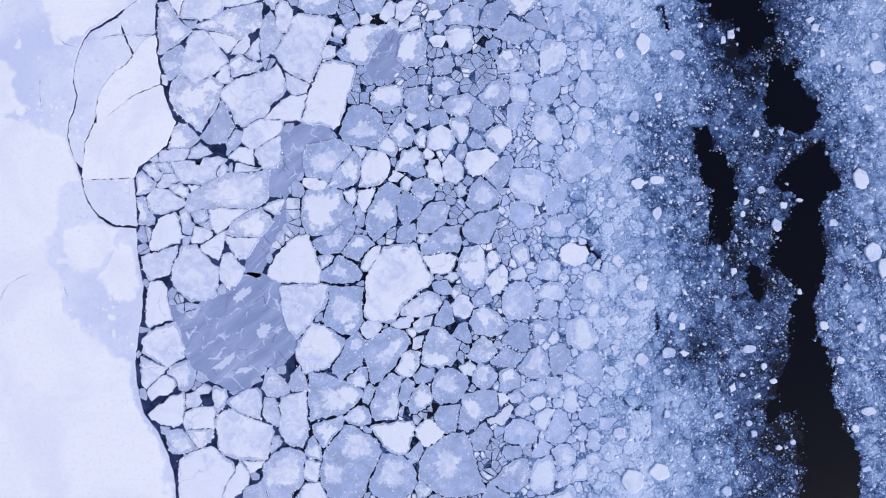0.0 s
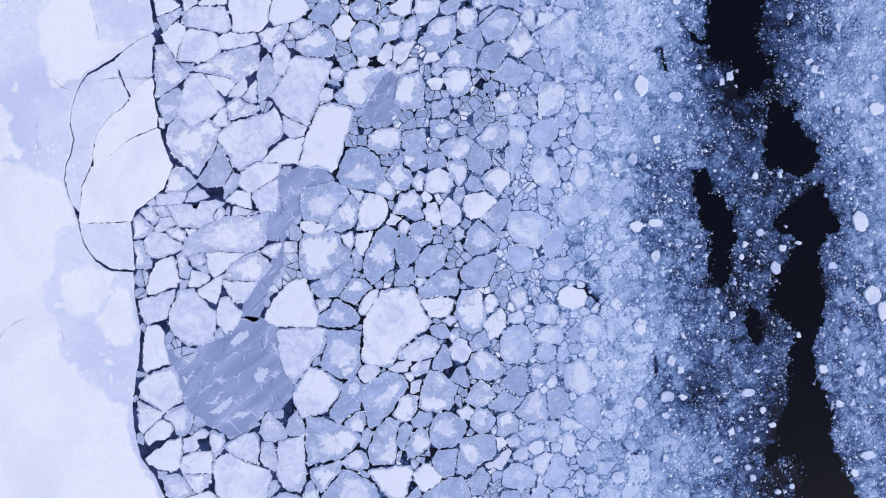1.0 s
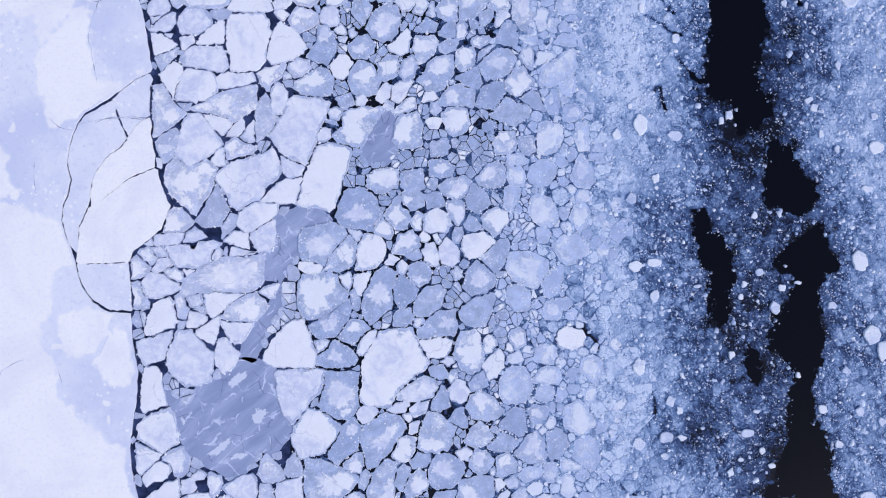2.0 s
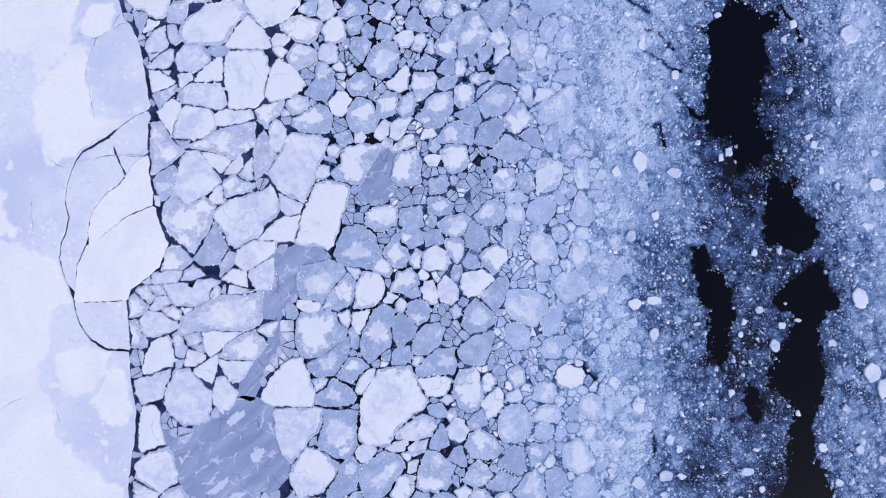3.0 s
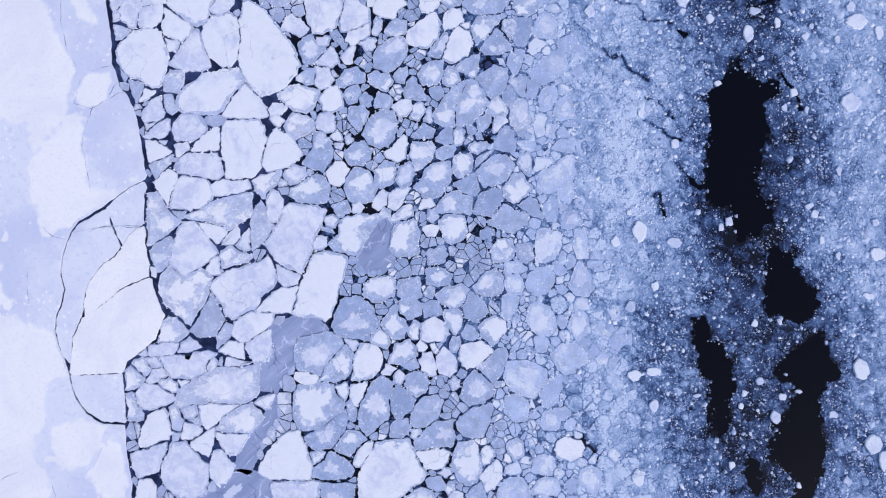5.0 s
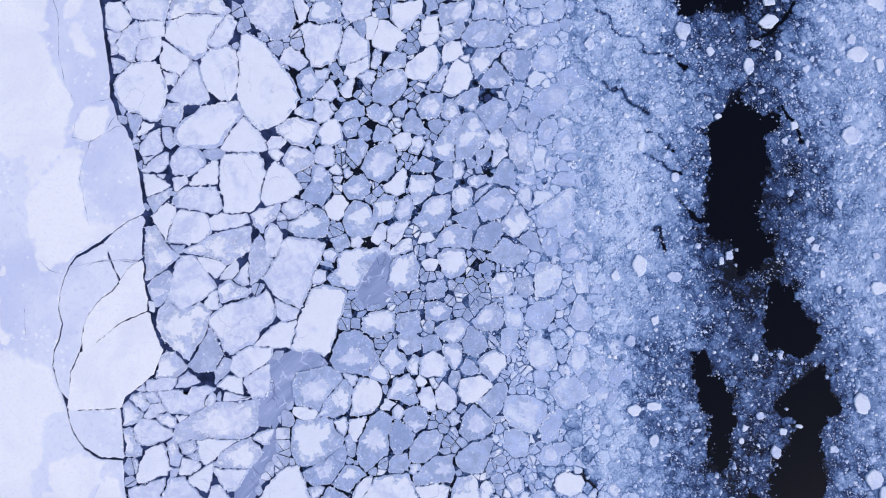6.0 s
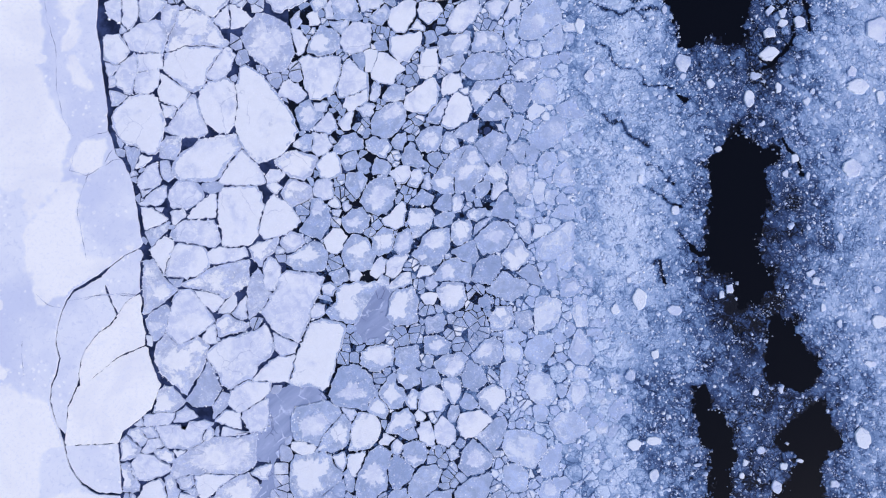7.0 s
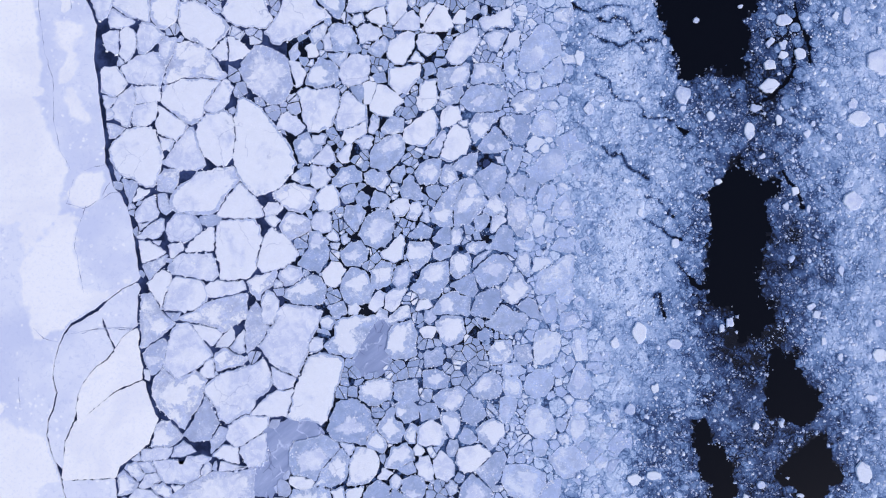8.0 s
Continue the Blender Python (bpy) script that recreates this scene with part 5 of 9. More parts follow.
floe("patchy", (7.0, 80.9), (7.4, 84.0), (9.1, 84.3), (11.1, 83.7), (12.5, 82.1), (12.0, 80.9), (9.6, 80.7))
floe("patchy", (-22.8, -30.8), (-20.2, -30.1), (-17.9, -29.2), (-17.4, -29.8), (-17.8, -31.5), (-19.2, -32.8), (-20.2, -34.2), (-20.9, -34.7), (-22.0, -32.9))
floe("snowy", (-38.5, -1.0), (-37.2, -0.9), (-35.2, -3.5), (-35.7, -4.9), (-36.6, -6.2), (-37.9, -6.5), (-38.9, -5.4), (-39.1, -3.5))
floe("patchy", (0.1, 40.5), (1.6, 43.0), (4.0, 44.0), (5.9, 43.0), (5.6, 40.2), (3.5, 40.2))
floe("drowned", (16.2, 26.8), (16.5, 29.3), (17.7, 30.4), (19.6, 30.7), (20.5, 29.3), (20.3, 27.5), (19.2, 26.2), (17.2, 26.0))
floe("bare", (-32.8, -41.1), (-31.3, -40.2), (-30.8, -42.1), (-29.8, -45.0), (-34.7, -44.9), (-34.2, -42.1))
floe("snowy", (-3.8, -1.4), (0.5, -1.0), (2.0, -1.3), (1.9, -3.0), (1.0, -4.1), (-2.2, -4.3), (-3.3, -2.6))
floe("patchy", (-50.1, 33.4), (-48.6, 34.9), (-46.6, 35.8), (-45.8, 34.6), (-46.4, 32.6), (-47.1, 30.8), (-48.5, 30.0), (-49.8, 32.0))
floe("patchy", (-9.6, 21.1), (-8.1, 23.1), (-7.1, 23.7), (-6.9, 22.1), (-5.5, 21.1), (-5.0, 19.6), (-6.0, 18.4), (-7.7, 18.3), (-9.5, 19.9))
floe("bare", (-8.2, 8.0), (-7.0, 9.8), (-5.0, 8.9), (-3.8, 7.5), (-4.1, 6.0), (-5.0, 5.5), (-7.0, 4.7), (-8.0, 6.5))
floe("patchy", (-18.0, 90.7), (-15.4, 91.0), (-14.5, 89.3), (-14.0, 88.0), (-14.7, 86.8), (-17.3, 86.4), (-18.0, 86.8))
floe("patchy", (-26.5, 56.0), (-25.5, 57.6), (-23.0, 57.2), (-21.7, 56.4), (-21.8, 55.0), (-23.5, 53.9), (-25.0, 53.3), (-26.4, 54.5))
floe("patchy", (7.1, 20.2), (8.5, 21.5), (10.0, 22.0), (11.5, 21.1), (12.2, 19.7), (10.9, 18.3), (9.5, 17.3), (8.1, 18.3))
floe("patchy", (-24.5, 69.9), (-23.6, 71.3), (-22.2, 71.8), (-21.3, 70.4), (-19.8, 69.4), (-20.8, 68.0), (-22.1, 67.0), (-23.5, 67.0), (-24.3, 68.4))
floe("patchy", (-17.9, -0.7), (-16.3, 1.4), (-15.5, 2.4), (-13.5, 1.9), (-12.3, 0.9), (-13.5, -0.2), (-14.5, -1.5), (-14.9, -2.4), (-16.9, -1.5))
floe("snowy", (-2.8, 18.3), (-2.7, 20.6), (-0.5, 22.0), (1.5, 20.7), (1.8, 19.3), (1.0, 18.1), (-1.5, 17.7))
floe("patchy", (6.6, 27.3), (8.1, 29.2), (10.1, 30.2), (11.3, 28.7), (11.3, 26.9), (10.1, 25.8), (8.5, 25.7), (7.1, 26.4))
floe("snowy", (-1.6, 91.1), (-0.4, 93.6), (0.6, 94.8), (2.0, 94.1), (2.7, 91.7), (3.0, 90.9), (2.1, 90.3), (-1.3, 90.2))
floe("patchy", (0.7, 81.0), (1.2, 83.0), (3.6, 83.5), (5.5, 83.7), (5.8, 82.1), (5.0, 80.7), (2.1, 80.1), (1.0, 79.7))
floe("snowy", (-41.1, 6.7), (-38.8, 7.0), (-34.3, 6.8), (-36.3, 5.5), (-38.3, 4.0), (-39.7, 3.0), (-40.7, 4.5))
floe("snowy", (-60.4, 96.5), (-57.0, 96.5), (-56.7, 94.5), (-57.5, 92.3), (-58.4, 91.6), (-59.2, 91.6), (-59.9, 93.3))
floe("drowned", (19.9, -28.4), (21.3, -29.3), (22.2, -31.2), (21.1, -33.5), (18.9, -33.7), (18.0, -32.5))
floe("snowy", (20.6, -0.9), (21.1, 0.4), (22.5, 0.9), (24.9, 0.2), (25.5, -0.9), (24.9, -2.3), (23.0, -3.0), (21.1, -2.3))
floe("drowned", (17.2, 72.6), (18.2, 75.0), (19.6, 75.9), (21.0, 75.4), (21.4, 73.1), (21.0, 71.7), (19.1, 71.6), (17.7, 71.7))
floe("patchy", (-4.2, 52.5), (-1.0, 52.5), (-0.5, 51.6), (-1.5, 49.2), (-2.8, 48.2), (-4.0, 47.8), (-4.5, 50.6))
floe("bare", (7.0, -43.3), (7.9, -41.0), (9.3, -41.7), (11.0, -42.9), (11.3, -45.2), (7.0, -45.2))
floe("patchy", (6.4, 73.5), (7.0, 74.6), (8.6, 75.2), (10.6, 75.5), (10.9, 74.5), (9.5, 72.6), (8.1, 71.1), (7.1, 70.1), (6.5, 71.5))
floe("snowy", (-4.9, -31.5), (-3.0, -30.0), (-2.3, -30.0), (0.4, -32.0), (-1.5, -33.9), (-2.7, -34.5), (-3.9, -33.4))
floe("patchy", (12.3, 45.2), (13.4, 46.6), (14.9, 46.8), (16.5, 44.7), (15.7, 43.3), (13.7, 42.2), (12.0, 43.3))
floe("patchy", (-31.0, -22.2), (-30.1, -20.9), (-28.6, -22.4), (-26.8, -24.1), (-27.1, -25.1), (-29.1, -25.7), (-30.5, -25.5), (-31.4, -24.1))
floe("patchy", (-3.3, 65.0), (-2.3, 66.4), (-0.4, 67.2), (0.8, 66.9), (0.8, 65.0), (0.0, 63.1), (-1.4, 62.6), (-2.8, 63.5))
floe("snowy", (-56.0, 75.9), (-54.7, 78.3), (-52.8, 79.5), (-52.4, 76.8), (-53.1, 75.3), (-53.6, 73.2), (-55.5, 74.4))
floe("snowy", (-40.4, 76.3), (-38.4, 78.8), (-36.6, 81.0), (-35.5, 79.9), (-36.1, 77.9), (-37.1, 75.9), (-38.0, 75.4), (-39.4, 75.6))
floe("snowy", (-52.1, 76.5), (-48.8, 77.2), (-48.4, 75.8), (-48.7, 74.2), (-50.7, 72.9), (-52.1, 73.2), (-52.6, 74.8))
floe("patchy", (0.1, 25.7), (2.5, 27.1), (4.4, 27.6), (5.3, 26.7), (4.4, 24.3), (3.0, 23.4), (1.1, 24.3))
floe("snowy", (-39.4, 43.4), (-39.7, 45.1), (-37.6, 45.8), (-33.2, 45.9), (-32.8, 44.5), (-34.1, 44.0), (-36.6, 43.6))
floe("patchy", (-47.7, -21.6), (-46.7, -20.3), (-44.8, -19.8), (-43.4, -21.6), (-43.7, -23.6), (-44.7, -24.5), (-45.9, -24.5), (-46.4, -22.8))
floe("snowy", (-52.6, -18.8), (-50.1, -19.9), (-48.1, -20.7), (-49.6, -22.5), (-51.7, -24.0), (-52.4, -23.1))
floe("patchy", (-37.8, 33.6), (-36.2, 34.4), (-34.5, 33.4), (-32.6, 32.4), (-33.1, 31.4), (-35.6, 30.9), (-37.4, 30.6), (-38.0, 32.3))
floe("patchy", (-16.0, 51.1), (-14.6, 52.5), (-12.7, 52.9), (-11.8, 51.1), (-12.0, 49.7), (-13.2, 48.7), (-15.1, 48.9), (-16.0, 50.1))
floe("snowy", (-38.0, 1.7), (-32.8, 1.8), (-32.6, 1.4), (-33.8, -0.5), (-34.7, -1.8), (-35.7, -2.0), (-37.0, -0.5))
floe("patchy", (-47.9, -33.8), (-47.6, -31.9), (-46.1, -31.6), (-44.6, -32.4), (-43.5, -33.8), (-43.7, -34.8), (-45.0, -35.4), (-47.0, -35.4), (-47.7, -34.9))
floe("snowy", (-35.2, -37.3), (-33.9, -38.8), (-34.1, -40.6), (-35.7, -42.4), (-37.1, -43.4), (-38.0, -42.8), (-37.4, -40.6), (-35.9, -38.8))
floe("snowy", (-8.3, 94.2), (-7.4, 96.7), (-5.4, 96.9), (-5.0, 94.7), (-5.7, 92.8), (-7.4, 91.5), (-8.1, 92.1))
floe("snowy", (-29.7, 42.6), (-28.8, 43.9), (-28.0, 43.7), (-27.1, 42.4), (-27.0, 39.8), (-28.0, 38.5), (-29.5, 38.5), (-30.0, 40.3))
floe("bare", (13.9, 74.9), (16.5, 74.4), (16.5, 72.1), (15.4, 70.1), (14.2, 70.1), (13.0, 71.4))
floe("patchy", (-5.5, 11.5), (-4.0, 12.3), (-2.0, 12.1), (-1.5, 10.6), (-2.5, 8.8), (-3.7, 8.0), (-5.0, 8.8), (-5.7, 10.0))
floe("patchy", (13.8, 59.8), (15.0, 60.3), (15.9, 59.8), (16.1, 57.6), (15.9, 55.6), (15.2, 54.0), (14.1, 55.1), (13.4, 57.1))
floe("snowy", (-49.2, 45.5), (-47.0, 47.7), (-45.7, 47.0), (-45.5, 46.0), (-45.9, 44.5), (-46.8, 43.5), (-47.1, 41.2), (-48.8, 44.3))
floe("bare", (18.7, -19.8), (19.0, -17.6), (20.4, -16.9), (21.8, -18.2), (22.1, -19.4), (21.0, -21.2), (19.4, -22.1), (18.7, -21.2))
floe("drowned", (24.6, -6.4), (25.1, -4.6), (27.0, -4.1), (28.4, -5.0), (28.4, -7.3), (27.3, -8.9), (26.1, -7.8))
floe("snowy", (-55.0, 89.7), (-54.0, 90.5), (-52.6, 89.3), (-52.3, 87.8), (-52.7, 85.8), (-53.9, 84.4), (-55.0, 85.5))
floe("snowy", (-42.9, 51.1), (-41.5, 53.5), (-40.1, 54.4), (-38.5, 55.0), (-38.3, 53.5), (-38.4, 51.2), (-41.1, 51.0))
floe("patchy", (-11.1, 45.7), (-10.8, 47.6), (-9.2, 49.2), (-7.7, 49.0), (-7.2, 47.2), (-7.9, 45.8), (-9.2, 45.0), (-10.6, 45.0))
floe("patchy", (-8.3, -21.2), (-7.2, -18.4), (-6.0, -18.1), (-4.1, -18.4), (-4.6, -20.3), (-5.8, -22.1), (-7.3, -22.4))
floe("snowy", (-3.0, 77.0), (-2.3, 79.4), (-1.1, 80.9), (0.2, 81.2), (0.5, 78.5), (0.0, 77.0), (-1.4, 76.1), (-2.6, 76.4))
floe("patchy", (7.3, -5.9), (8.6, -4.5), (10.5, -3.2), (11.2, -4.0), (11.3, -5.9), (10.3, -7.3), (8.4, -8.2), (8.0, -6.9))
floe("patchy", (13.7, 77.1), (14.7, 78.5), (16.1, 79.4), (18.0, 79.0), (18.4, 77.6), (17.5, 76.7), (16.1, 75.8), (14.4, 75.7))
floe("patchy", (-8.0, 15.1), (-7.0, 17.1), (-5.0, 17.9), (-4.0, 16.6), (-3.7, 15.3), (-5.0, 14.3), (-7.0, 14.0), (-8.2, 14.1))
floe("patchy", (2.7, 47.6), (3.0, 49.3), (4.1, 50.5), (5.8, 50.5), (6.4, 49.1), (5.9, 47.5), (4.6, 46.3), (3.2, 46.8))
floe("snowy", (0.1, 15.1), (1.1, 16.4), (2.0, 15.9), (3.4, 14.5), (3.4, 12.7), (2.0, 11.8), (0.6, 12.4), (-0.1, 13.6))
floe("snowy", (-52.2, 79.7), (-48.0, 80.0), (-48.1, 77.6), (-49.8, 77.1), (-52.1, 76.7))
floe("snowy", (-19.4, 46.7), (-18.9, 48.0), (-18.0, 49.2), (-16.6, 49.0), (-15.7, 47.7), (-16.2, 45.8), (-17.6, 45.0), (-18.9, 45.3))
floe("snowy", (-51.2, -25.0), (-50.5, -23.7), (-48.7, -21.9), (-46.8, -22.7), (-46.5, -23.6), (-47.2, -24.6), (-49.1, -25.4), (-50.7, -26.2))
floe("patchy", (-5.9, -27.6), (-4.9, -24.8), (-3.7, -23.8), (-2.5, -24.3), (-2.1, -25.7), (-2.5, -27.0), (-4.0, -28.0), (-5.5, -28.5))
floe("drowned", (23.0, 20.2), (23.8, 22.1), (25.7, 22.6), (26.5, 21.2), (26.3, 19.2), (24.7, 17.9), (23.8, 18.8))
floe("drowned", (19.2, 82.7), (20.7, 84.6), (22.3, 85.7), (22.8, 82.7), (22.4, 81.3), (20.6, 80.9), (19.4, 81.6))
floe("snowy", (-20.7, 60.5), (-19.5, 61.9), (-17.7, 62.4), (-17.1, 61.0), (-17.0, 59.1), (-18.1, 58.4), (-20.0, 58.6))
floe("snowy", (-3.3, 88.1), (-2.8, 89.3), (-1.4, 89.7), (0.5, 89.0), (1.0, 88.1), (0.0, 86.6), (-1.4, 85.9), (-2.6, 86.8))
floe("patchy", (4.5, -18.8), (5.5, -16.9), (6.9, -15.4), (7.8, -16.1), (8.8, -17.8), (7.8, -19.2), (6.0, -19.6))
floe("patchy", (-31.4, -29.0), (-31.1, -26.2), (-29.5, -25.9), (-29.0, -27.5), (-28.1, -29.5), (-28.6, -30.9), (-30.5, -30.2))
floe("patchy", (-6.8, 23.7), (-6.1, 25.2), (-4.0, 25.7), (-3.0, 24.2), (-3.0, 22.7), (-4.5, 21.8), (-6.4, 22.4))
floe("patchy", (-32.6, 45.7), (-30.8, 46.6), (-27.5, 47.6), (-28.3, 45.3), (-29.8, 44.3), (-30.4, 43.0))
floe("patchy", (-48.0, 61.9), (-48.2, 64.3), (-47.1, 65.2), (-44.8, 65.2), (-45.0, 62.4), (-45.6, 61.5))
floe("snowy", (-51.8, 56.7), (-51.5, 58.3), (-50.0, 60.1), (-48.6, 60.7), (-48.3, 58.9), (-48.1, 57.8), (-49.4, 56.7), (-51.3, 56.2))
floe("patchy", (-54.0, 8.9), (-52.3, 8.9), (-51.9, 7.4), (-50.9, 5.5), (-51.1, 4.5), (-53.5, 4.3))
floe("patchy", (-1.9, 30.3), (-0.0, 30.6), (1.5, 30.1), (2.5, 29.2), (1.9, 27.9), (-0.0, 27.4), (-1.4, 27.8))
floe("patchy", (3.4, 65.7), (4.7, 67.4), (6.6, 68.4), (7.7, 68.6), (7.5, 66.5), (6.8, 64.5), (5.1, 65.1))
floe("snowy", (-42.4, 0.3), (-40.7, 1.3), (-38.7, 2.7), (-38.5, 1.5), (-39.0, -1.0), (-39.4, -2.0), (-41.1, -1.2), (-42.3, -0.6))
floe("drowned", (16.6, -4.9), (16.9, -2.7), (18.5, -2.0), (20.2, -2.6), (20.5, -3.9), (19.7, -5.2), (18.0, -5.2))
floe("bare", (10.1, 52.6), (11.1, 54.5), (12.5, 55.4), (13.4, 54.6), (13.4, 51.7), (11.5, 51.2), (10.1, 51.7))
floe("drowned", (24.4, 37.1), (26.3, 37.4), (26.5, 32.6), (24.9, 32.2), (24.1, 34.5))
floe("patchy", (-54.4, 12.9), (-53.0, 13.4), (-50.9, 11.4), (-51.0, 10.1), (-52.6, 9.6), (-54.1, 9.4))
floe("drowned", (21.2, -42.5), (22.2, -41.5), (22.8, -42.5), (22.5, -44.8), (17.8, -44.8), (18.3, -43.4))
floe("snowy", (-42.0, 38.6), (-39.9, 38.2), (-37.7, 37.7), (-36.7, 36.8), (-37.5, 35.7), (-38.5, 34.7), (-40.2, 36.2))
floe("snowy", (-27.3, 72.9), (-26.7, 74.8), (-25.7, 75.3), (-23.7, 73.8), (-22.8, 72.9), (-23.3, 72.0), (-24.2, 71.5), (-26.0, 72.5))
floe("drowned", (19.3, -35.6), (20.3, -34.4), (21.7, -34.4), (22.9, -35.6), (22.6, -37.0), (21.2, -38.2), (19.8, -37.5))
floe("drowned", (21.6, 59.6), (23.0, 60.9), (24.4, 59.0), (24.5, 57.2), (21.9, 56.8), (21.0, 57.6))
floe("drowned", (16.5, -8.4), (18.0, -6.3), (20.4, -6.1), (21.2, -7.4), (20.8, -8.8), (18.4, -8.9))
floe("patchy", (-48.2, 87.8), (-47.5, 88.7), (-45.6, 88.4), (-45.5, 87.7), (-46.1, 85.3), (-47.0, 83.6), (-48.0, 84.8))
floe("bare", (3.2, 45.2), (5.1, 46.6), (6.8, 47.0), (7.1, 45.7), (6.7, 43.3), (4.5, 43.6))
floe("snowy", (-28.1, 31.2), (-26.6, 30.4), (-23.9, 29.3), (-24.6, 27.8), (-26.6, 27.2), (-27.9, 28.6))
floe("snowy", (-51.2, 52.9), (-49.4, 52.5), (-46.6, 50.9), (-47.9, 50.2), (-50.3, 49.2), (-51.0, 50.6))
floe("drowned", (11.2, 22.2), (11.7, 25.2), (13.1, 26.1), (14.2, 25.6), (14.0, 23.8), (12.7, 21.6), (11.7, 21.6))
floe("snowy", (-50.0, 17.4), (-47.3, 17.6), (-45.1, 17.5), (-45.1, 16.5), (-45.8, 15.6), (-48.3, 15.5), (-50.0, 15.7))
floe("bare", (-5.7, 61.5), (-5.2, 63.4), (-4.3, 64.3), (-3.5, 63.0), (-2.5, 61.6), (-1.3, 60.4), (-2.9, 60.3), (-5.2, 60.6))
floe("patchy", (-17.6, 63.0), (-16.6, 64.9), (-14.2, 65.8), (-12.9, 64.9), (-12.9, 63.6), (-15.2, 63.1), (-16.6, 62.7))
floe("patchy", (-12.2, 64.5), (-10.8, 65.4), (-8.9, 64.9), (-8.0, 63.5), (-8.9, 62.1), (-9.8, 62.2), (-11.7, 63.1))
floe("bare", (8.6, -19.8), (11.0, -17.5), (13.2, -18.5), (13.7, -19.3), (12.4, -20.5), (9.5, -20.2))
floe("patchy", (-17.2, -29.5), (-15.8, -28.2), (-13.8, -27.8), (-12.6, -29.1), (-12.9, -30.2), (-14.3, -30.6), (-16.3, -30.4))
floe("patchy", (-7.4, 46.2), (-6.2, 48.0), (-4.7, 49.0), (-4.1, 47.6), (-4.7, 45.3), (-6.2, 44.3))
floe("patchy", (9.2, 89.2), (10.6, 90.1), (13.0, 89.9), (12.5, 88.5), (11.1, 86.6), (10.0, 86.8))
floe("patchy", (10.0, -24.7), (10.2, -21.9), (11.9, -21.0), (13.2, -22.3), (12.8, -24.2), (11.4, -24.6))
floe("patchy", (-12.0, 17.9), (-11.1, 19.6), (-10.1, 20.1), (-8.6, 19.1), (-8.3, 17.9), (-9.0, 16.7), (-11.5, 17.1))
floe("patchy", (5.3, -22.3), (6.4, -20.5), (7.8, -21.0), (8.8, -22.3), (7.8, -24.1), (6.9, -24.5), (6.0, -23.6))
floe("patchy", (-15.6, 57.0), (-15.1, 58.4), (-13.2, 58.9), (-12.3, 57.9), (-12.8, 56.0), (-13.7, 54.7), (-15.1, 56.0))
floe("drowned", (18.6, 5.1), (20.0, 5.4), (21.4, 5.0), (21.4, 3.2), (20.5, 2.3), (18.6, 2.5), (17.9, 3.3))
floe("snowy", (-58.1, 88.8), (-56.9, 89.5), (-55.4, 89.7), (-55.2, 88.3), (-55.2, 85.9), (-55.8, 85.7), (-57.3, 86.5))
floe("snowy", (-36.1, 88.7), (-34.2, 87.7), (-32.5, 86.2), (-33.7, 85.3), (-36.0, 84.7))
floe("patchy", (-26.4, 47.6), (-25.3, 48.5), (-23.5, 48.0), (-23.1, 46.7), (-24.4, 45.3), (-25.8, 45.3), (-26.8, 46.7))
floe("drowned", (21.9, 37.6), (22.4, 40.1), (24.3, 40.5), (25.7, 38.7), (25.2, 37.9), (23.3, 37.3))
floe("snowy", (-56.9, 90.3), (-57.2, 92.3), (-56.5, 93.7), (-54.5, 92.2), (-52.8, 91.3), (-55.0, 90.3))
floe("patchy", (1.6, 22.7), (3.0, 23.5), (4.1, 22.6), (4.1, 20.3), (3.0, 19.3), (1.6, 20.3))
floe("snowy", (-21.4, 65.8), (-19.3, 65.8), (-18.8, 64.0), (-19.2, 62.6), (-20.6, 62.2), (-21.4, 63.0))
floe("patchy", (-9.1, 50.6), (-7.7, 52.0), (-5.9, 53.4), (-5.4, 51.6), (-5.7, 50.2), (-7.3, 49.5), (-8.7, 49.9))
floe("snowy", (-21.5, 56.0), (-20.5, 57.6), (-19.1, 57.9), (-18.2, 56.9), (-18.0, 55.1), (-19.6, 54.6), (-21.2, 55.1))
floe("patchy", (-17.0, -23.7), (-16.2, -22.3), (-14.4, -20.8), (-13.4, -20.8), (-13.4, -22.8), (-13.8, -24.1), (-15.3, -24.1))
floe("patchy", (1.0, 78.0), (1.2, 79.5), (4.5, 80.2), (4.8, 79.1), (4.0, 77.6), (2.2, 77.1))
floe("snowy", (-37.8, 16.2), (-36.0, 17.7), (-33.7, 17.5), (-33.4, 14.8), (-35.2, 15.2))
floe("patchy", (-14.6, -3.5), (-14.0, -1.5), (-12.5, 0.1), (-11.3, 0.4), (-11.4, -1.0), (-12.5, -3.0), (-13.4, -4.1), (-14.3, -4.0))
floe("snowy", (-16.1, 70.9), (-15.7, 72.3), (-13.8, 73.1), (-12.1, 73.8), (-12.1, 72.0), (-13.8, 71.0), (-15.3, 70.1))
floe("snowy", (-7.0, 90.6), (-5.7, 92.6), (-3.9, 93.4), (-2.8, 92.2), (-3.2, 90.7), (-4.9, 90.4))
floe("patchy", (-15.0, 10.0), (-12.5, 10.9), (-12.1, 10.4), (-12.6, 9.0), (-13.6, 7.0), (-14.0, 6.3), (-14.9, 8.0), (-15.2, 9.5))
floe("patchy", (-44.5, -31.5), (-40.2, -31.4), (-40.7, -33.2), (-42.1, -34.2), (-43.5, -33.2))
floe("drowned", (18.1, 60.0), (19.1, 61.8), (20.9, 62.3), (21.3, 61.1), (20.0, 58.8), (18.6, 58.6))
floe("snowy", (-13.5, 90.1), (-12.4, 91.0), (-10.0, 90.5), (-9.5, 89.6), (-10.9, 88.5), (-12.8, 88.1), (-13.3, 89.1))
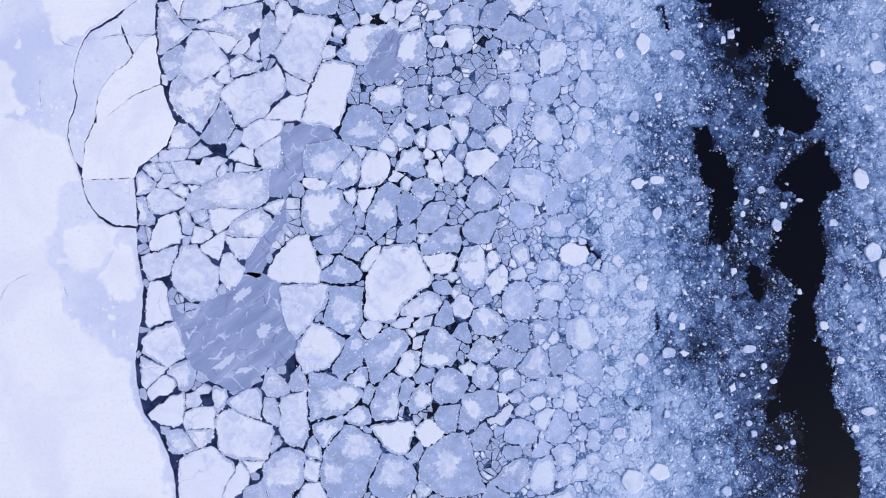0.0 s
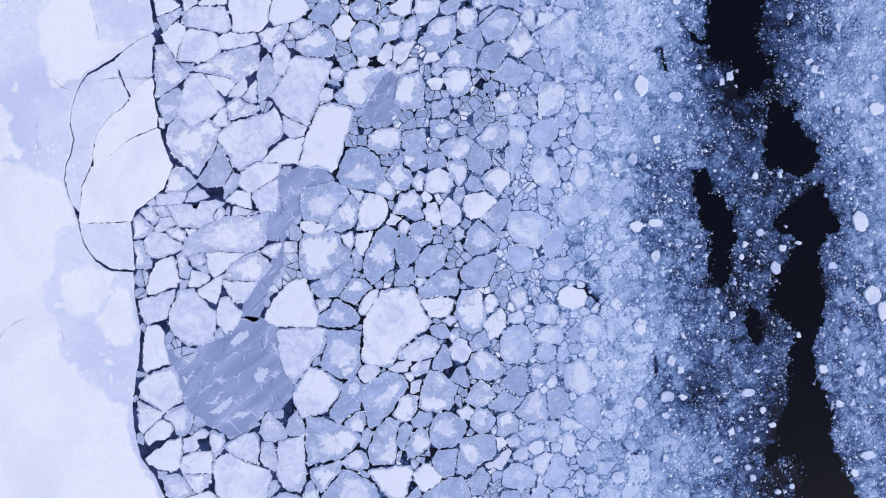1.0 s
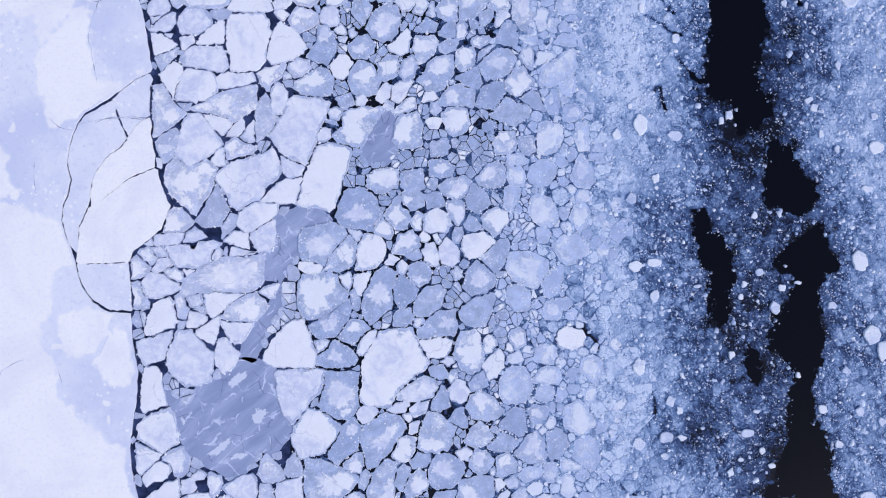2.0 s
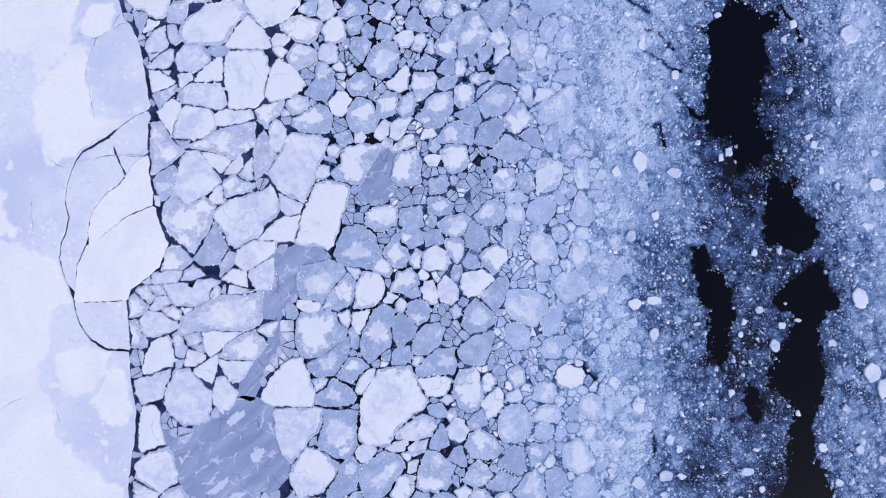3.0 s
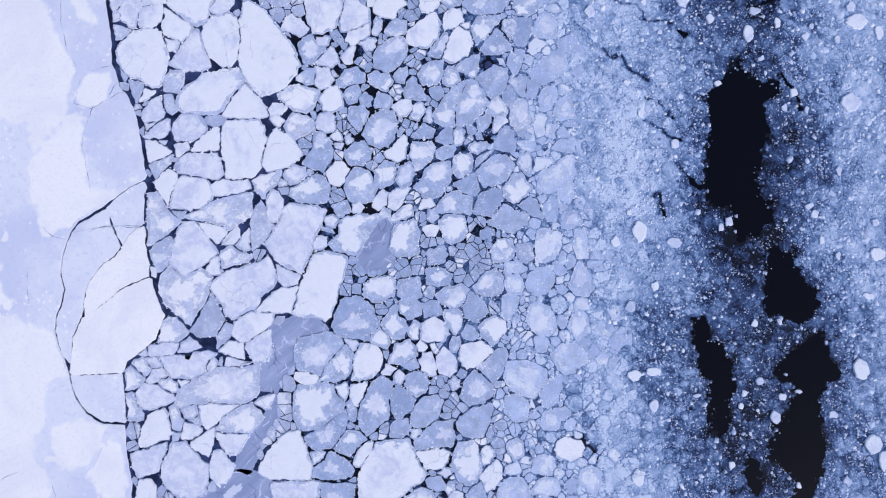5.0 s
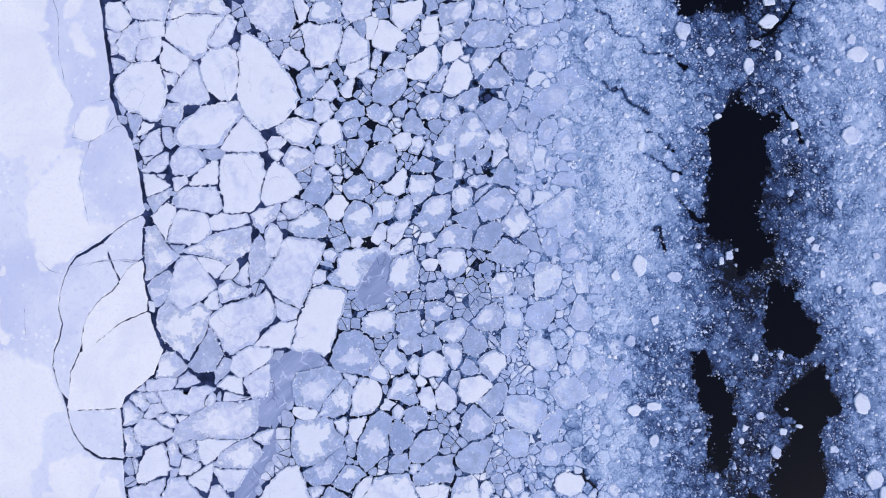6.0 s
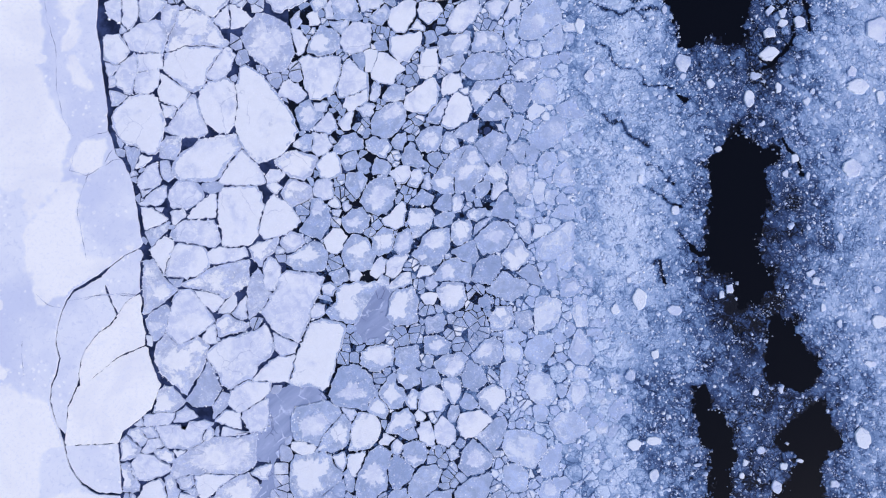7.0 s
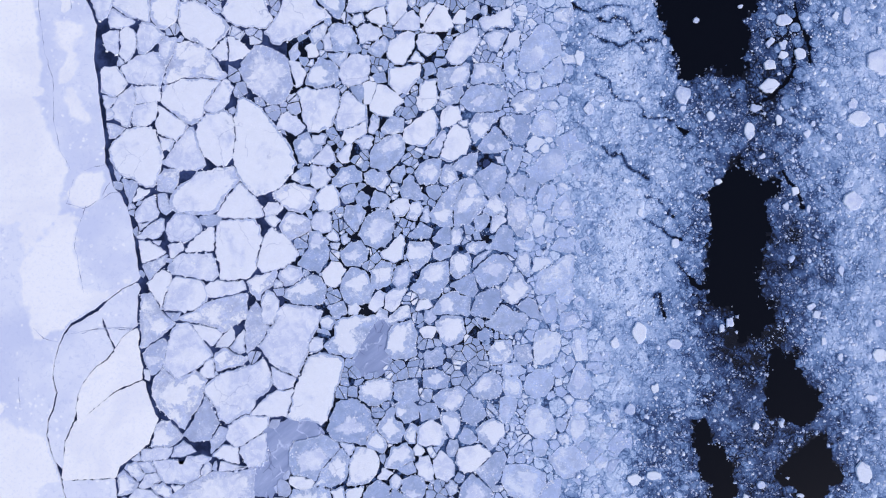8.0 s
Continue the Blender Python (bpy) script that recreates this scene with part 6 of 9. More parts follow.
floe("snowy", (-12.1, 92.6), (-10.9, 93.8), (-9.0, 94.4), (-8.5, 92.6), (-8.5, 91.5), (-9.4, 91.2), (-11.3, 91.7))
floe("snowy", (1.6, -9.9), (2.7, -8.5), (4.0, -8.8), (4.8, -10.4), (4.3, -11.4), (3.5, -12.0), (2.1, -11.5))
floe("bare", (-1.4, -13.4), (-0.9, -11.5), (0.5, -9.6), (1.4, -10.5), (1.4, -12.8), (-0.0, -13.9))
floe("patchy", (-27.0, -23.6), (-26.1, -21.8), (-25.2, -20.8), (-23.8, -24.1), (-24.2, -24.7), (-26.1, -24.8))
floe("snowy", (1.2, 74.0), (1.7, 75.9), (2.7, 76.6), (4.0, 76.2), (4.5, 74.5), (3.1, 73.4), (1.6, 73.4))
floe("patchy", (15.3, -13.5), (16.9, -12.6), (18.8, -13.0), (18.8, -14.4), (17.8, -15.4), (16.0, -15.4))
floe("drowned", (16.5, -11.4), (17.0, -9.6), (18.9, -9.1), (19.8, -10.0), (19.6, -11.8), (17.9, -12.2))
floe("patchy", (-24.0, -36.9), (-21.7, -37.4), (-21.7, -39.2), (-22.2, -40.6), (-23.5, -40.1), (-24.4, -39.2))
floe("patchy", (-23.5, -33.5), (-22.6, -32.6), (-21.4, -34.4), (-21.2, -36.7), (-23.0, -36.4), (-24.0, -35.8))
floe("bare", (-8.0, 2.5), (-7.0, 3.9), (-5.4, 4.1), (-4.6, 3.0), (-5.2, 2.0), (-6.5, 1.1), (-8.1, 1.3))
floe("patchy", (-38.4, 18.5), (-36.7, 21.0), (-35.5, 20.5), (-35.7, 19.0), (-36.9, 17.5), (-38.2, 16.5))
floe("drowned", (12.6, 68.0), (14.5, 69.3), (15.4, 68.8), (14.9, 66.5), (14.0, 65.2), (12.7, 66.5))
floe("patchy", (-40.2, -25.5), (-39.7, -24.2), (-38.0, -24.7), (-37.7, -26.0), (-38.3, -27.4), (-39.3, -28.4), (-39.9, -27.5))
floe("bare", (-1.6, 33.4), (1.0, 34.2), (1.7, 32.9), (0.5, 31.4), (-1.5, 31.0))
floe("snowy", (-2.8, 14.1), (-2.0, 15.3), (-1.0, 15.4), (-0.2, 13.6), (-0.5, 11.9), (-1.5, 11.9), (-2.7, 12.6))
floe("snowy", (-8.4, 43.1), (-6.4, 44.6), (-4.8, 44.6), (-6.1, 42.3), (-7.4, 41.1), (-8.3, 41.7))
floe("snowy", (-21.5, 66.9), (-20.1, 68.4), (-18.7, 69.3), (-18.0, 68.4), (-17.8, 67.0), (-18.7, 66.1), (-20.6, 66.5))
floe("snowy", (-39.1, 85.9), (-37.7, 87.8), (-36.6, 88.7), (-36.3, 86.4), (-36.4, 84.7), (-37.6, 84.7))
floe("snowy", (-51.2, 53.5), (-49.4, 55.4), (-47.3, 56.4), (-47.1, 55.0), (-47.8, 53.6), (-50.3, 53.3))
floe("bare", (-50.2, 48.5), (-48.3, 49.5), (-46.4, 50.4), (-47.0, 48.6), (-48.3, 47.3), (-49.2, 46.1))
floe("snowy", (-45.0, 16.0), (-44.4, 17.5), (-43.0, 18.8), (-40.5, 16.7), (-42.4, 16.2))
floe("drowned", (16.4, -31.1), (16.4, -29.3), (18.3, -28.3), (19.6, -28.3), (18.7, -30.1), (17.7, -31.9))
floe("patchy", (8.8, 58.2), (9.6, 59.9), (10.8, 60.8), (11.9, 59.5), (12.2, 58.2), (10.5, 57.5))
floe("patchy", (-1.3, 68.5), (-0.3, 70.4), (1.6, 71.8), (2.0, 71.4), (1.2, 69.0), (0.6, 67.8), (-0.8, 68.1))
floe("snowy", (-25.5, 84.5), (-23.8, 84.1), (-22.9, 82.4), (-23.3, 80.7), (-24.2, 80.0), (-24.8, 81.9))
floe("snowy", (-14.4, -13.8), (-13.4, -12.9), (-11.9, -12.8), (-11.2, -13.5), (-11.9, -15.2), (-13.4, -15.7), (-14.3, -14.8))
young_ice((-28.5, 20.2), (-26.5, 20.8), (-24.1, 21.6), (-21.1, 21.1), (-19.6, 19.6), (-22.5, 17.8), (-24.5, 16.5), (-25.0, 14.0), (-27.4, 11.0), (-28.6, 9.0), (-27.9, 5.0), (-29.8, 2.0), (-32.7, -4.4), (-34.2, -3.8), (-33.8, -1.0), (-31.3, 2.8), (-29.8, 4.5), (-28.6, 6.0), (-27.6, 9.5), (-30.6, 10.0), (-30.5, 14.0), (-28.7, 15.0))
young_ice((-47.6, -9.9), (-45.4, -11.8), (-43.9, -13.3), (-42.0, -9.9), (-39.6, -8.7), (-36.1, -7.1), (-34.2, -4.9), (-29.3, -5.6), (-28.4, -11.9), (-26.7, -15.3), (-25.4, -16.0), (-27.2, -18.3), (-29.1, -20.7), (-31.1, -19.7), (-32.5, -21.7), (-34.0, -23.6), (-36.4, -24.6), (-38.4, -23.1), (-40.3, -22.4), (-42.8, -20.7), (-44.3, -18.2), (-45.3, -15.8), (-45.9, -12.8))
young_ice((-13.1, 33.3), (-12.1, 35.8), (-10.2, 38.8), (-8.6, 39.0), (-8.1, 36.9), (-8.8, 33.8), (-8.1, 32.1), (-9.6, 30.2), (-12.6, 30.2), (-13.6, 31.8))
shard("patchy", (12.1, -1.0), (12.6, 0.3), (14.0, 0.8), (14.9, -0.1), (14.9, -1.9), (13.5, -2.6))
shard("patchy", (1.0, 64.0), (1.7, 65.4), (2.8, 66.0), (3.8, 64.9), (4.2, 63.7), (3.1, 62.9), (1.7, 62.9))
shard("patchy", (-46.2, 6.5), (-45.0, 7.0), (-44.7, 4.5), (-43.9, 4.0), (-44.3, 2.5), (-45.6, 2.6), (-46.1, 4.5))
shard("patchy", (-43.7, 3.9), (-41.7, 3.6), (-40.7, 2.9), (-41.2, 1.8), (-43.1, 1.2), (-44.0, 1.2))
shard("drowned", (14.0, -24.8), (15.9, -23.2), (17.7, -23.5), (17.7, -24.7), (16.3, -25.5), (14.9, -25.7))
shard("bare", (14.2, 34.5), (16.6, 34.8), (17.0, 32.5), (15.6, 31.6), (14.2, 33.0))
shard("bare", (14.8, 41.7), (16.2, 42.7), (17.3, 42.3), (18.5, 39.3), (16.7, 39.8))
shard("patchy", (5.1, -8.9), (6.5, -7.5), (7.6, -6.8), (8.3, -8.9), (6.9, -9.8), (5.3, -10.2))
shard("snowy", (-8.1, 38.9), (-6.6, 40.9), (-4.8, 41.4), (-4.4, 40.0), (-5.6, 39.0), (-7.4, 38.6))
shard("patchy", (-7.5, -23.7), (-6.5, -23.0), (-5.6, -23.7), (-6.0, -25.7), (-6.9, -27.0), (-7.8, -26.1))
shard("patchy", (-11.3, 86.5), (-10.3, 88.0), (-8.9, 88.9), (-8.2, 88.1), (-8.5, 86.6), (-9.7, 85.6), (-10.8, 86.0))
shard("bare", (11.7, 73.0), (12.2, 74.5), (13.6, 74.9), (14.4, 73.6), (14.0, 72.1), (12.7, 71.6))
shard("patchy", (-8.9, 72.5), (-7.7, 74.4), (-5.8, 74.3), (-6.0, 72.6), (-7.3, 71.7))
shard("drowned", (19.8, -39.9), (21.2, -38.6), (22.4, -38.2), (22.9, -40.0), (22.1, -40.8), (20.7, -41.3))
shard("patchy", (-54.1, 63.5), (-51.6, 63.3), (-52.0, 60.9), (-52.7, 59.6), (-53.6, 61.4))
shard("snowy", (-24.5, 12.0), (-23.5, 12.4), (-21.0, 11.9), (-20.7, 11.4), (-21.0, 10.5), (-23.5, 10.5), (-24.5, 11.3))
shard("snowy", (-7.7, 59.0), (-6.3, 60.1), (-4.9, 60.1), (-4.7, 59.0), (-5.4, 57.5), (-6.8, 57.5))
shard("bare", (14.5, 49.1), (15.0, 50.5), (16.3, 50.9), (16.6, 48.6), (16.3, 46.9), (15.4, 47.3))
shard("bare", (-4.9, -22.2), (-3.9, -20.9), (-2.1, -21.1), (-1.8, -22.2), (-2.5, -23.1), (-4.4, -23.3))
shard("bare", (11.7, 61.5), (12.8, 62.5), (13.7, 61.9), (13.9, 60.0), (13.0, 58.9), (11.9, 59.7))
shard("drowned", (20.5, 51.6), (21.5, 52.6), (24.3, 53.4), (24.3, 51.2), (21.9, 51.3))
shard("bare", (-37.9, 34.4), (-36.9, 36.0), (-34.9, 37.7), (-34.6, 35.7), (-35.5, 34.7))
shard("patchy", (4.1, 19.1), (5.1, 20.5), (6.5, 20.0), (7.1, 18.7), (6.0, 17.7), (4.6, 18.0))
shard("snowy", (-31.8, 7.2), (-30.2, 8.1), (-28.1, 8.6), (-28.7, 6.1), (-29.9, 6.1))
shard("drowned", (23.9, -29.2), (24.9, -27.9), (26.7, -28.1), (27.0, -29.2), (25.7, -30.3), (24.4, -30.3))
shard("patchy", (-57.1, 72.5), (-57.2, 73.4), (-55.6, 73.0), (-53.8, 72.5), (-55.5, 70.9), (-56.7, 70.6))
shard("patchy", (-44.2, 6.0), (-43.2, 6.8), (-41.7, 6.9), (-41.2, 5.5), (-42.2, 4.4), (-43.7, 4.6))
shard("patchy", (-10.8, 43.0), (-9.6, 44.1), (-8.6, 43.5), (-8.8, 41.7), (-10.1, 41.0), (-11.1, 41.5))
shard("bare", (-35.3, 34.4), (-32.9, 37.2), (-32.7, 33.7), (-34.0, 33.5))
shard("snowy", (-40.3, 30.1), (-39.6, 31.9), (-38.4, 32.6), (-38.0, 32.3), (-38.1, 29.6), (-39.6, 29.4))
shard("snowy", (7.4, -1.6), (8.5, -0.7), (9.5, -1.0), (9.9, -2.0), (8.9, -3.4), (8.0, -3.8), (7.4, -2.9))
shard("drowned", (18.7, 79.5), (21.5, 80.2), (21.9, 79.1), (21.0, 78.2), (18.7, 77.9))
shard("drowned", (15.4, -36.4), (16.4, -34.7), (17.3, -33.7), (18.7, -34.6), (18.2, -35.9), (16.8, -36.4))
shard("patchy", (-24.5, 63.9), (-22.6, 65.3), (-21.6, 65.4), (-21.6, 63.1), (-23.1, 62.8))
shard("snowy", (-2.6, 91.7), (-2.3, 94.1), (-0.9, 95.1), (0.2, 95.1), (-0.5, 93.7), (-1.9, 91.6))
shard("drowned", (17.0, 47.6), (17.5, 49.9), (19.4, 49.9), (20.7, 49.1), (18.4, 47.9))
shard("patchy", (13.1, 63.6), (14.8, 64.4), (15.7, 64.1), (15.4, 62.5), (15.1, 61.1), (13.8, 62.1))
shard("drowned", (21.4, -25.8), (22.3, -25.0), (23.2, -25.5), (23.2, -27.6), (22.3, -28.5), (21.4, -27.6))
shard("patchy", (1.6, -15.4), (3.0, -13.6), (3.6, -13.4), (4.1, -14.9), (4.3, -16.4), (3.0, -16.1))
shard("snowy", (-52.5, 14.7), (-51.0, 14.9), (-49.8, 12.9), (-50.4, 12.1), (-51.7, 12.9), (-53.0, 13.9))
shard("patchy", (-12.2, 80.4), (-10.4, 80.4), (-10.4, 79.5), (-11.3, 77.1), (-12.2, 77.1))
shard("drowned", (18.2, -24.8), (18.2, -23.0), (19.8, -22.8), (20.2, -23.8), (20.0, -25.7), (18.9, -25.7))
shard("patchy", (-48.0, 10.9), (-46.3, 11.4), (-45.3, 10.4), (-44.7, 9.0), (-45.7, 9.0), (-47.4, 9.7))
shard("snowy", (-5.0, 20.1), (-4.0, 21.1), (-3.2, 20.6), (-3.3, 18.1), (-4.3, 17.9), (-5.3, 19.1))
shard("snowy", (-50.2, 10.9), (-49.2, 12.6), (-47.5, 13.1), (-46.7, 11.9), (-48.2, 11.1), (-49.7, 10.6))
shard("bare", (8.0, -30.1), (9.9, -28.8), (11.8, -27.8), (11.4, -29.2), (10.6, -30.7))
shard("patchy", (-10.4, 61.3), (-8.4, 60.8), (-8.0, 60.0), (-8.9, 58.7), (-10.7, 59.2))
shard("drowned", (25.3, -34.6), (25.5, -32.3), (26.2, -32.0), (27.3, -32.8), (27.1, -34.7), (26.2, -35.0))
shard("snowy", (-29.8, 58.3), (-28.9, 59.3), (-27.5, 59.5), (-26.6, 58.8), (-27.6, 57.6), (-29.3, 57.2))
shard("bare", (-16.3, 61.0), (-15.6, 62.4), (-14.2, 62.8), (-13.8, 61.5), (-14.6, 60.1), (-15.6, 59.9))
shard("patchy", (-7.7, 64.5), (-6.7, 65.9), (-5.4, 65.9), (-5.3, 64.5), (-5.9, 63.2), (-7.2, 63.6))
shard("patchy", (9.6, 55.1), (10.6, 57.4), (11.9, 57.8), (12.2, 56.6), (11.0, 55.2), (10.0, 54.5))
shard("bare", (10.4, -35.5), (11.8, -34.5), (13.2, -34.6), (13.6, -35.9), (11.3, -36.8))
shard("snowy", (-4.9, -13.4), (-3.9, -12.0), (-2.1, -12.0), (-2.5, -13.9), (-4.4, -14.3))
shard("bare", (11.5, -25.7), (12.9, -24.5), (14.1, -25.7), (13.7, -27.1), (12.0, -26.8))
shard("bare", (13.2, 89.6), (14.9, 90.0), (14.5, 88.2), (13.1, 86.9), (12.3, 86.9))
shard("patchy", (-14.2, -25.6), (-13.7, -24.3), (-12.9, -23.8), (-12.0, -24.7), (-12.4, -26.0), (-13.3, -27.0))
shard("patchy", (-4.7, 57.0), (-4.2, 58.9), (-2.9, 59.4), (-2.2, 58.5), (-3.3, 56.6))
shard("snowy", (-47.9, 60.8), (-46.9, 60.8), (-46.0, 58.9), (-46.5, 57.8), (-47.4, 58.1), (-48.0, 59.4))
shard("bare", (-15.7, 7.0), (-15.0, 7.8), (-14.0, 6.1), (-14.0, 5.0), (-14.5, 4.2), (-15.5, 4.5))
shard("patchy", (5.6, 51.6), (6.6, 52.5), (8.9, 53.0), (8.9, 52.1), (7.0, 50.7), (5.9, 51.0))
shard("snowy", (-4.8, -41.7), (-3.9, -40.5), (-2.1, -41.9), (-3.0, -42.9), (-4.3, -43.1))
shard("bare", (-40.6, 56.9), (-38.7, 57.4), (-37.3, 56.9), (-37.5, 56.0), (-39.2, 55.4), (-40.3, 56.0))
shard("patchy", (-0.3, 51.1), (1.1, 51.7), (2.7, 51.5), (2.5, 50.2), (1.1, 49.7), (0.0, 50.1))
shard("patchy", (7.1, 56.6), (8.5, 57.5), (9.5, 57.4), (9.4, 56.1), (8.0, 55.0), (7.3, 55.2))
shard("bare", (0.2, 53.2), (1.6, 55.0), (2.5, 55.2), (2.7, 52.7), (1.6, 52.5))
shard("patchy", (-17.9, 9.8), (-16.0, 10.5), (-15.3, 9.0), (-16.0, 7.5), (-17.3, 8.8))
shard("bare", (-14.7, 79.9), (-12.8, 80.4), (-12.4, 79.0), (-12.9, 77.1), (-13.7, 78.0))
shard("snowy", (2.4, 16.6), (2.8, 18.5), (3.9, 18.7), (4.2, 17.1), (3.5, 15.7), (2.6, 15.7))
shard("patchy", (12.4, -28.2), (13.8, -26.9), (14.7, -27.1), (14.7, -28.7), (13.8, -29.4), (12.6, -29.1))
shard("drowned", (17.6, 55.6), (18.1, 57.4), (19.0, 57.2), (19.0, 54.2), (18.0, 53.8))
shard("drowned", (21.2, -23.8), (21.4, -22.0), (22.8, -22.5), (24.8, -23.4), (23.8, -23.9))
shard("bare", (16.1, 63.5), (17.5, 64.3), (18.3, 63.0), (17.0, 61.2), (16.3, 62.0))
shard("bare", (-6.3, 13.8), (-3.7, 14.9), (-3.0, 13.1), (-4.5, 12.7))
shard("drowned", (16.6, 70.5), (17.6, 71.4), (19.3, 70.6), (18.0, 69.2), (16.9, 68.7))
shard("snowy", (-21.9, 34.8), (-20.9, 36.1), (-19.7, 35.8), (-19.5, 34.6), (-20.6, 33.7), (-21.7, 33.9))
shard("bare", (-30.3, -34.8), (-29.4, -32.5), (-28.5, -32.5), (-28.0, -33.6), (-29.0, -34.7), (-30.0, -35.6))
shard("patchy", (-6.3, -35.9), (-5.0, -35.0), (-4.0, -34.2), (-3.8, -35.4), (-4.5, -36.8), (-5.4, -37.2))
shard("drowned", (17.2, 18.2), (18.6, 18.5), (19.4, 17.6), (18.1, 15.9), (17.3, 16.3))
shard("snowy", (-36.6, 13.5), (-36.4, 15.0), (-33.6, 14.3), (-31.4, 14.2), (-33.4, 13.7))
shard("bare", (-15.8, 87.9), (-14.4, 88.3), (-13.8, 87.5), (-13.1, 86.7), (-14.3, 86.1), (-15.5, 86.5))
shard("patchy", (-18.2, 41.4), (-16.2, 42.3), (-15.7, 40.4), (-17.2, 39.7))
shard("bare", (-7.5, -12.5), (-5.6, -11.5), (-6.3, -13.4), (-7.9, -14.0), (-9.3, -13.4))
shard("snowy", (-21.7, 89.0), (-20.8, 90.4), (-19.7, 90.6), (-19.7, 89.0), (-21.2, 87.6))
shard("snowy", (-44.6, -27.7), (-44.6, -25.6), (-43.2, -25.2), (-42.5, -26.7), (-43.2, -27.5))
shard("snowy", (-21.7, -1.6), (-20.6, -0.8), (-19.3, -1.3), (-19.9, -2.5), (-21.4, -3.5))
shard("snowy", (-48.1, 71.2), (-45.4, 70.4), (-46.2, 68.9), (-47.3, 68.9))
shard("bare", (-13.7, 70.4), (-12.3, 71.2), (-11.2, 70.9), (-11.4, 69.2), (-12.7, 69.1))
shard("patchy", (-34.7, -36.7), (-31.1, -36.9), (-32.3, -38.1), (-33.3, -38.6))
shard("patchy", (-50.8, 14.9), (-48.4, 15.1), (-47.6, 13.4), (-49.2, 13.3))
shard("snowy", (-18.2, 85.5), (-15.6, 86.1), (-15.7, 85.0), (-16.6, 83.8), (-17.7, 84.5))
shard("drowned", (15.4, -27.2), (16.3, -26.1), (17.7, -26.4), (17.7, -27.8), (16.3, -28.3))
shard("snowy", (2.8, 54.6), (3.6, 55.2), (4.5, 54.6), (4.2, 52.7), (3.2, 52.2))
shard("snowy", (-7.7, 11.5), (-6.7, 12.6), (-5.7, 11.9), (-5.7, 11.0), (-6.5, 10.0), (-7.5, 10.5))
shard("patchy", (5.7, 94.3), (7.4, 95.2), (7.4, 93.4), (6.6, 92.3), (5.9, 92.7))
shard("patchy", (3.0, -20.8), (4.4, -20.2), (5.4, -20.8), (4.8, -22.2), (3.5, -22.2))
shard("bare", (-21.4, 71.3), (-19.3, 71.2), (-19.4, 70.0), (-20.7, 69.4), (-21.6, 70.4))
shard("snowy", (-9.7, 12.2), (-9.0, 13.6), (-8.3, 13.8), (-7.0, 12.9), (-8.3, 11.8), (-9.3, 11.8))
shard("patchy", (-1.7, -6.4), (0.5, -6.1), (1.1, -7.4), (-0.0, -7.8), (-1.4, -7.3))
shard("snowy", (-4.8, 84.6), (-3.3, 86.5), (-2.0, 85.1), (-2.2, 84.5))
shard("drowned", (14.6, 52.6), (16.4, 52.9), (17.3, 52.4), (16.8, 51.3), (15.1, 51.5))
shard("bare", (6.6, 48.2), (7.1, 50.0), (9.8, 51.3), (8.5, 49.6), (7.2, 48.3))
shard("snowy", (-39.8, 14.0), (-38.9, 15.2), (-38.2, 14.5), (-38.2, 13.5), (-38.9, 12.7), (-40.0, 12.7))
shard("snowy", (-14.6, 91.6), (-14.3, 92.7), (-12.9, 93.3), (-12.5, 92.1), (-13.7, 90.9))
shard("drowned", (19.5, 56.1), (21.2, 55.6), (20.4, 53.8), (19.2, 54.0))
shard("patchy", (-16.6, 67.9), (-15.6, 69.3), (-14.7, 69.7), (-15.3, 67.0), (-16.1, 67.0))
shard("drowned", (25.5, -10.4), (26.4, -9.6), (27.3, -10.1), (26.8, -11.8), (25.7, -11.8))
shard("snowy", (-19.7, 39.4), (-18.2, 39.6), (-17.4, 38.9), (-18.2, 37.8), (-19.5, 38.1))
shard("snowy", (-52.3, 59.8), (-51.2, 62.2), (-49.7, 61.5), (-50.5, 60.5))
shard("drowned", (22.5, -7.4), (23.5, -6.1), (24.4, -6.6), (24.3, -7.8), (23.2, -8.5))
shard("snowy", (-43.1, -25.1), (-41.7, -23.7), (-40.3, -24.2), (-40.8, -25.0), (-42.7, -25.4))
shard("patchy", (-4.7, 2.5), (-3.0, 2.7), (-2.5, 2.0), (-3.7, 0.8), (-4.4, 1.2))
shard("snowy", (-16.0, 18.1), (-14.0, 17.9), (-13.7, 17.2), (-14.7, 15.8))
shard("snowy", (-57.8, 78.4), (-56.2, 77.7), (-55.5, 77.7), (-57.1, 76.2), (-57.7, 76.8))
shard("bare", (-46.4, 40.5), (-43.9, 40.5), (-44.2, 39.2), (-45.2, 39.0))
shard("bare", (7.7, 36.9), (8.8, 37.5), (9.7, 36.6), (9.1, 35.6), (8.2, 35.6))
shard("patchy", (-17.4, -13.2), (-15.4, -13.0), (-15.4, -13.8), (-16.9, -14.7), (-17.5, -13.8))
shard("snowy", (-11.5, 72.1), (-10.8, 74.8), (-10.1, 74.4), (-10.1, 73.0), (-10.8, 71.9))
shard("patchy", (-29.3, 56.9), (-27.9, 57.4), (-26.9, 56.5), (-27.9, 55.6), (-28.8, 56.0))
shard("patchy", (-45.8, 52.1), (-44.0, 52.5), (-43.9, 51.6), (-45.3, 50.3))
shard("bare", (0.1, -5.1), (1.1, -4.1), (2.2, -4.3), (2.5, -5.1), (1.5, -5.8))
shard("snowy", (-19.4, 88.5), (-18.6, 89.7), (-18.0, 86.7), (-19.0, 86.8))
shard("snowy", (-10.3, 39.9), (-9.4, 41.3), (-8.4, 40.5), (-8.4, 39.4), (-9.6, 39.4))
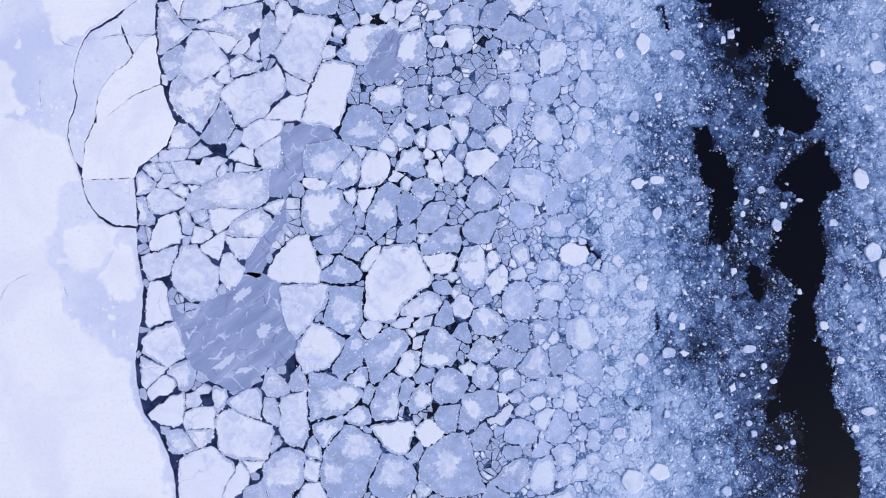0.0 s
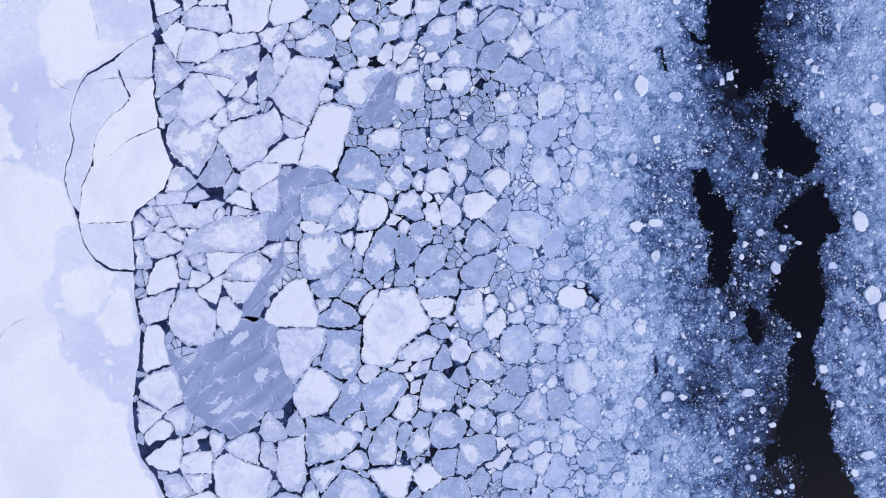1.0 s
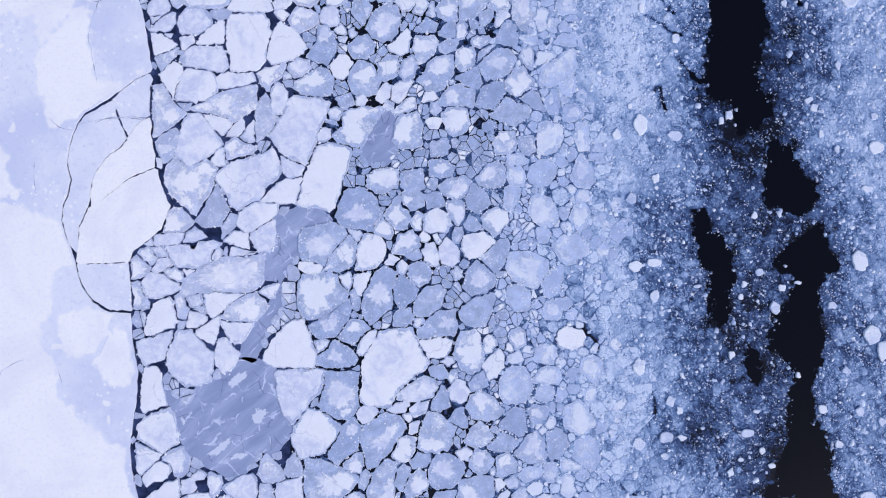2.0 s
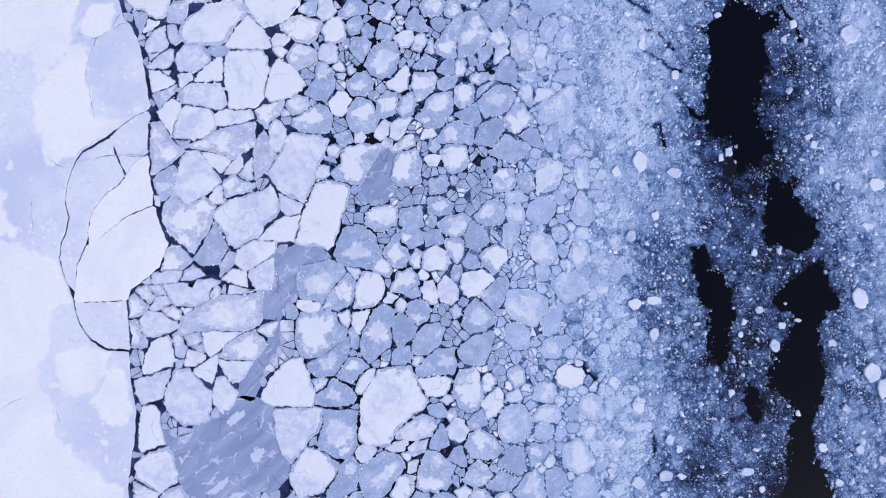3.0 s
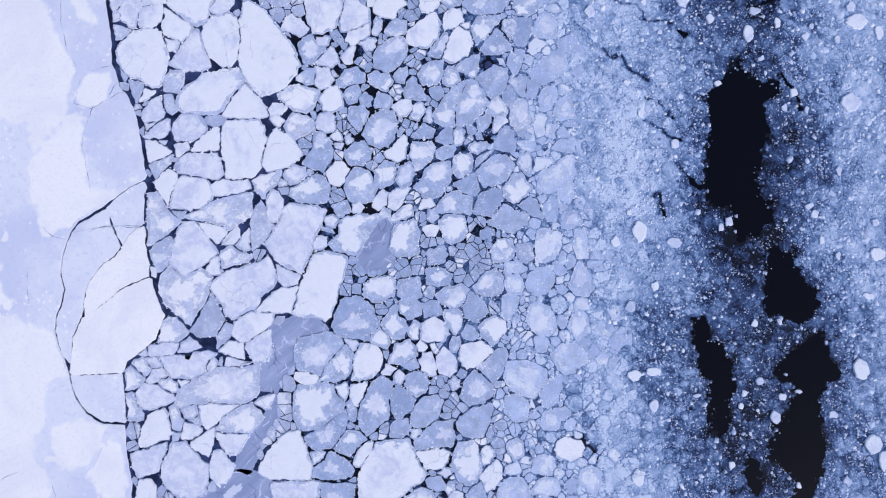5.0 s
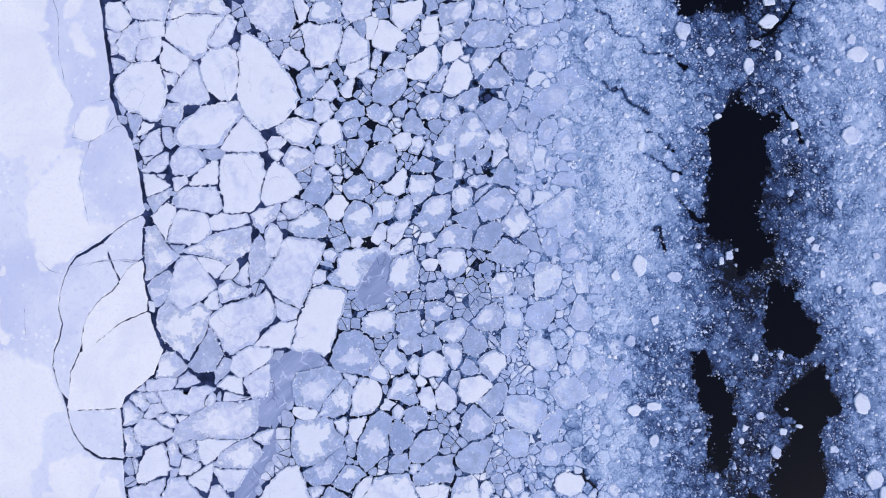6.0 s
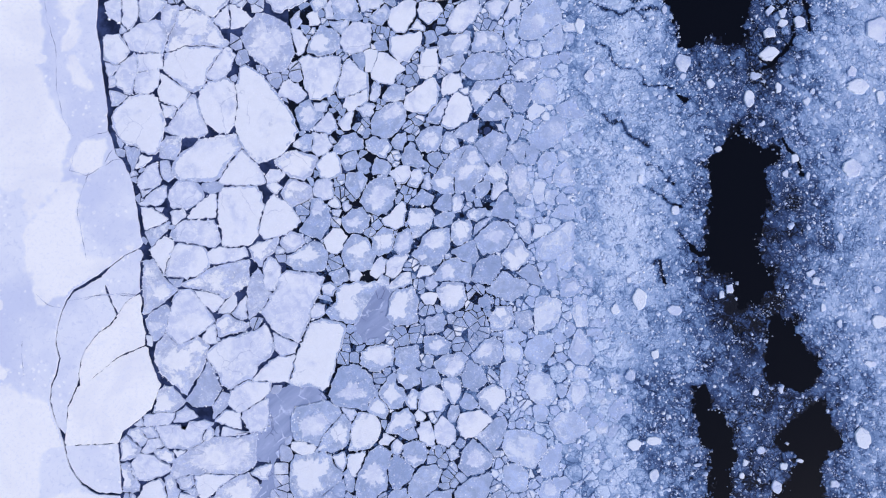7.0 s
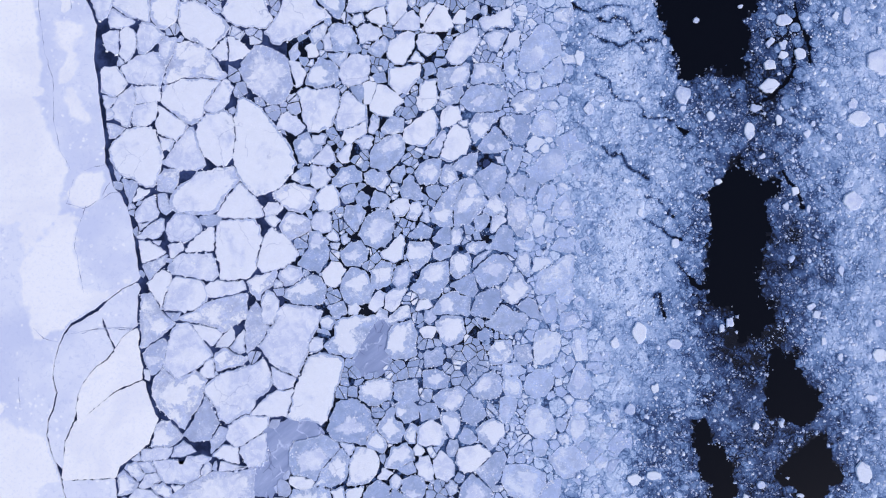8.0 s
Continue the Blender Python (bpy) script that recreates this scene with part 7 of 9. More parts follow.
shard("snowy", (2.1, 10.6), (3.0, 11.4), (3.6, 10.9), (3.9, 9.7), (2.7, 9.3))
shard("patchy", (3.6, 91.8), (4.5, 93.6), (5.5, 93.6), (5.1, 91.8))
shard("patchy", (-2.9, 41.0), (-2.5, 42.5), (-1.1, 42.9), (-0.8, 41.6))
shard("snowy", (-2.4, 37.4), (-1.0, 37.8), (-0.1, 37.4), (-0.5, 36.3), (-1.6, 36.3))
shard("snowy", (-14.7, 41.4), (-13.7, 42.0), (-13.0, 41.3), (-13.5, 40.2), (-14.7, 40.4))
shard("bare", (-2.0, 58.4), (-1.4, 58.8), (-0.8, 56.5), (-1.4, 56.4), (-2.2, 56.8))
shard("bare", (13.9, -34.7), (15.2, -34.3), (15.2, -36.1), (13.9, -35.9))
shard("bare", (-1.4, 40.5), (-0.3, 41.3), (-0.1, 39.6), (-1.4, 39.1))
shard("drowned", (24.5, 42.3), (25.4, 43.1), (26.3, 42.2), (25.4, 41.1))
shard("snowy", (9.9, -27.2), (9.5, -25.4), (10.4, -25.4), (11.3, -26.2))
shard("patchy", (-57.2, 75.7), (-56.2, 76.0), (-55.7, 74.8), (-57.0, 74.1))
shard("bare", (-13.6, 60.5), (-12.7, 61.3), (-12.0, 60.5), (-12.3, 59.5), (-13.2, 59.8))
shard("bare", (-50.0, 30.8), (-49.0, 30.5), (-49.0, 29.0), (-50.0, 29.0))
shard("bare", (-1.6, 84.0), (-0.4, 84.3), (0.0, 83.1), (-1.2, 82.7))
shard("snowy", (-5.0, -15.8), (-3.7, -15.5), (-4.0, -17.0), (-5.0, -17.3))
shard("snowy", (-25.2, 85.9), (-24.3, 87.4), (-23.8, 86.0), (-24.8, 85.0))
shard("snowy", (-43.2, 4.2), (-41.2, 4.8), (-40.8, 3.3))
shard("patchy", (-18.5, 53.6), (-17.6, 54.8), (-17.0, 54.1), (-17.0, 53.2), (-18.0, 53.2))
shard("snowy", (-3.5, 17.1), (-2.8, 17.8), (-2.0, 16.8), (-2.5, 16.1), (-3.3, 16.3))
shard("snowy", (1.1, -7.5), (2.2, -7.0), (2.9, -7.9), (2.0, -8.6))
shard("snowy", (-22.2, 86.9), (-21.3, 87.4), (-20.9, 85.8), (-21.8, 85.6))
shard("bare", (-49.1, -30.7), (-47.6, -31.2), (-48.0, -32.2), (-48.9, -32.0))
shard("bare", (-8.9, 82.4), (-8.8, 81.1), (-9.9, 81.1), (-10.3, 82.0))
shard("bare", (10.4, 67.9), (11.5, 67.8), (12.1, 66.6), (11.1, 66.6))
shard("snowy", (-44.8, 11.1), (-42.8, 11.0), (-44.3, 9.8))
shard("drowned", (25.3, -36.6), (26.2, -36.2), (27.1, -37.1), (26.2, -37.6))
shard("patchy", (-45.6, 2.3), (-44.3, 2.2), (-44.8, 1.0), (-45.6, 1.0))
shard("snowy", (-51.8, 15.6), (-50.5, 17.1), (-50.3, 15.4))
shard("patchy", (-51.3, 55.9), (-49.4, 56.1), (-49.9, 55.5), (-50.9, 54.8))
shard("snowy", (-16.2, 53.6), (-15.5, 54.0), (-15.0, 53.1), (-15.8, 52.5))
shard("bare", (5.7, 55.5), (6.8, 55.0), (6.4, 54.2), (5.7, 54.5))
shard("patchy", (-55.8, 65.7), (-54.5, 64.3), (-54.9, 63.5), (-55.4, 64.4))
shard("snowy", (-18.0, 52.4), (-16.6, 52.5), (-16.9, 51.7), (-17.7, 51.7))
shard("bare", (-38.2, 13.7), (-37.6, 15.0), (-37.2, 13.3))
shard("snowy", (-48.7, 52.8), (-47.4, 52.9), (-47.7, 52.2))
floe("bare", (7.6, 43.1), (9.6, 44.3), (11.3, 44.1), (11.4, 42.6), (9.6, 39.5), (6.5, 40.3))
floe("bare", (-2.8, 24.1), (-0.0, 24.7), (0.5, 22.6), (-2.0, 21.9))
floe("bare", (-7.1, 28.2), (-3.5, 28.7), (-3.0, 25.7), (-5.0, 24.4), (-6.8, 25.6))
floe("bare", (5.8, 26.2), (7.5, 25.2), (9.0, 22.7), (7.0, 20.9), (4.8, 21.9), (4.5, 23.7))
floe("patchy", (9.6, 33.4), (11.1, 35.2), (13.1, 35.2), (13.8, 33.6), (12.1, 31.8), (10.1, 31.8))
floe("drowned", (18.5, 41.1), (20.2, 42.7), (21.3, 40.6), (21.0, 39.1), (19.5, 39.0))
floe("drowned", (12.1, 29.3), (14.1, 29.3), (15.1, 27.8), (14.6, 25.9), (12.6, 25.9), (11.8, 27.5))
floe("drowned", (12.1, 31.3), (14.6, 31.5), (15.6, 30.3), (14.1, 29.5), (12.1, 29.6))
floe("drowned", (12.0, 14.1), (16.0, 14.1), (19.0, 12.6), (19.3, 10.6), (17.0, 8.1), (13.5, 9.1), (11.8, 11.1))
floe("drowned", (19.0, 10.6), (21.5, 11.6), (21.8, 9.6), (20.5, 7.1), (18.5, 6.6), (18.0, 8.3))
floe("drowned", (12.0, 8.0), (14.5, 8.6), (16.0, 6.5), (15.5, 4.0), (13.5, 3.7), (11.7, 5.5))
shard("drowned", (11.9, -4.0), (13.9, -3.5), (14.4, -4.9), (12.9, -5.6), (11.7, -5.1))
shard("drowned", (20.5, 5.6), (22.5, 6.1), (23.3, 4.9), (22.0, 3.9), (20.7, 4.2))
floe("bare", (4.9, -33.0), (6.9, -31.1), (8.2, -32.5), (7.2, -35.0), (5.4, -34.9))
floe("drowned", (22.6, -38.9), (24.6, -37.0), (25.6, -38.9), (24.6, -40.4), (22.9, -40.4))
floe("patchy", (8.1, 92.2), (12.1, 93.7), (13.6, 94.2), (13.9, 91.2), (9.1, 90.8))
floe("drowned", (12.4, 84.6), (14.1, 86.1), (14.6, 82.6), (13.6, 81.1), (12.4, 82.6))
floe("drowned", (16.5, 65.5), (18.5, 67.0), (21.0, 69.0), (22.8, 68.5), (23.3, 66.0), (22.0, 65.0), (18.5, 63.0), (17.0, 63.7))
floe("drowned", (21.3, 44.2), (23.8, 46.7), (24.3, 43.2), (23.3, 42.2), (21.3, 42.7))
floe("bare", (-4.3, 53.6), (-2.4, 56.0), (-0.4, 55.0), (-0.9, 53.6), (-3.3, 53.4))
shard("drowned", (24.4, 52.6), (26.8, 53.6), (27.0, 51.6), (25.3, 50.8))

# water that stays clear of ice
OPEN_WATER = 9999
ponds = []


def keep_open(x, y, r):
    if x > 13:
        return
    ponds.append((x, y, r))
    turn = np.arange(10) * 0.6283
    mark(np.stack([x + r * np.cos(turn), y + r * np.sin(turn)], 1), OPEN_WATER)


keep_open(-32.9, 15.0, 0.7)
keep_open(-39.7, 17.4, 1.1)
keep_open(-33.9, 38.0, 0.9)
keep_open(-31.7, 42.1, 0.8)
keep_open(-45.9, 36.1, 0.6)
keep_open(-46.9, 23.0, 0.8)
keep_open(-37.7, 24.0, 0.7)
keep_open(-36.3, 21.6, 0.6)
keep_open(-40.8, -26.3, 1.0)
keep_open(-46.5, -24.6, 0.7)
keep_open(-40.3, -2.0, 0.9)
keep_open(-35.0, -2.2, 0.7)
keep_open(-38.2, 0.0, 0.6)
keep_open(-49.1, -26.3, 0.8)
keep_open(-35.9, -24.1, 0.8)
keep_open(-26.6, 21.9, 0.8)
keep_open(-19.6, 20.1, 0.7)
keep_open(-46.5, -36.4, 0.9)
keep_open(-37.9, 34.1, 0.6)
keep_open(-32.6, -40.3, 0.6)
keep_open(-27.6, -19.7, 0.8)
keep_open(1.0, -13.9, 0.7)
keep_open(-15.8, 11.5, 0.6)
keep_open(-58.2, 90.8, 1.1)
keep_open(-58.5, 88.3, 0.6)
keep_open(-36.8, 83.6, 0.9)
keep_open(-43.2, 64.2, 1.1)
keep_open(-49.1, 87.3, 0.6)
keep_open(-52.4, 86.1, 0.5)
keep_open(-52.1, 60.9, 0.5)
keep_open(-46.9, 53.0, 0.9)
keep_open(-46.9, 48.6, 0.8)
keep_open(-32.2, 45.2, 0.7)
keep_open(9.1, 66.5, 1.4)
keep_open(6.9, 69.3, 0.7)
keep_open(4.6, 64.5, 0.6)
keep_open(0.1, 85.1, 0.9)
keep_open(7.1, 92.7, 0.9)
keep_open(9.6, 94.3, 0.8)
keep_open(-1.4, 62.0, 0.8)
keep_open(-7.9, 85.0, 0.9)
keep_open(-29.8, 88.2, 0.9)
keep_open(-3.3, 46.7, 0.8)
keep_open(-0.4, 55.6, 0.7)
keep_open(9.2, 53.1, 0.9)
keep_open(9.5, 55.6, 0.6)
keep_open(4.6, 51.6, 0.7)
keep_open(-50.2, 43.8, 0.6)
keep_open(-3.3, 47.0, 0.40)
keep_open(-4.0, 45.7, 0.40)
keep_open(-4.8, 44.0, 0.35)
keep_open(-5.6, 42.7, 0.30)
keep_open(-12.2, 57.0, 0.25)
keep_open(-13.0, 55.5, 0.25)
keep_open(0.3, 85.2, 0.90)
keep_open(1.3, 85.8, 0.50)
keep_open(8.0, 66.5, 0.90)
keep_open(9.2, 68.0, 0.70)
keep_open(-5.6, 54.5, 0.25)
keep_open(9.0, 53.1, 0.80)
keep_open(-0.4, 53.6, 0.25)
keep_open(7.6, 92.7, 0.80)
keep_open(9.6, 93.9, 0.80)


def blotch(ring, share, shift, rough, top):
    """A patch of snow inside a ring, with a feathered and broken outline."""
    mid = ring.mean(0) + shift
    dense = np.concatenate([ring + (np.roll(ring, -1, 0) - ring) * k / 2 for k in range(2)], 1).reshape(-1, 2)
    wob = np.array([noise.fractal(Vector((x * 0.28, y * 0.28, share * 9)), 0.8, 2.3, 5) for x, y in dense]) * rough
    scale = np.clip(share + wob, 0.12, None)
    out = mid + (dense - mid) * scale[:, None]
    centre = ring.mean(0)
    # never past the floe's own rim
    far, rim = np.hypot(*(out - centre).T), np.hypot(*(dense - centre).T)
    out = centre + (out - centre) * np.minimum(1, 0.96 * rim / np.maximum(far, 1e-6))[:, None]
    return out


rings = []
for number, (name, kind, corners) in enumerate(belt, 2):
    soft = kind == "drowned"
    ring = outline(corners, 0.45, 0.075, 0.22 if soft else 0.10)
    mark(ring, number)
    rings.append(ring)


def moved(data, home):
    return [(x - home[0], y - home[1], z) for x, y, z in data[0]], data[1]


def snow_blob(x, y, rx, ry, angle, ring, top):
    """A wind-torn patch of snow of about that size, kept within the ring."""
    n = max(14, int(6 * max(rx, ry)) * 4)
    turn = np.arange(n) * 2 * np.pi / n
    reach = 1 + np.array([0.55 * noise.noise(Vector((x + 0.9 * math.cos(t), y + 0.9 * math.sin(t), 4.0))) + 0.38 * noise.fractal(Vector((x + rx * math.cos(t), y + ry * math.sin(t), 9.0)), 0.6, 2.2, 4) for t in turn])
    u, v = np.cos(turn) * rx * reach, np.sin(turn) * ry * reach
    out = np.stack([x + u * math.cos(angle) - v * math.sin(angle), y + u * math.sin(angle) + v * math.cos(angle)], 1)
    mid, safe = ring.mean(0), inset(ring, 0.12)
    for _ in range(12):
        past = ~inside(safe, out[:, 0], out[:, 1])
        out[past] = mid + (out[past] - mid) * 0.9
    return out


def lay_snow(name, out, home, top, material, age, words, thing, rim=0.0):
    """Snow within the ring that thins out towards its rim."""
    here = out.mean(0)
    data = stack([here + (out - here) * k for k in (1.0, 0.8, 0.55, 0.25)], [top + 0.006, top + 0.014, top + 0.022, top + 0.026])
    ob = mesh_object(name, *moved(data, home), material, thing)
    stamp(ob, "cover", np.concatenate([np.broadcast_to(rim, len(out)), np.repeat([0.36, 0.75, 1.0], len(out))]))
    stamp(ob, "age", age)["label"] = words


def rim_bits(ring):
    """Places for frost-white rubble thrown up along a floe's rim and fallen into the crack beside it."""
    at = []
    for x, y in inset(ring, 0.12):
        dense = 0.42 + 0.9 * noise.noise(Vector((x * 0.15, y * 0.15, 8.0)))
        while rng.uniform() < dense and len(at) < 160:
            at.append((x + rng.normal(0, 0.2), y + rng.normal(0, 0.2)))
            dense -= 0.3
    return np.array(at)


WHITEST = [(-29.1, 72.4), (-20.1, 26.8)]
rims = []
for number, ((name, kind, corners), ring) in enumerate(zip(belt, rings), 2):
    (west, south), (east, north) = ring.min(0), ring.max(0)
    own = [s for s in snows if west < s[0] < east and south < s[1] < north and inside(ring, np.array([s[0]]), np.array([s[1]]))[0]]
    home = ring.mean(0)
    if name == "young_ice":
        thing = new("young_ice")
        thing.location = (*home, 0)
        ob = mesh_object("thin_sheet", *moved(slab(inset(ring, -0.8), 0.055, 0.05, 0.03), home), MAT_YOUNG, thing)
        for s in own:
            x, y, rx, ry, angle = s
            lay_snow("snow_patch", snow_blob(x, y, rx * 1.2, ry * 1.5, angle, ring, 0.055), home, 0.055, MAT_YOUNG, 0.6, "torn patch of white snow", thing, 0.0)
        tagged(thing, "thin grey-blue young ice with streaks of frost", "young ice", "young ice between the floes")
        rims.append((ring, 0.05))
        continue
    bright = any(inside(ring, np.array([x]), np.array([y]))[0] for x, y in WHITEST)
    if home[0] < -24 and not bright:
        kind = {"patchy": "frosted", "snowy": "packed", "bare": "grey"}.get(kind, kind)
    if home[0] < -24:
        ring = settle(ring, number, 1.5, *((0.10, 0.33) if home[0] < -40 else (0.06, 0.30)))
    else:
        ring = settle(ring, number, 2.0, 0.08, 0.36, 0.55, 0.6)
    mark(ring, number)
    ring = inset(ring, rng.normal(0, 0.06, len(ring)))
    size = np.ptp(ring, axis=0).min()
    top = {"snowy": 0.24, "packed": 0.24, "patchy": 0.20, "frosted": 0.21, "bare": 0.15, "grey": 0.16, "drowned": 0.085}[kind] + rng.uniform(-0.02, 0.04)
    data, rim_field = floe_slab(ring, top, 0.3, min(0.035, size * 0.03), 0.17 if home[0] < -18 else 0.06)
    rims.append((ring, top))
    if name == "small_floe":
        ob = mesh_object("small_floe", *moved(data, home), FLOE[kind])
        ob.location = (*home, 0)
        stamp(stamp(stamp(ob, "age", rng.uniform()), "rim", rim_field), "cover", rng.choice([0.0, 0.0, 0.3, 0.6]))
        tagged(ob, LABELS[kind].replace("ice floe", "small ice floe"), "small floe", "small floes of the broken belt")
        continue
    thing = new("ice_floe")
    thing.location = (*home, 0)
    tagged(thing, LABELS[kind], "ice floe", "ice floes of the broken belt")
    age = 1.0 if bright else rng.uniform()
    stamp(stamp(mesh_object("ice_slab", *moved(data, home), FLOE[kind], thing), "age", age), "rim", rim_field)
    if own:
        for k, (x, y, rx, ry, angle) in enumerate(own):
            lay_snow("snow_patch", snow_blob(x, y, rx * 1.4, ry * 1.4, angle, ring, top), home, top + 0.003 * k, FLOE[kind], age, "patch of white snow", thing)
    elif kind in ("snowy", "packed"):
        out = blotch(ring, rng.uniform(0.88, 1.0), rng.normal(0, 0.05, 2) * size, 0.14, top)
        rim = np.array([0.5 + 1.6 * noise.noise(Vector((x * 0.22, y * 0.22, 31.0))) for x, y in out]).clip(-0.2, 0.8)
        lay_snow("snow_cover", out, home, top, FLOE[kind], age, "white wind-packed snow", thing, rim)
    elif kind in ("patchy", "frosted") and rng.uniform() < 0.62:
        lay_snow("snow_patch", blotch(ring, rng.uniform(0.6, 0.95), rng.normal(0, 0.2, 2) * size, 0.3, top), home, top, FLOE[kind], age, "patch of white snow", thing, rng.uniform(-0.15, 0.3))
    elif kind == "drowned" and rng.uniform() < 0.7:
        lay_snow("frost_patch", blotch(ring, rng.uniform(0.35, 0.7), rng.normal(0, 0.12, 2) * size, 0.25, top), home, top, FLOE[kind], age, "pale frost", thing)
    bits = rim_bits(ring)
    if len(bits) > 3:
        ob = pieces("rim_rubble", bits - home, np.exp(rng.normal(-2.1, 0.5, len(bits))).clip(0.04, 0.4), top + rng.uniform(-0.05, 0.05, len(bits)), MAT_RUBBLE, "frost-white rubble", "")
        ob.parent = thing

# ---- slush, pools and leads ----
pools, leads = [], []


def pool(*corners):
    pools.append(np.array(corners, float))


def lead(*points):
    leads.append(np.array(points, float))


thin_spots = []


def thin_spot(x, y, r, amount):
    thin_spots.append((x, y, r, amount))


pool((53.2, 67.9), (54.6, 68.2), (55.4, 66.4), (56.9, 64.5), (58.4, 63.8), (60.7, 63.8), (61.3, 65.4), (61.8, 62.8), (61.2, 60.5), (59.2, 59.7), (59.3, 57.2), (59.9, 54.1), (58.6, 51.8), (58.1, 49.0), (57.1, 46.8), (58.0, 43.9), (59.8, 42.1), (60.0, 39.4), (58.4, 37.3), (56.9, 36.3), (53.3, 36.3), (52.6, 38.3), (51.4, 40.7), (47.8, 41.9), (47.0, 44.9), (47.6, 48.0), (47.5, 51.0), (48.5, 54.1), (48.9, 57.1), (48.1, 59.7), (48.4, 62.0), (50.2, 62.8), (51.5, 64.8), (52.3, 66.2))
pool((39.0, 102.2), (39.2, 96.0), (40.6, 92.0), (40.9, 87.9), (42.8, 84.3), (43.5, 81.6), (45.8, 81.0), (47.4, 82.8), (49.4, 84.2), (51.9, 82.3), (54.6, 81.6), (56.0, 83.9), (55.4, 87.4), (56.6, 90.0), (55.5, 92.1), (57.5, 94.6), (58.4, 102.4))
pool((59.7, 35.6), (60.9, 33.8), (63.4, 33.3), (64.7, 31.8), (65.3, 28.8), (66.8, 26.3), (66.9, 23.7), (66.2, 21.7), (64.6, 20.5), (62.6, 20.7), (60.1, 21.8), (58.1, 22.3), (57.4, 24.8), (57.7, 28.8), (57.8, 32.8))
pool((44.7, 21.8), (47.0, 21.8), (48.0, 19.3), (48.2, 17.8), (50.4, 16.8), (51.9, 14.8), (52.4, 11.8), (52.7, 8.8), (51.9, 5.9), (51.8, 2.9), (49.2, 1.4), (47.8, 1.9), (47.6, 5.9), (47.1, 9.8), (45.5, 11.8), (45.9, 14.8), (45.2, 17.3), (45.4, 19.3))
pool((66.4, 19.7), (68.2, 20.2), (68.9, 17.7), (69.4, 14.7), (71.3, 12.7), (71.5, 10.3), (68.9, 9.3), (66.9, 7.8), (67.3, 4.8), (68.4, 1.8), (68.9, -2.1), (68.3, -5.1), (66.8, -7.0), (66.4, -10.9), (65.8, -15.8), (66.9, -16.0), (69.6, -21.0), (69.0, -25.9), (70.4, -30.9), (73.3, -32.9), (74.2, -36.8), (73.6, -40.7), (73.0, -44.7), (73.9, -51.5), (61.8, -51.4), (63.0, -43.6), (63.1, -37.7), (62.8, -31.8), (61.3, -29.9), (59.8, -28.9), (57.3, -30.3), (56.5, -28.8), (58.9, -25.9), (59.5, -21.9), (61.6, -18.0), (61.8, -15.0), (61.4, -12.9), (61.8, -9.9), (62.0, -7.0), (61.1, -4.8), (58.6, -3.5), (57.6, -2.1), (58.4, 0.7), (59.7, 2.9), (61.5, 5.0), (62.3, 7.3), (63.6, 9.6), (60.9, 11.1), (59.4, 12.1), (59.6, 13.8), (62.0, 15.3), (64.6, 17.2))
pool((53.3, -4.0), (54.6, -3.0), (56.1, -3.5), (56.5, -7.0), (55.5, -8.9), (53.5, -8.4))
thin_spot(43.9, -19.9, 3.0, 0.16)
thin_spot(46.5, -8.0, 7.0, 0.08)
thin_spot(42.0, -17.0, 7.0, 0.12)
thin_spot(38.1, -0.9, 2.2, 0.08)
thin_spot(53.8, 33.8, 3.5, 0.2)
thin_spot(54.6, 23.8, 4.5, 0.04)
thin_spot(59.0, -6.0, 3.5, 0.12)
thin_spot(71.0, 30.8, 2.5, 0.2)
thin_spot(62.9, 56.2, 3.5, 0.2)
thin_spot(56.5, 17.8, 4.0, 0.1)
thin_spot(58.2, -32.8, 2.5, 0.12)
thin_spot(39.4, -16.9, 3.0, 0.12)
thin_spot(46.2, 75.7, 5.0, 0.12)
thin_spot(60.4, 76.8, 3.5, 0.15)
thin_spot(69.8, 44.7, 3.0, 0.12)
thin_spot(33.2, 80.7, 4.5, -0.05)
thin_spot(34.8, 50.6, 6.0, -0.06)
thin_spot(73.6, 57.2, 6.0, -0.06)
thin_spot(34.2, -35.6, 6.0, -0.05)
thin_spot(50.1, -40.6, 4.0, -0.08)
thin_spot(49.1, -36.7, 8.0, -0.26)
thin_spot(54.5, -15.9, 5.0, -0.08)
thin_spot(49.7, -6.0, 6.0, -0.1)
thin_spot(31.3, -19.9, 6.0, -0.06)
thin_spot(71.3, 62.7, 9.0, -0.1)
thin_spot(65.4, 73.8, 6.0, -0.08)
thin_spot(77.2, -40.8, 8.0, -0.1)
thin_spot(65.3, 25.5, 4.0, 0.22)
thin_spot(66.6, 16.9, 5.0, 0.28)
thin_spot(43.0, 34.1, 5.0, -0.2)
thin_spot(67.3, 34.5, 3.5, -0.2)
thin_spot(62.8, 90.1, 4.5, 0.22)
thin_spot(44.3, -31.8, 6.0, -0.2)
thin_spot(44.1, -16.0, 3.5, 0.1)
thin_spot(68.2, 62.7, 9.0, -0.12)
thin_spot(34.1, 70.6, 11.0, -0.08)
thin_spot(36.9, 22.3, 6.0, 0.18)
thin_spot(34.7, 13.2, 5.0, 0.12)
thin_spot(42.4, 19.3, 6.0, 0.15)
lead((28.7, 82.2), (31.2, 79.7), (34.2, 77.2), (38.2, 75.2), (41.7, 74.2), (44.7, 71.7))
lead((29.1, 92.1), (31.3, 92.9), (33.1, 92.3), (35.3, 90.4), (37.9, 90.1))
lead((28.2, 89.3), (30.8, 88.6), (33.3, 88.2), (36.3, 88.2), (38.3, 86.3))
lead((35.8, 88.3), (38.3, 88.7), (40.6, 88.3))
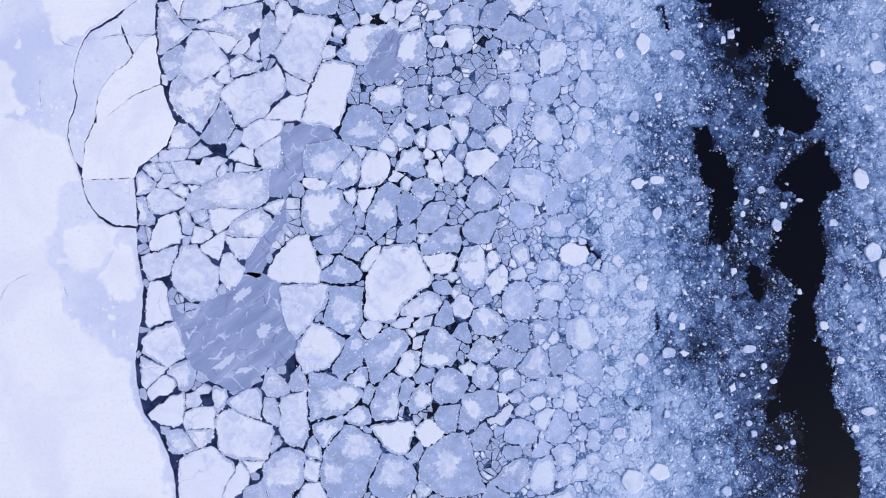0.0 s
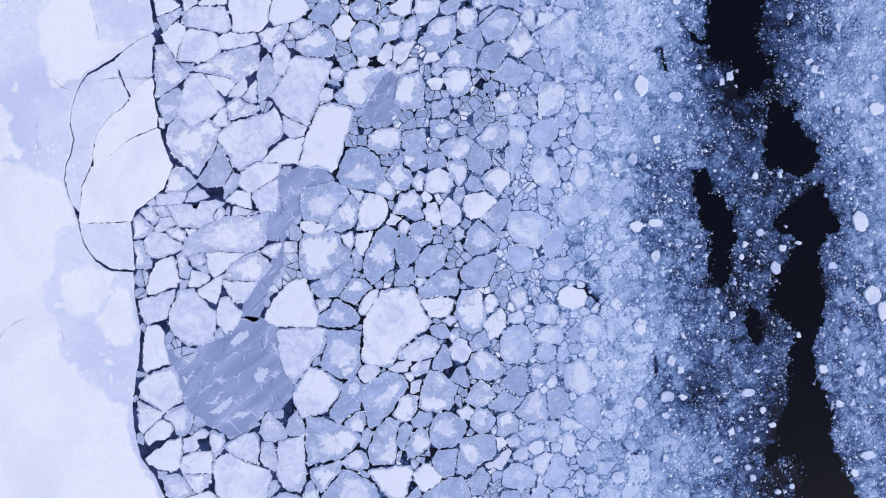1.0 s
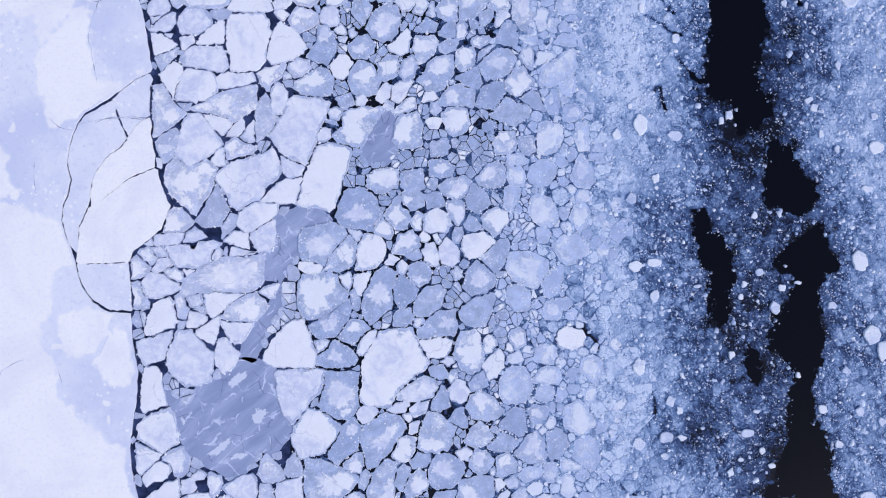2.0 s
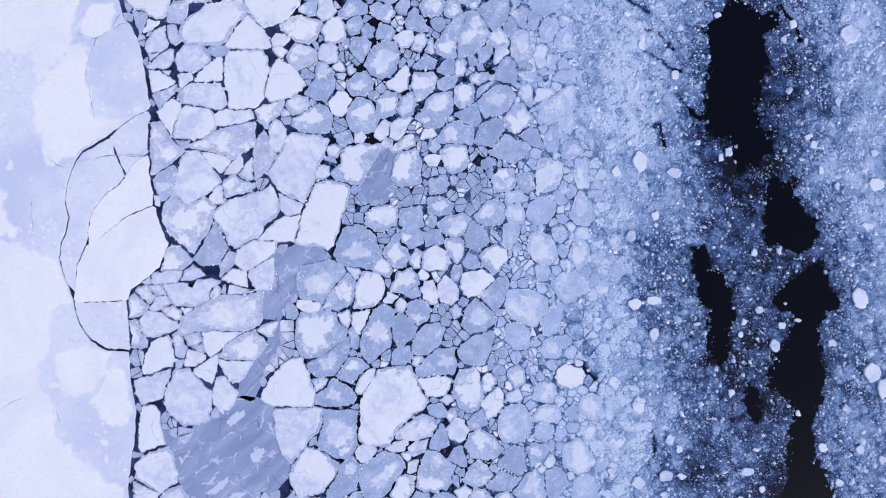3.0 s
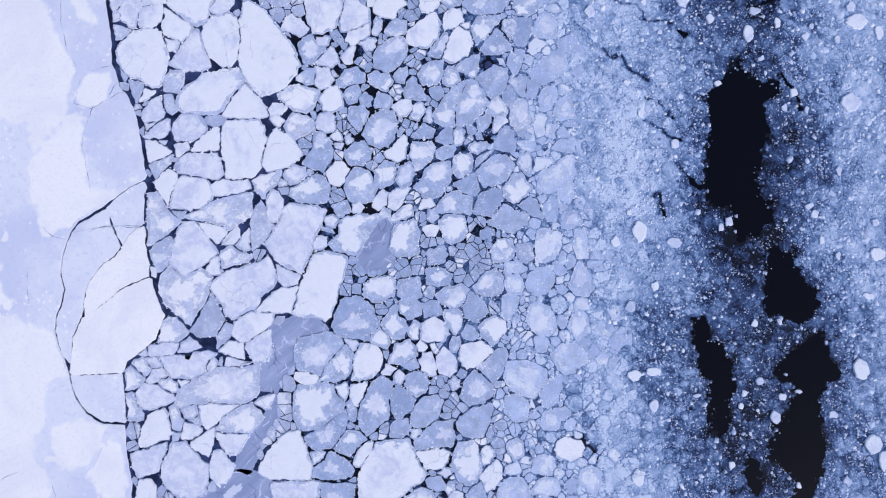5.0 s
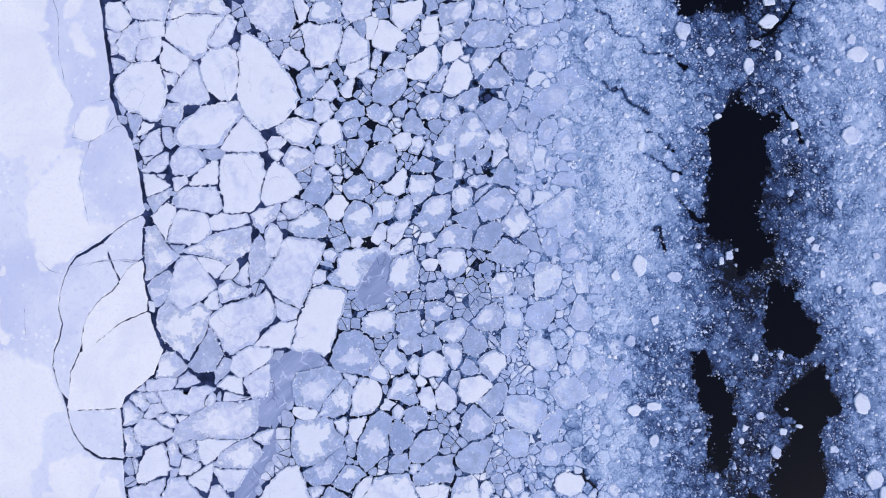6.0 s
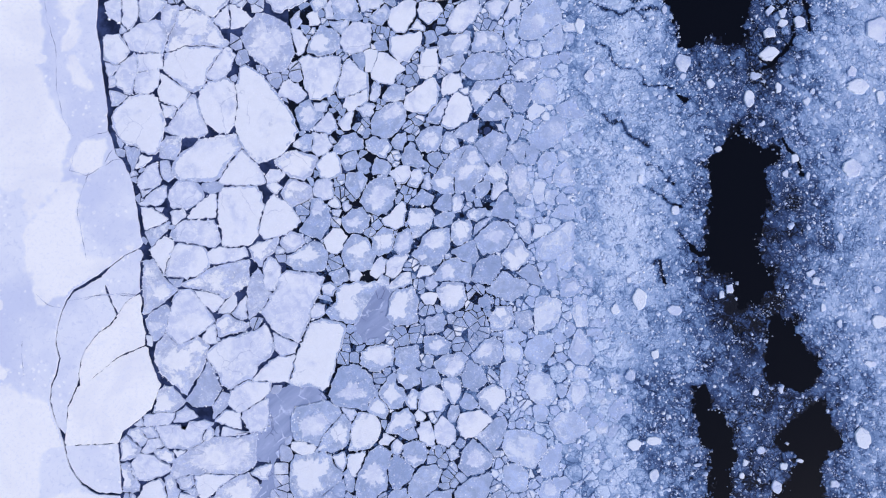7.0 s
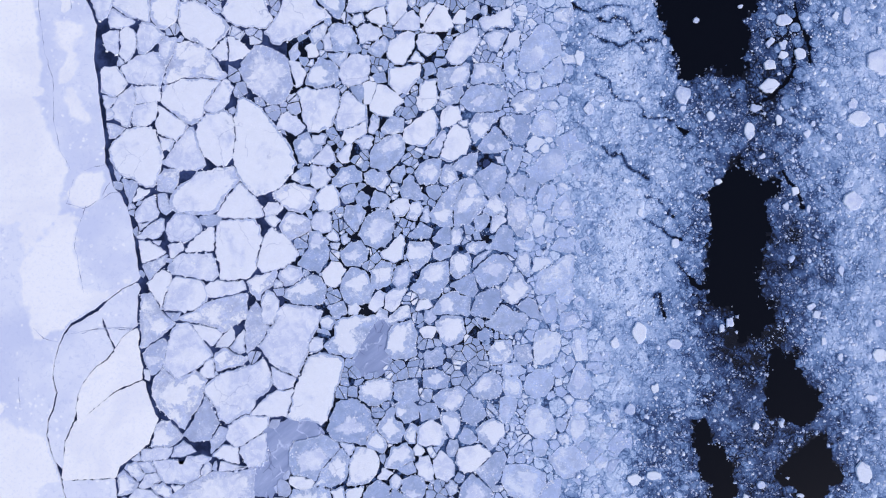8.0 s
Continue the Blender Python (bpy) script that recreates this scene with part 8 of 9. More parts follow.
lead((23.3, 96.4), (26.3, 94.7), (28.3, 93.7), (31.3, 94.5), (34.4, 94.8))
lead((30.1, 69.8), (33.0, 67.6), (36.0, 65.6), (38.5, 64.8))
lead((36.8, 61.6), (39.0, 60.6), (41.9, 57.1))
lead((36.4, 56.6), (39.4, 55.4), (42.9, 53.1))
lead((38.5, 43.7), (39.3, 41.2), (40.5, 39.5))
lead((64.4, 95.7), (64.1, 90.1), (63.7, 86.0), (63.2, 81.9), (60.7, 79.0), (58.9, 77.8))
lead((64.4, 94.2), (66.8, 88.0), (67.7, 85.0))
lead((61.2, 65.7), (64.2, 62.6), (65.6, 59.1))
lead((42.8, 48.6), (44.3, 46.6), (46.5, 44.7))
lead((25.5, 1.1), (27.5, -1.9), (28.7, -3.9))
lead((36.5, -10.4), (37.4, -14.9), (36.4, -16.9))
lead((29.3, -24.8), (32.3, -26.8), (36.2, -29.3))


def ragged(gx, gy, seed):
    return sum(smooth_noise(gx, gy, s, seed + k) * w for k, (s, w) in enumerate(((5, 0.35), (2.0, 0.35), (0.9, 0.35), (0.5, 0.3))))


def thickness(gx, gy):
    """How thick the slush lies: pale and firm beside the floes, thin towards the pools, firmer again beyond them; below zero is open water."""
    base = np.interp(gx + smooth_noise(gx, gy, 9, 5) * 2.5, (-26, -12, 2, 9, 14, 27, 33, 38, 43, 48, 54, 62, 67, 72, 78, 90), (0.10, 0.12, 0.24, 0.70, 0.95, 0.97, 0.94, 0.86, 0.69, 0.46, 0.33, 0.31, 0.46, 0.66, 0.78, 0.76))
    base += 0.13 * smooth_noise(gx, gy, 12, 11) + 0.08 * smooth_noise(gx, gy, 4, 12)
    base -= 0.10 * np.clip((12 - gy) / 40, 0, 1) * np.clip((gx - 58) / 8, 0, 1)
    base += 0.0018 * np.clip(gy - 10, 0, 95) * np.clip((gx - 12) / 8, 0, 1)
    for x, y, r, amount in thin_spots:
        base -= amount * np.exp(-((gx - x) ** 2 + (gy - y) ** 2) / (r * r))
    wet = np.full(gx.shape, 1e9)
    for p in pools:
        d = gap_to(p, gx, gy, True)
        wet = np.minimum(wet, np.where(inside(p, gx, gy), -d, d))
    wet = wet + ragged(gx, gy, 31) * 1.5 - 0.2
    for x, y, r in ponds:
        wet = np.minimum(wet, np.hypot(gx - x, gy - y) - r)
    base -= 0.09 * np.exp(-np.maximum(wet, 0) / 1.3) * (gx > 30)
    line = np.full(gx.shape, 1e9)
    lx, ly = gx + 0.9 * smooth_noise(gx, gy, 2.2, 61) + 0.25 * smooth_noise(gx, gy, 0.8, 62), gy + 0.9 * smooth_noise(gx, gy, 2.2, 63) + 0.25 * smooth_noise(gx, gy, 0.8, 64)
    for p in leads:
        line = np.minimum(line, gap_to(p, lx, ly, False))
    base -= 0.75 * np.exp(-(np.maximum(line + 0.25 * ragged(gx, gy, 51), 0) / 0.3) ** 2) + 0.12 * np.exp(-line / 2.5)
    thin = np.clip(-wet / 1.1, 0, 1)
    return np.where(wet < -1.1, np.minimum(wet, -0.35), base * (1 - thin) - 0.3 * thin)


STEP = 0.25
sx = np.concatenate([np.arange(-26.0, 84.0, STEP), np.arange(84.0, 200.0, 2.0)])
sy = np.concatenate([np.arange(-140.0, -58.0, 2.0), np.arange(-58.0, 104.0, STEP), np.arange(104.0, 190.0, 2.0)])
gx, gy = np.meshgrid(sx, sy)
thick = thickness(gx, gy)
rise = 0.02 + 0.03 * np.clip(thick, 0, 1) + 0.012 * np.clip(thick * 4, 0, 1) * smooth_noise(gx, gy, 0.9, 71)
# between the drowned lumps the slush gets a darker colour value; its height stays
gap_dark = np.interp(gx + 3 * smooth_noise(gx, gy, 7, 81), (4, 10, 22, 32), (0.0, 0.42, 0.30, 0.0))
keep = thick > -0.03
cell_on = keep[:-1, :-1] & keep[1:, :-1] & keep[:-1, 1:] & keep[1:, 1:]
index = np.arange(gx.size).reshape(gx.shape)
quads = np.stack([index[:-1, :-1], index[:-1, 1:], index[1:, 1:], index[1:, :-1]], -1)[cell_on]
used, packed = np.unique(quads, return_inverse=True)
slush = mesh_object("slush", np.stack([gx.ravel(), gy.ravel(), rise.ravel()], 1)[used].tolist(), packed.reshape(-1, 4).tolist(), MAT_SLUSH)
slush.data.attributes.new("thickness", "FLOAT", "POINT").data.foreach_set("value", (thick - gap_dark).ravel()[used].astype(np.float32))
tagged(slush, "grey-blue frozen slush of crushed ice between floes and open pools", "slush", kind="stuff")


# ---- loose pieces ----
def chunk(x, y, rx, ry):
    """A thick block of white ice afloat in the slush."""
    n = rng.integers(4, 7) if max(rx, ry) < 1.2 else rng.integers(6, 9)
    turn = (np.arange(n) + rng.uniform(-0.34, 0.34, n)) * 2 * np.pi / n + rng.uniform(0, 6)
    corners = np.stack([x + np.cos(turn) * rx * rng.uniform(0.95, 1.25, n), y + np.sin(turn) * ry * rng.uniform(0.95, 1.25, n)], 1)
    ring = outline(corners, 0.3, 0.06, 0.18)
    top = 0.25 + 0.1 * min(rx, ry)
    here = ring.mean(0)
    ob = mesh_object("ice_chunk", *stack([here + (ring - here) * k for k in (1.0, 0.98, 0.93, 0.8)], [-0.3, top * 0.7, top * 0.93, top]), MAT_CHUNK)
    stamp(stamp(ob, "age", rng.uniform()), "cover", rng.uniform(0, 0.5))
    tagged(ob, "thick white block of ice afloat in slush", "ice chunk", "ice chunks in the slush")
    blocks.append((x, y, max(rx, ry)))


MAT_CHUNK = floe_material("chunk_ice", (0.80, 0.83, 0.91), (0.52, 0.59, 0.77), 0.56, 0.3, 0.08, 0.6)
blocks = []
chunk(35.8, 36.8, 1.2, 1.9)
chunk(41.8, 34.9, 1.4, 0.9)
chunk(33.9, 23.6, 1.1, 0.9)
chunk(34.4, 11.6, 1.2, 1.1)
chunk(37.8, 12.3, 1.3, 0.7)
chunk(37.9, 6.3, 0.8, 1.2)
chunk(31.4, 35.1, 0.8, 1.1)
chunk(51.7, 38.7, 0.75, 1.0)
chunk(50.3, 37.5, 0.5, 1.0)
chunk(33.9, 40.2, 0.6, 0.5)
chunk(38.4, 27.3, 0.9, 0.9)
chunk(55.9, 20.6, 0.6, 0.8)
chunk(74.7, 12.5, 1.3, 2.0)
chunk(78.2, 32.9, 1.3, 1.2)
chunk(76.4, 25.5, 1.1, 0.7)
chunk(67.2, 40.0, 0.8, 0.7)
chunk(68.2, 35.3, 0.5, 0.9)
chunk(71.1, 32.6, 0.5, 0.8)
chunk(60.6, 7.8, 0.7, 0.7)
chunk(56.6, 10.5, 0.8, 0.7)
chunk(53.9, 8.4, 0.5, 0.7)
chunk(53.3, 6.2, 0.5, 0.6)
chunk(59.4, 4.3, 1.0, 1.1)
chunk(69.4, 4.5, 0.8, 0.9)
chunk(63.5, 8.7, 0.7, 0.4)
chunk(45.5, 8.1, 0.7, 0.4)
chunk(35.0, -6.0, 1.3, 1.4)
chunk(40.5, -12.1, 1.0, 0.9)
chunk(41.9, -13.7, 0.8, 0.8)
chunk(30.1, -17.6, 0.9, 0.8)
chunk(34.8, -19.5, 1.2, 1.0)
chunk(39.6, -18.4, 1.2, 1.0)
chunk(42.4, -18.5, 0.9, 0.6)
chunk(39.3, -21.6, 0.7, 0.6)
chunk(54.0, -17.7, 1.2, 0.7)
chunk(50.9, -24.4, 0.7, 0.9)
chunk(52.7, -22.3, 0.5, 0.4)
chunk(56.6, -20.7, 0.6, 0.7)
chunk(58.2, -23.4, 0.7, 0.6)
chunk(67.4, -13.6, 0.9, 0.8)
chunk(74.1, -14.0, 0.8, 0.8)
chunk(63.3, -7.7, 0.5, 0.7)
chunk(71.9, -6.9, 0.8, 0.9)
chunk(75.1, -28.7, 1.4, 0.8)
chunk(72.6, -31.7, 0.7, 0.7)
chunk(74.4, -38.7, 0.9, 0.8)
chunk(70.2, -19.7, 0.8, 0.7)
chunk(78.0, -15.9, 0.8, 0.8)
chunk(48.4, -29.4, 0.8, 0.9)
chunk(54.5, -32.5, 0.7, 0.7)
chunk(53.7, -30.7, 0.6, 0.6)
chunk(49.5, -42.4, 0.9, 1.0)
chunk(37.8, -39.0, 1.7, 1.5)
chunk(39.2, -29.1, 0.6, 1.0)
chunk(30.7, -32.2, 1.2, 1.1)
chunk(33.0, -40.5, 2.0, 2.0)
chunk(58.9, -35.0, 0.6, 0.5)
chunk(61.4, -34.1, 0.5, 0.6)
chunk(55.7, -13.9, 0.7, 0.5)
chunk(51.4, -4.1, 0.7, 0.9)
chunk(76.7, -0.6, 1.5, 1.6)
chunk(78.5, -3.3, 1.0, 1.9)
chunk(44.1, 78.9, 1.4, 1.6)
chunk(44.0, 76.4, 0.6, 0.6)
chunk(48.9, 75.1, 0.8, 0.8)
chunk(40.9, 88.4, 0.5, 0.7)
chunk(46.7, 92.3, 0.6, 0.5)
chunk(39.9, 72.6, 0.5, 0.5)
chunk(37.0, 78.0, 0.5, 0.5)
chunk(25.7, 85.4, 0.9, 1.4)
chunk(29.1, 78.2, 0.8, 0.6)
chunk(27.3, 76.3, 0.9, 1.1)
chunk(59.7, 80.6, 1.9, 1.3)
chunk(57.1, 76.6, 1.0, 0.9)
chunk(59.9, 88.4, 0.9, 1.1)
chunk(65.2, 86.4, 1.1, 1.0)
chunk(62.3, 88.0, 0.8, 0.9)
chunk(62.1, 86.2, 1.1, 0.7)
chunk(62.4, 92.5, 1.4, 1.2)
chunk(59.8, 84.2, 1.1, 1.1)
chunk(61.1, 74.4, 0.6, 1.0)
chunk(55.8, 72.4, 0.9, 1.5)
chunk(71.8, 93.2, 0.7, 0.9)
chunk(73.8, 93.4, 0.7, 1.5)
chunk(69.5, 83.4, 0.7, 0.5)
chunk(75.6, 74.7, 1.9, 1.3)
chunk(74.5, 77.4, 0.9, 1.1)
chunk(79.3, 85.0, 2.0, 2.6)
chunk(66.1, 72.0, 0.7, 0.8)
chunk(71.8, 71.4, 0.6, 0.7)
chunk(79.6, 90.7, 0.6, 0.7)
chunk(79.5, 72.8, 0.9, 1.2)
chunk(67.3, 73.8, 0.5, 0.5)
chunk(54.7, 94.9, 0.5, 0.4)
chunk(74.0, 60.0, 1.7, 1.7)
chunk(42.3, 52.5, 0.7, 0.9)
chunk(36.2, 57.9, 0.5, 1.0)
chunk(33.8, 63.6, 0.7, 0.4)
chunk(50.1, 63.4, 0.7, 0.5)
chunk(58.0, 68.0, 0.6, 0.7)
chunk(62.1, 59.1, 0.6, 0.8)
chunk(63.7, 61.7, 0.8, 0.9)
chunk(66.1, 58.6, 0.5, 0.7)
chunk(71.6, 47.7, 0.6, 0.9)
chunk(66.2, 41.4, 0.8, 0.7)
chunk(77.9, 38.5, 0.8, 0.7)


def lump(x, y, rx, ry):
    """A waterlogged lump of old ice, frozen into the slush and almost level with it."""
    n = rng.integers(7, 10)
    turn = (np.arange(n) + rng.uniform(-0.3, 0.3, n)) * 2 * np.pi / n + rng.uniform(0, 6)
    corners = np.stack([x + np.cos(turn) * rx * rng.uniform(0.8, 1.2, n), y + np.sin(turn) * ry * rng.uniform(0.8, 1.2, n)], 1)
    ring = outline(corners, 0.4, 0.06, 0.35)
    here = ring.mean(0)
    top = 0.12 + rng.uniform(0, 0.06)
    ob = mesh_object("ice_lump", *stack([here + (ring - here) * k for k in (1.0, 0.9, 0.7, 0.4)], [0.02, top * 0.6, top * 0.9, top]), MAT_SLUSH)
    firm = min(max(float(thickness(here[:1], here[1:])[0]), 0.6), 0.84) + rng.uniform(0.04, 0.2)
    # the lower value on the outer ring draws a dark outline round the lump
    ob.data.attributes.new("thickness", "FLOAT", "POINT").data.foreach_set("value", np.repeat([firm - 0.3, firm - 0.06, firm, firm], len(ring)).astype(np.float32))
    tagged(ob, "pale waterlogged ice lump frozen into grey-blue slush", "ice lump", "ice lumps frozen into the slush")
    mark(ring, 8000)


lump(29.9, 31.0, 0.8, 0.9)
lump(32.9, 27.4, 1.0, 1.0)
lump(33.3, 15.7, 1.6, 1.7)
lump(27.7, 18.2, 1.2, 2.2)
lump(30.2, 11.1, 1.8, 2.0)
lump(30.3, 20.3, 1.0, 1.5)
lump(36.1, 22.8, 0.6, 0.8)
lump(33.0, 20.8, 0.7, 0.9)
lump(33.8, 19.1, 0.6, 0.5)
lump(35.8, 19.8, 0.6, 0.6)
lump(34.7, 6.6, 2.0, 1.2)
lump(31.9, 10.1, 0.8, 1.2)
lump(43.2, 10.2, 1.0, 0.6)
lump(44.9, 12.2, 1.2, 1.0)
lump(34.1, 3.9, 1.7, 1.4)
lump(31.9, 0.1, 1.4, 2.2)
lump(28.0, 1.1, 2.0, 1.4)
lump(37.1, 0.6, 1.5, 1.4)
lump(40.8, -1.9, 2.0, 1.2)
lump(40.1, -5.9, 2.6, 2.2)
lump(39.0, -9.9, 1.2, 0.7)
lump(30.5, -5.9, 1.8, 2.2)
lump(33.4, -11.4, 1.2, 0.9)
lump(29.9, -14.9, 1.1, 1.3)
lump(29.3, -19.9, 1.3, 1.2)
lump(32.1, -22.3, 0.9, 1.2)
lump(34.8, -22.6, 0.8, 1.1)
lump(37.9, -17.1, 1.3, 1.1)
lump(38.8, -25.8, 1.5, 1.5)
lump(33.3, -26.3, 1.5, 1.9)
lump(42.8, -27.8, 1.5, 1.2)
lump(30.9, -29.2, 1.1, 1.1)
lump(37.2, -29.6, 1.2, 1.8)
lump(36.2, -34.2, 1.9, 1.1)
lump(41.6, -35.7, 1.8, 1.8)
lump(39.3, -38.9, 0.6, 0.9)
lump(29.6, -40.0, 1.2, 1.2)
lump(45.1, -35.7, 2.0, 1.8)
lump(42.6, -40.6, 1.0, 0.8)
lump(27.8, 27.9, 0.8, 0.9)
lump(26.7, 19.7, 1.2, 0.9)
lump(26.1, 10.6, 1.2, 1.0)
lump(29.1, 6.6, 1.2, 0.9)
lump(26.1, 71.6, 1.7, 1.9)
lump(30.6, 72.1, 1.4, 1.3)
lump(25.0, 67.6, 1.3, 1.3)
lump(27.5, 65.6, 0.9, 1.0)
lump(25.0, 61.1, 1.5, 1.3)
lump(28.5, 60.6, 1.7, 1.2)
lump(30.8, 65.1, 1.8, 1.1)
lump(39.5, 65.4, 0.9, 0.6)
lump(39.2, 61.1, 1.3, 0.8)
lump(29.8, 47.1, 1.9, 1.5)
lump(32.3, 45.9, 0.9, 0.8)
lump(26.4, 52.1, 1.0, 1.2)
lump(30.4, 55.1, 0.8, 0.6)
lump(25.4, 41.9, 0.9, 0.9)
lump(33.8, 44.2, 0.5, 0.8)
lump(37.8, 48.0, 0.5, 0.5)
lump(41.3, 47.8, 1.8, 1.6)
lump(65.3, 88.5, 1.0, 1.0)
lump(66.4, 93.2, 1.2, 1.0)
lump(64.6, 91.3, 1.1, 0.9)
lump(67.8, 88.5, 1.0, 1.2)
lump(67.7, 94.7, 0.9, 0.8)
lump(70.5, 92.2, 1.0, 1.0)
lump(76.6, 92.2, 2.0, 2.0)
lump(75.5, 88.1, 1.8, 0.9)
lump(65.1, 82.9, 1.5, 1.3)
lump(67.6, 80.4, 0.8, 1.3)
lump(63.0, 77.8, 1.6, 1.5)
lump(66.6, 78.0, 1.5, 1.3)
lump(75.9, 85.0, 1.5, 1.1)
lump(24.2, 86.7, 1.4, 1.0)
lump(25.1, 80.7, 1.2, 1.0)
lump(31.2, 84.8, 1.2, 0.9)
lump(27.8, 91.9, 1.0, 0.8)
lump(60.3, 93.1, 1.0, 0.8)
lump(62.3, 90.6, 0.9, 1.1)
lump(63.9, 93.7, 1.1, 0.8)
lump(61.2, 87.5, 0.9, 0.9)
lump(64.8, 88.5, 1.0, 1.2)
lump(65.7, 85.0, 0.9, 1.0)
lump(62.6, 84.9, 0.8, 0.9)
lump(59.7, 90.0, 0.7, 0.8)
lump(66.7, 91.6, 0.9, 0.9)

# brash packed between the floes, the large pieces first, then each grown into the room around it
spots, sizes = [], []
probe = np.arange(9) * 2 * np.pi / 9
ROUND = np.stack([np.cos(probe), np.sin(probe)], 1)


def pack(radius, trial):
    """Keeps those of the tried places where a piece of that radius finds room."""
    keep_off = radius * (0.62 if radius > 0.3 else 0.8)
    away = trial[:, None, :] + ROUND * keep_off
    free = (label_at(trial) == 0) & (label_at(away.reshape(-1, 2)).reshape(-1, 9) == 0).all(1)
    for here in trial[free]:
        if label_at(here + ROUND * keep_off).any() or label_at(here[None])[0]:
            continue
        if radius > 0.9 and label_at(here + ROUND * radius * 0.4).any():
            continue
        spots.append(here), sizes.append(radius * rng.uniform(0.75, 1.0))
        k = int(np.ceil(radius / CELL))
        a, b = ((here - (X0, Y0)) / CELL).astype(int)
        yy, xx = np.ogrid[-k:k + 1, -k:k + 1]
        taken[b - k:b + k + 1, a - k:a + k + 1][(xx * xx + yy * yy) <= (0.8 * radius / CELL) ** 2] = 9000


for radius, tries in ((3.0, 1500), (2.2, 3000), (1.6, 6000), (1.2, 12000), (0.85, 22000), (0.55, 24000), (0.36, 10000)):
    trial = np.stack([rng.uniform(-56, 31, tries), rng.uniform(-90, 136, tries)], 1)
    if radius < 0.3:
        trial = trial[(trial[:, 1] > -55) & (trial[:, 1] < 100)]
    most_east = 12 if radius > 0.9 else 13 if radius > 0.6 else 15
    trial = trial[trial[:, 0] < most_east + 4 * smooth_noise(trial[:, 0], trial[:, 1], 6, 3) + rng.normal(0, 2.0, len(trial))]
    if radius > 1.2:
        trial = trial[(trial[:, 1] < -54) | (trial[:, 1] > 100)]
    trial = trial[(trial[:, 0] > -24) | (rng.uniform(0, 1, len(trial)) < 0.25) | (np.abs(trial[:, 1] - 23) > 76)]
    pack(radius, trial)
loose = len(spots)
# further out the pieces lie drowned in slush, ever fewer
for radius, tries in ((1.9, 2500), (1.4, 5000), (1.0, 9000), (0.7, 16000), (0.45, 20000)):
    trial = np.stack([rng.uniform(10, 43, tries), rng.uniform(-60, 106, tries)], 1)
    trial = trial[rng.uniform(0, 1, tries) < np.interp(trial[:, 0] + 5 * smooth_noise(trial[:, 0], trial[:, 1], 8, 23), (12, 20, 27, 36), (0.9, 0.6, 0.15, 0.03))]
    if radius > 0.9:
        trial = trial[trial[:, 0] < 37]
    trial = trial[trial[:, 0] < np.interp(trial[:, 1], (-20, 20, 45, 100), (36, 32, 24.5, 22)) + 1.5 * smooth_noise(trial[:, 0], trial[:, 1], 5, 29)]
    ok = thickness(trial[:, 0], trial[:, 1]) > 0.5
    for way in (0, 1.57, 3.14, 4.71):
        ok &= thickness(trial[:, 0] + radius * math.cos(way), trial[:, 1] + radius * math.sin(way)) > 0.45
    pack(radius, trial[ok])
spots, sizes = np.array(spots), np.array(sizes)
walls = np.concatenate([r for r, _ in rims] + [fast_rim])


def clipped(poly, u, limit):
    """The part of a polygon, about its own middle, that lies within limit along u."""
    out = []
    for (ax, ay), (bx, by) in zip(poly, poly[1:] + poly[:1]):
        da, db = ax * u[0] + ay * u[1] - limit, bx * u[0] + by * u[1] - limit
        if da <= 0:
            out.append((ax, ay))
        if (da < 0) != (db < 0):
            t = da / (da - db)
            out.append((ax + (bx - ax) * t, ay + (by - ay) * t))
    return out


def grown(k, least, most):
    """Piece k, grown into the room between its neighbours and the floes, as rings of corners."""
    here, r = spots[k], sizes[k]
    h = 2.3 * r + 0.25
    poly = [(-h, -h * 0.8), (-h * 0.8, -h), (h * 0.8, -h), (h, -h * 0.8), (h, h * 0.8), (h * 0.8, h), (-h * 0.8, h), (-h, h * 0.8)]
    d = spots - here
    gap = np.hypot(d[:, 0], d[:, 1])
    for j in np.argsort(gap)[1:14]:
        if gap[j] < h * 1.5 + sizes[j] + 0.5:
            poly = clipped(poly, d[j] / gap[j], (gap[j] ** 2 + r * r - sizes[j] ** 2) / (2 * gap[j]) - rng.uniform(least, most))
    d = walls - here
    gap = np.hypot(d[:, 0], d[:, 1])
    near = np.nonzero(gap < h * 1.45)[0]
    for j in near[np.argsort(gap[near])][:24]:
        poly = clipped(poly, d[j] / gap[j], gap[j] - 0.13)
    if k >= loose:
        return [r for r in [finished(poly, here, r, 3)] if r is not None]
    # broken across once or twice into sharp-cornered shards
    shards = [poly]
    for _ in range(0 if r < 0.7 else 1 if r < 1.3 else 2):
        split = []
        for piece in shards:
            if len(piece) < 3 or rng.uniform() < 0.22:
                split.append(piece)
                continue
            mid = np.mean(piece, 0)
            way = rng.uniform(0, 2 * np.pi)
            u = (math.cos(way), math.sin(way))
            at, crack = mid @ u + rng.normal(0, 0.2 * r), rng.uniform(0.02, 0.09)
            split += [clipped(piece, u, at - crack), clipped(piece, (-u[0], -u[1]), -at - crack)]
        shards = split
    return [r for r in (finished(piece, here, r, 1) for piece in shards) if r is not None]


def finished(poly, here, r, wear):
    if len(poly) < 3:
        return None
    ring = outline(np.array(poly) + here, 0.5, 0.03, (0.03 + 0.03 * r) * wear)
    area = 0.5 * abs((ring[:, 0] * np.roll(ring[:, 1], -1) - ring[:, 1] * np.roll(ring[:, 0], -1)).sum())
    return ring if area > 0.08 else None


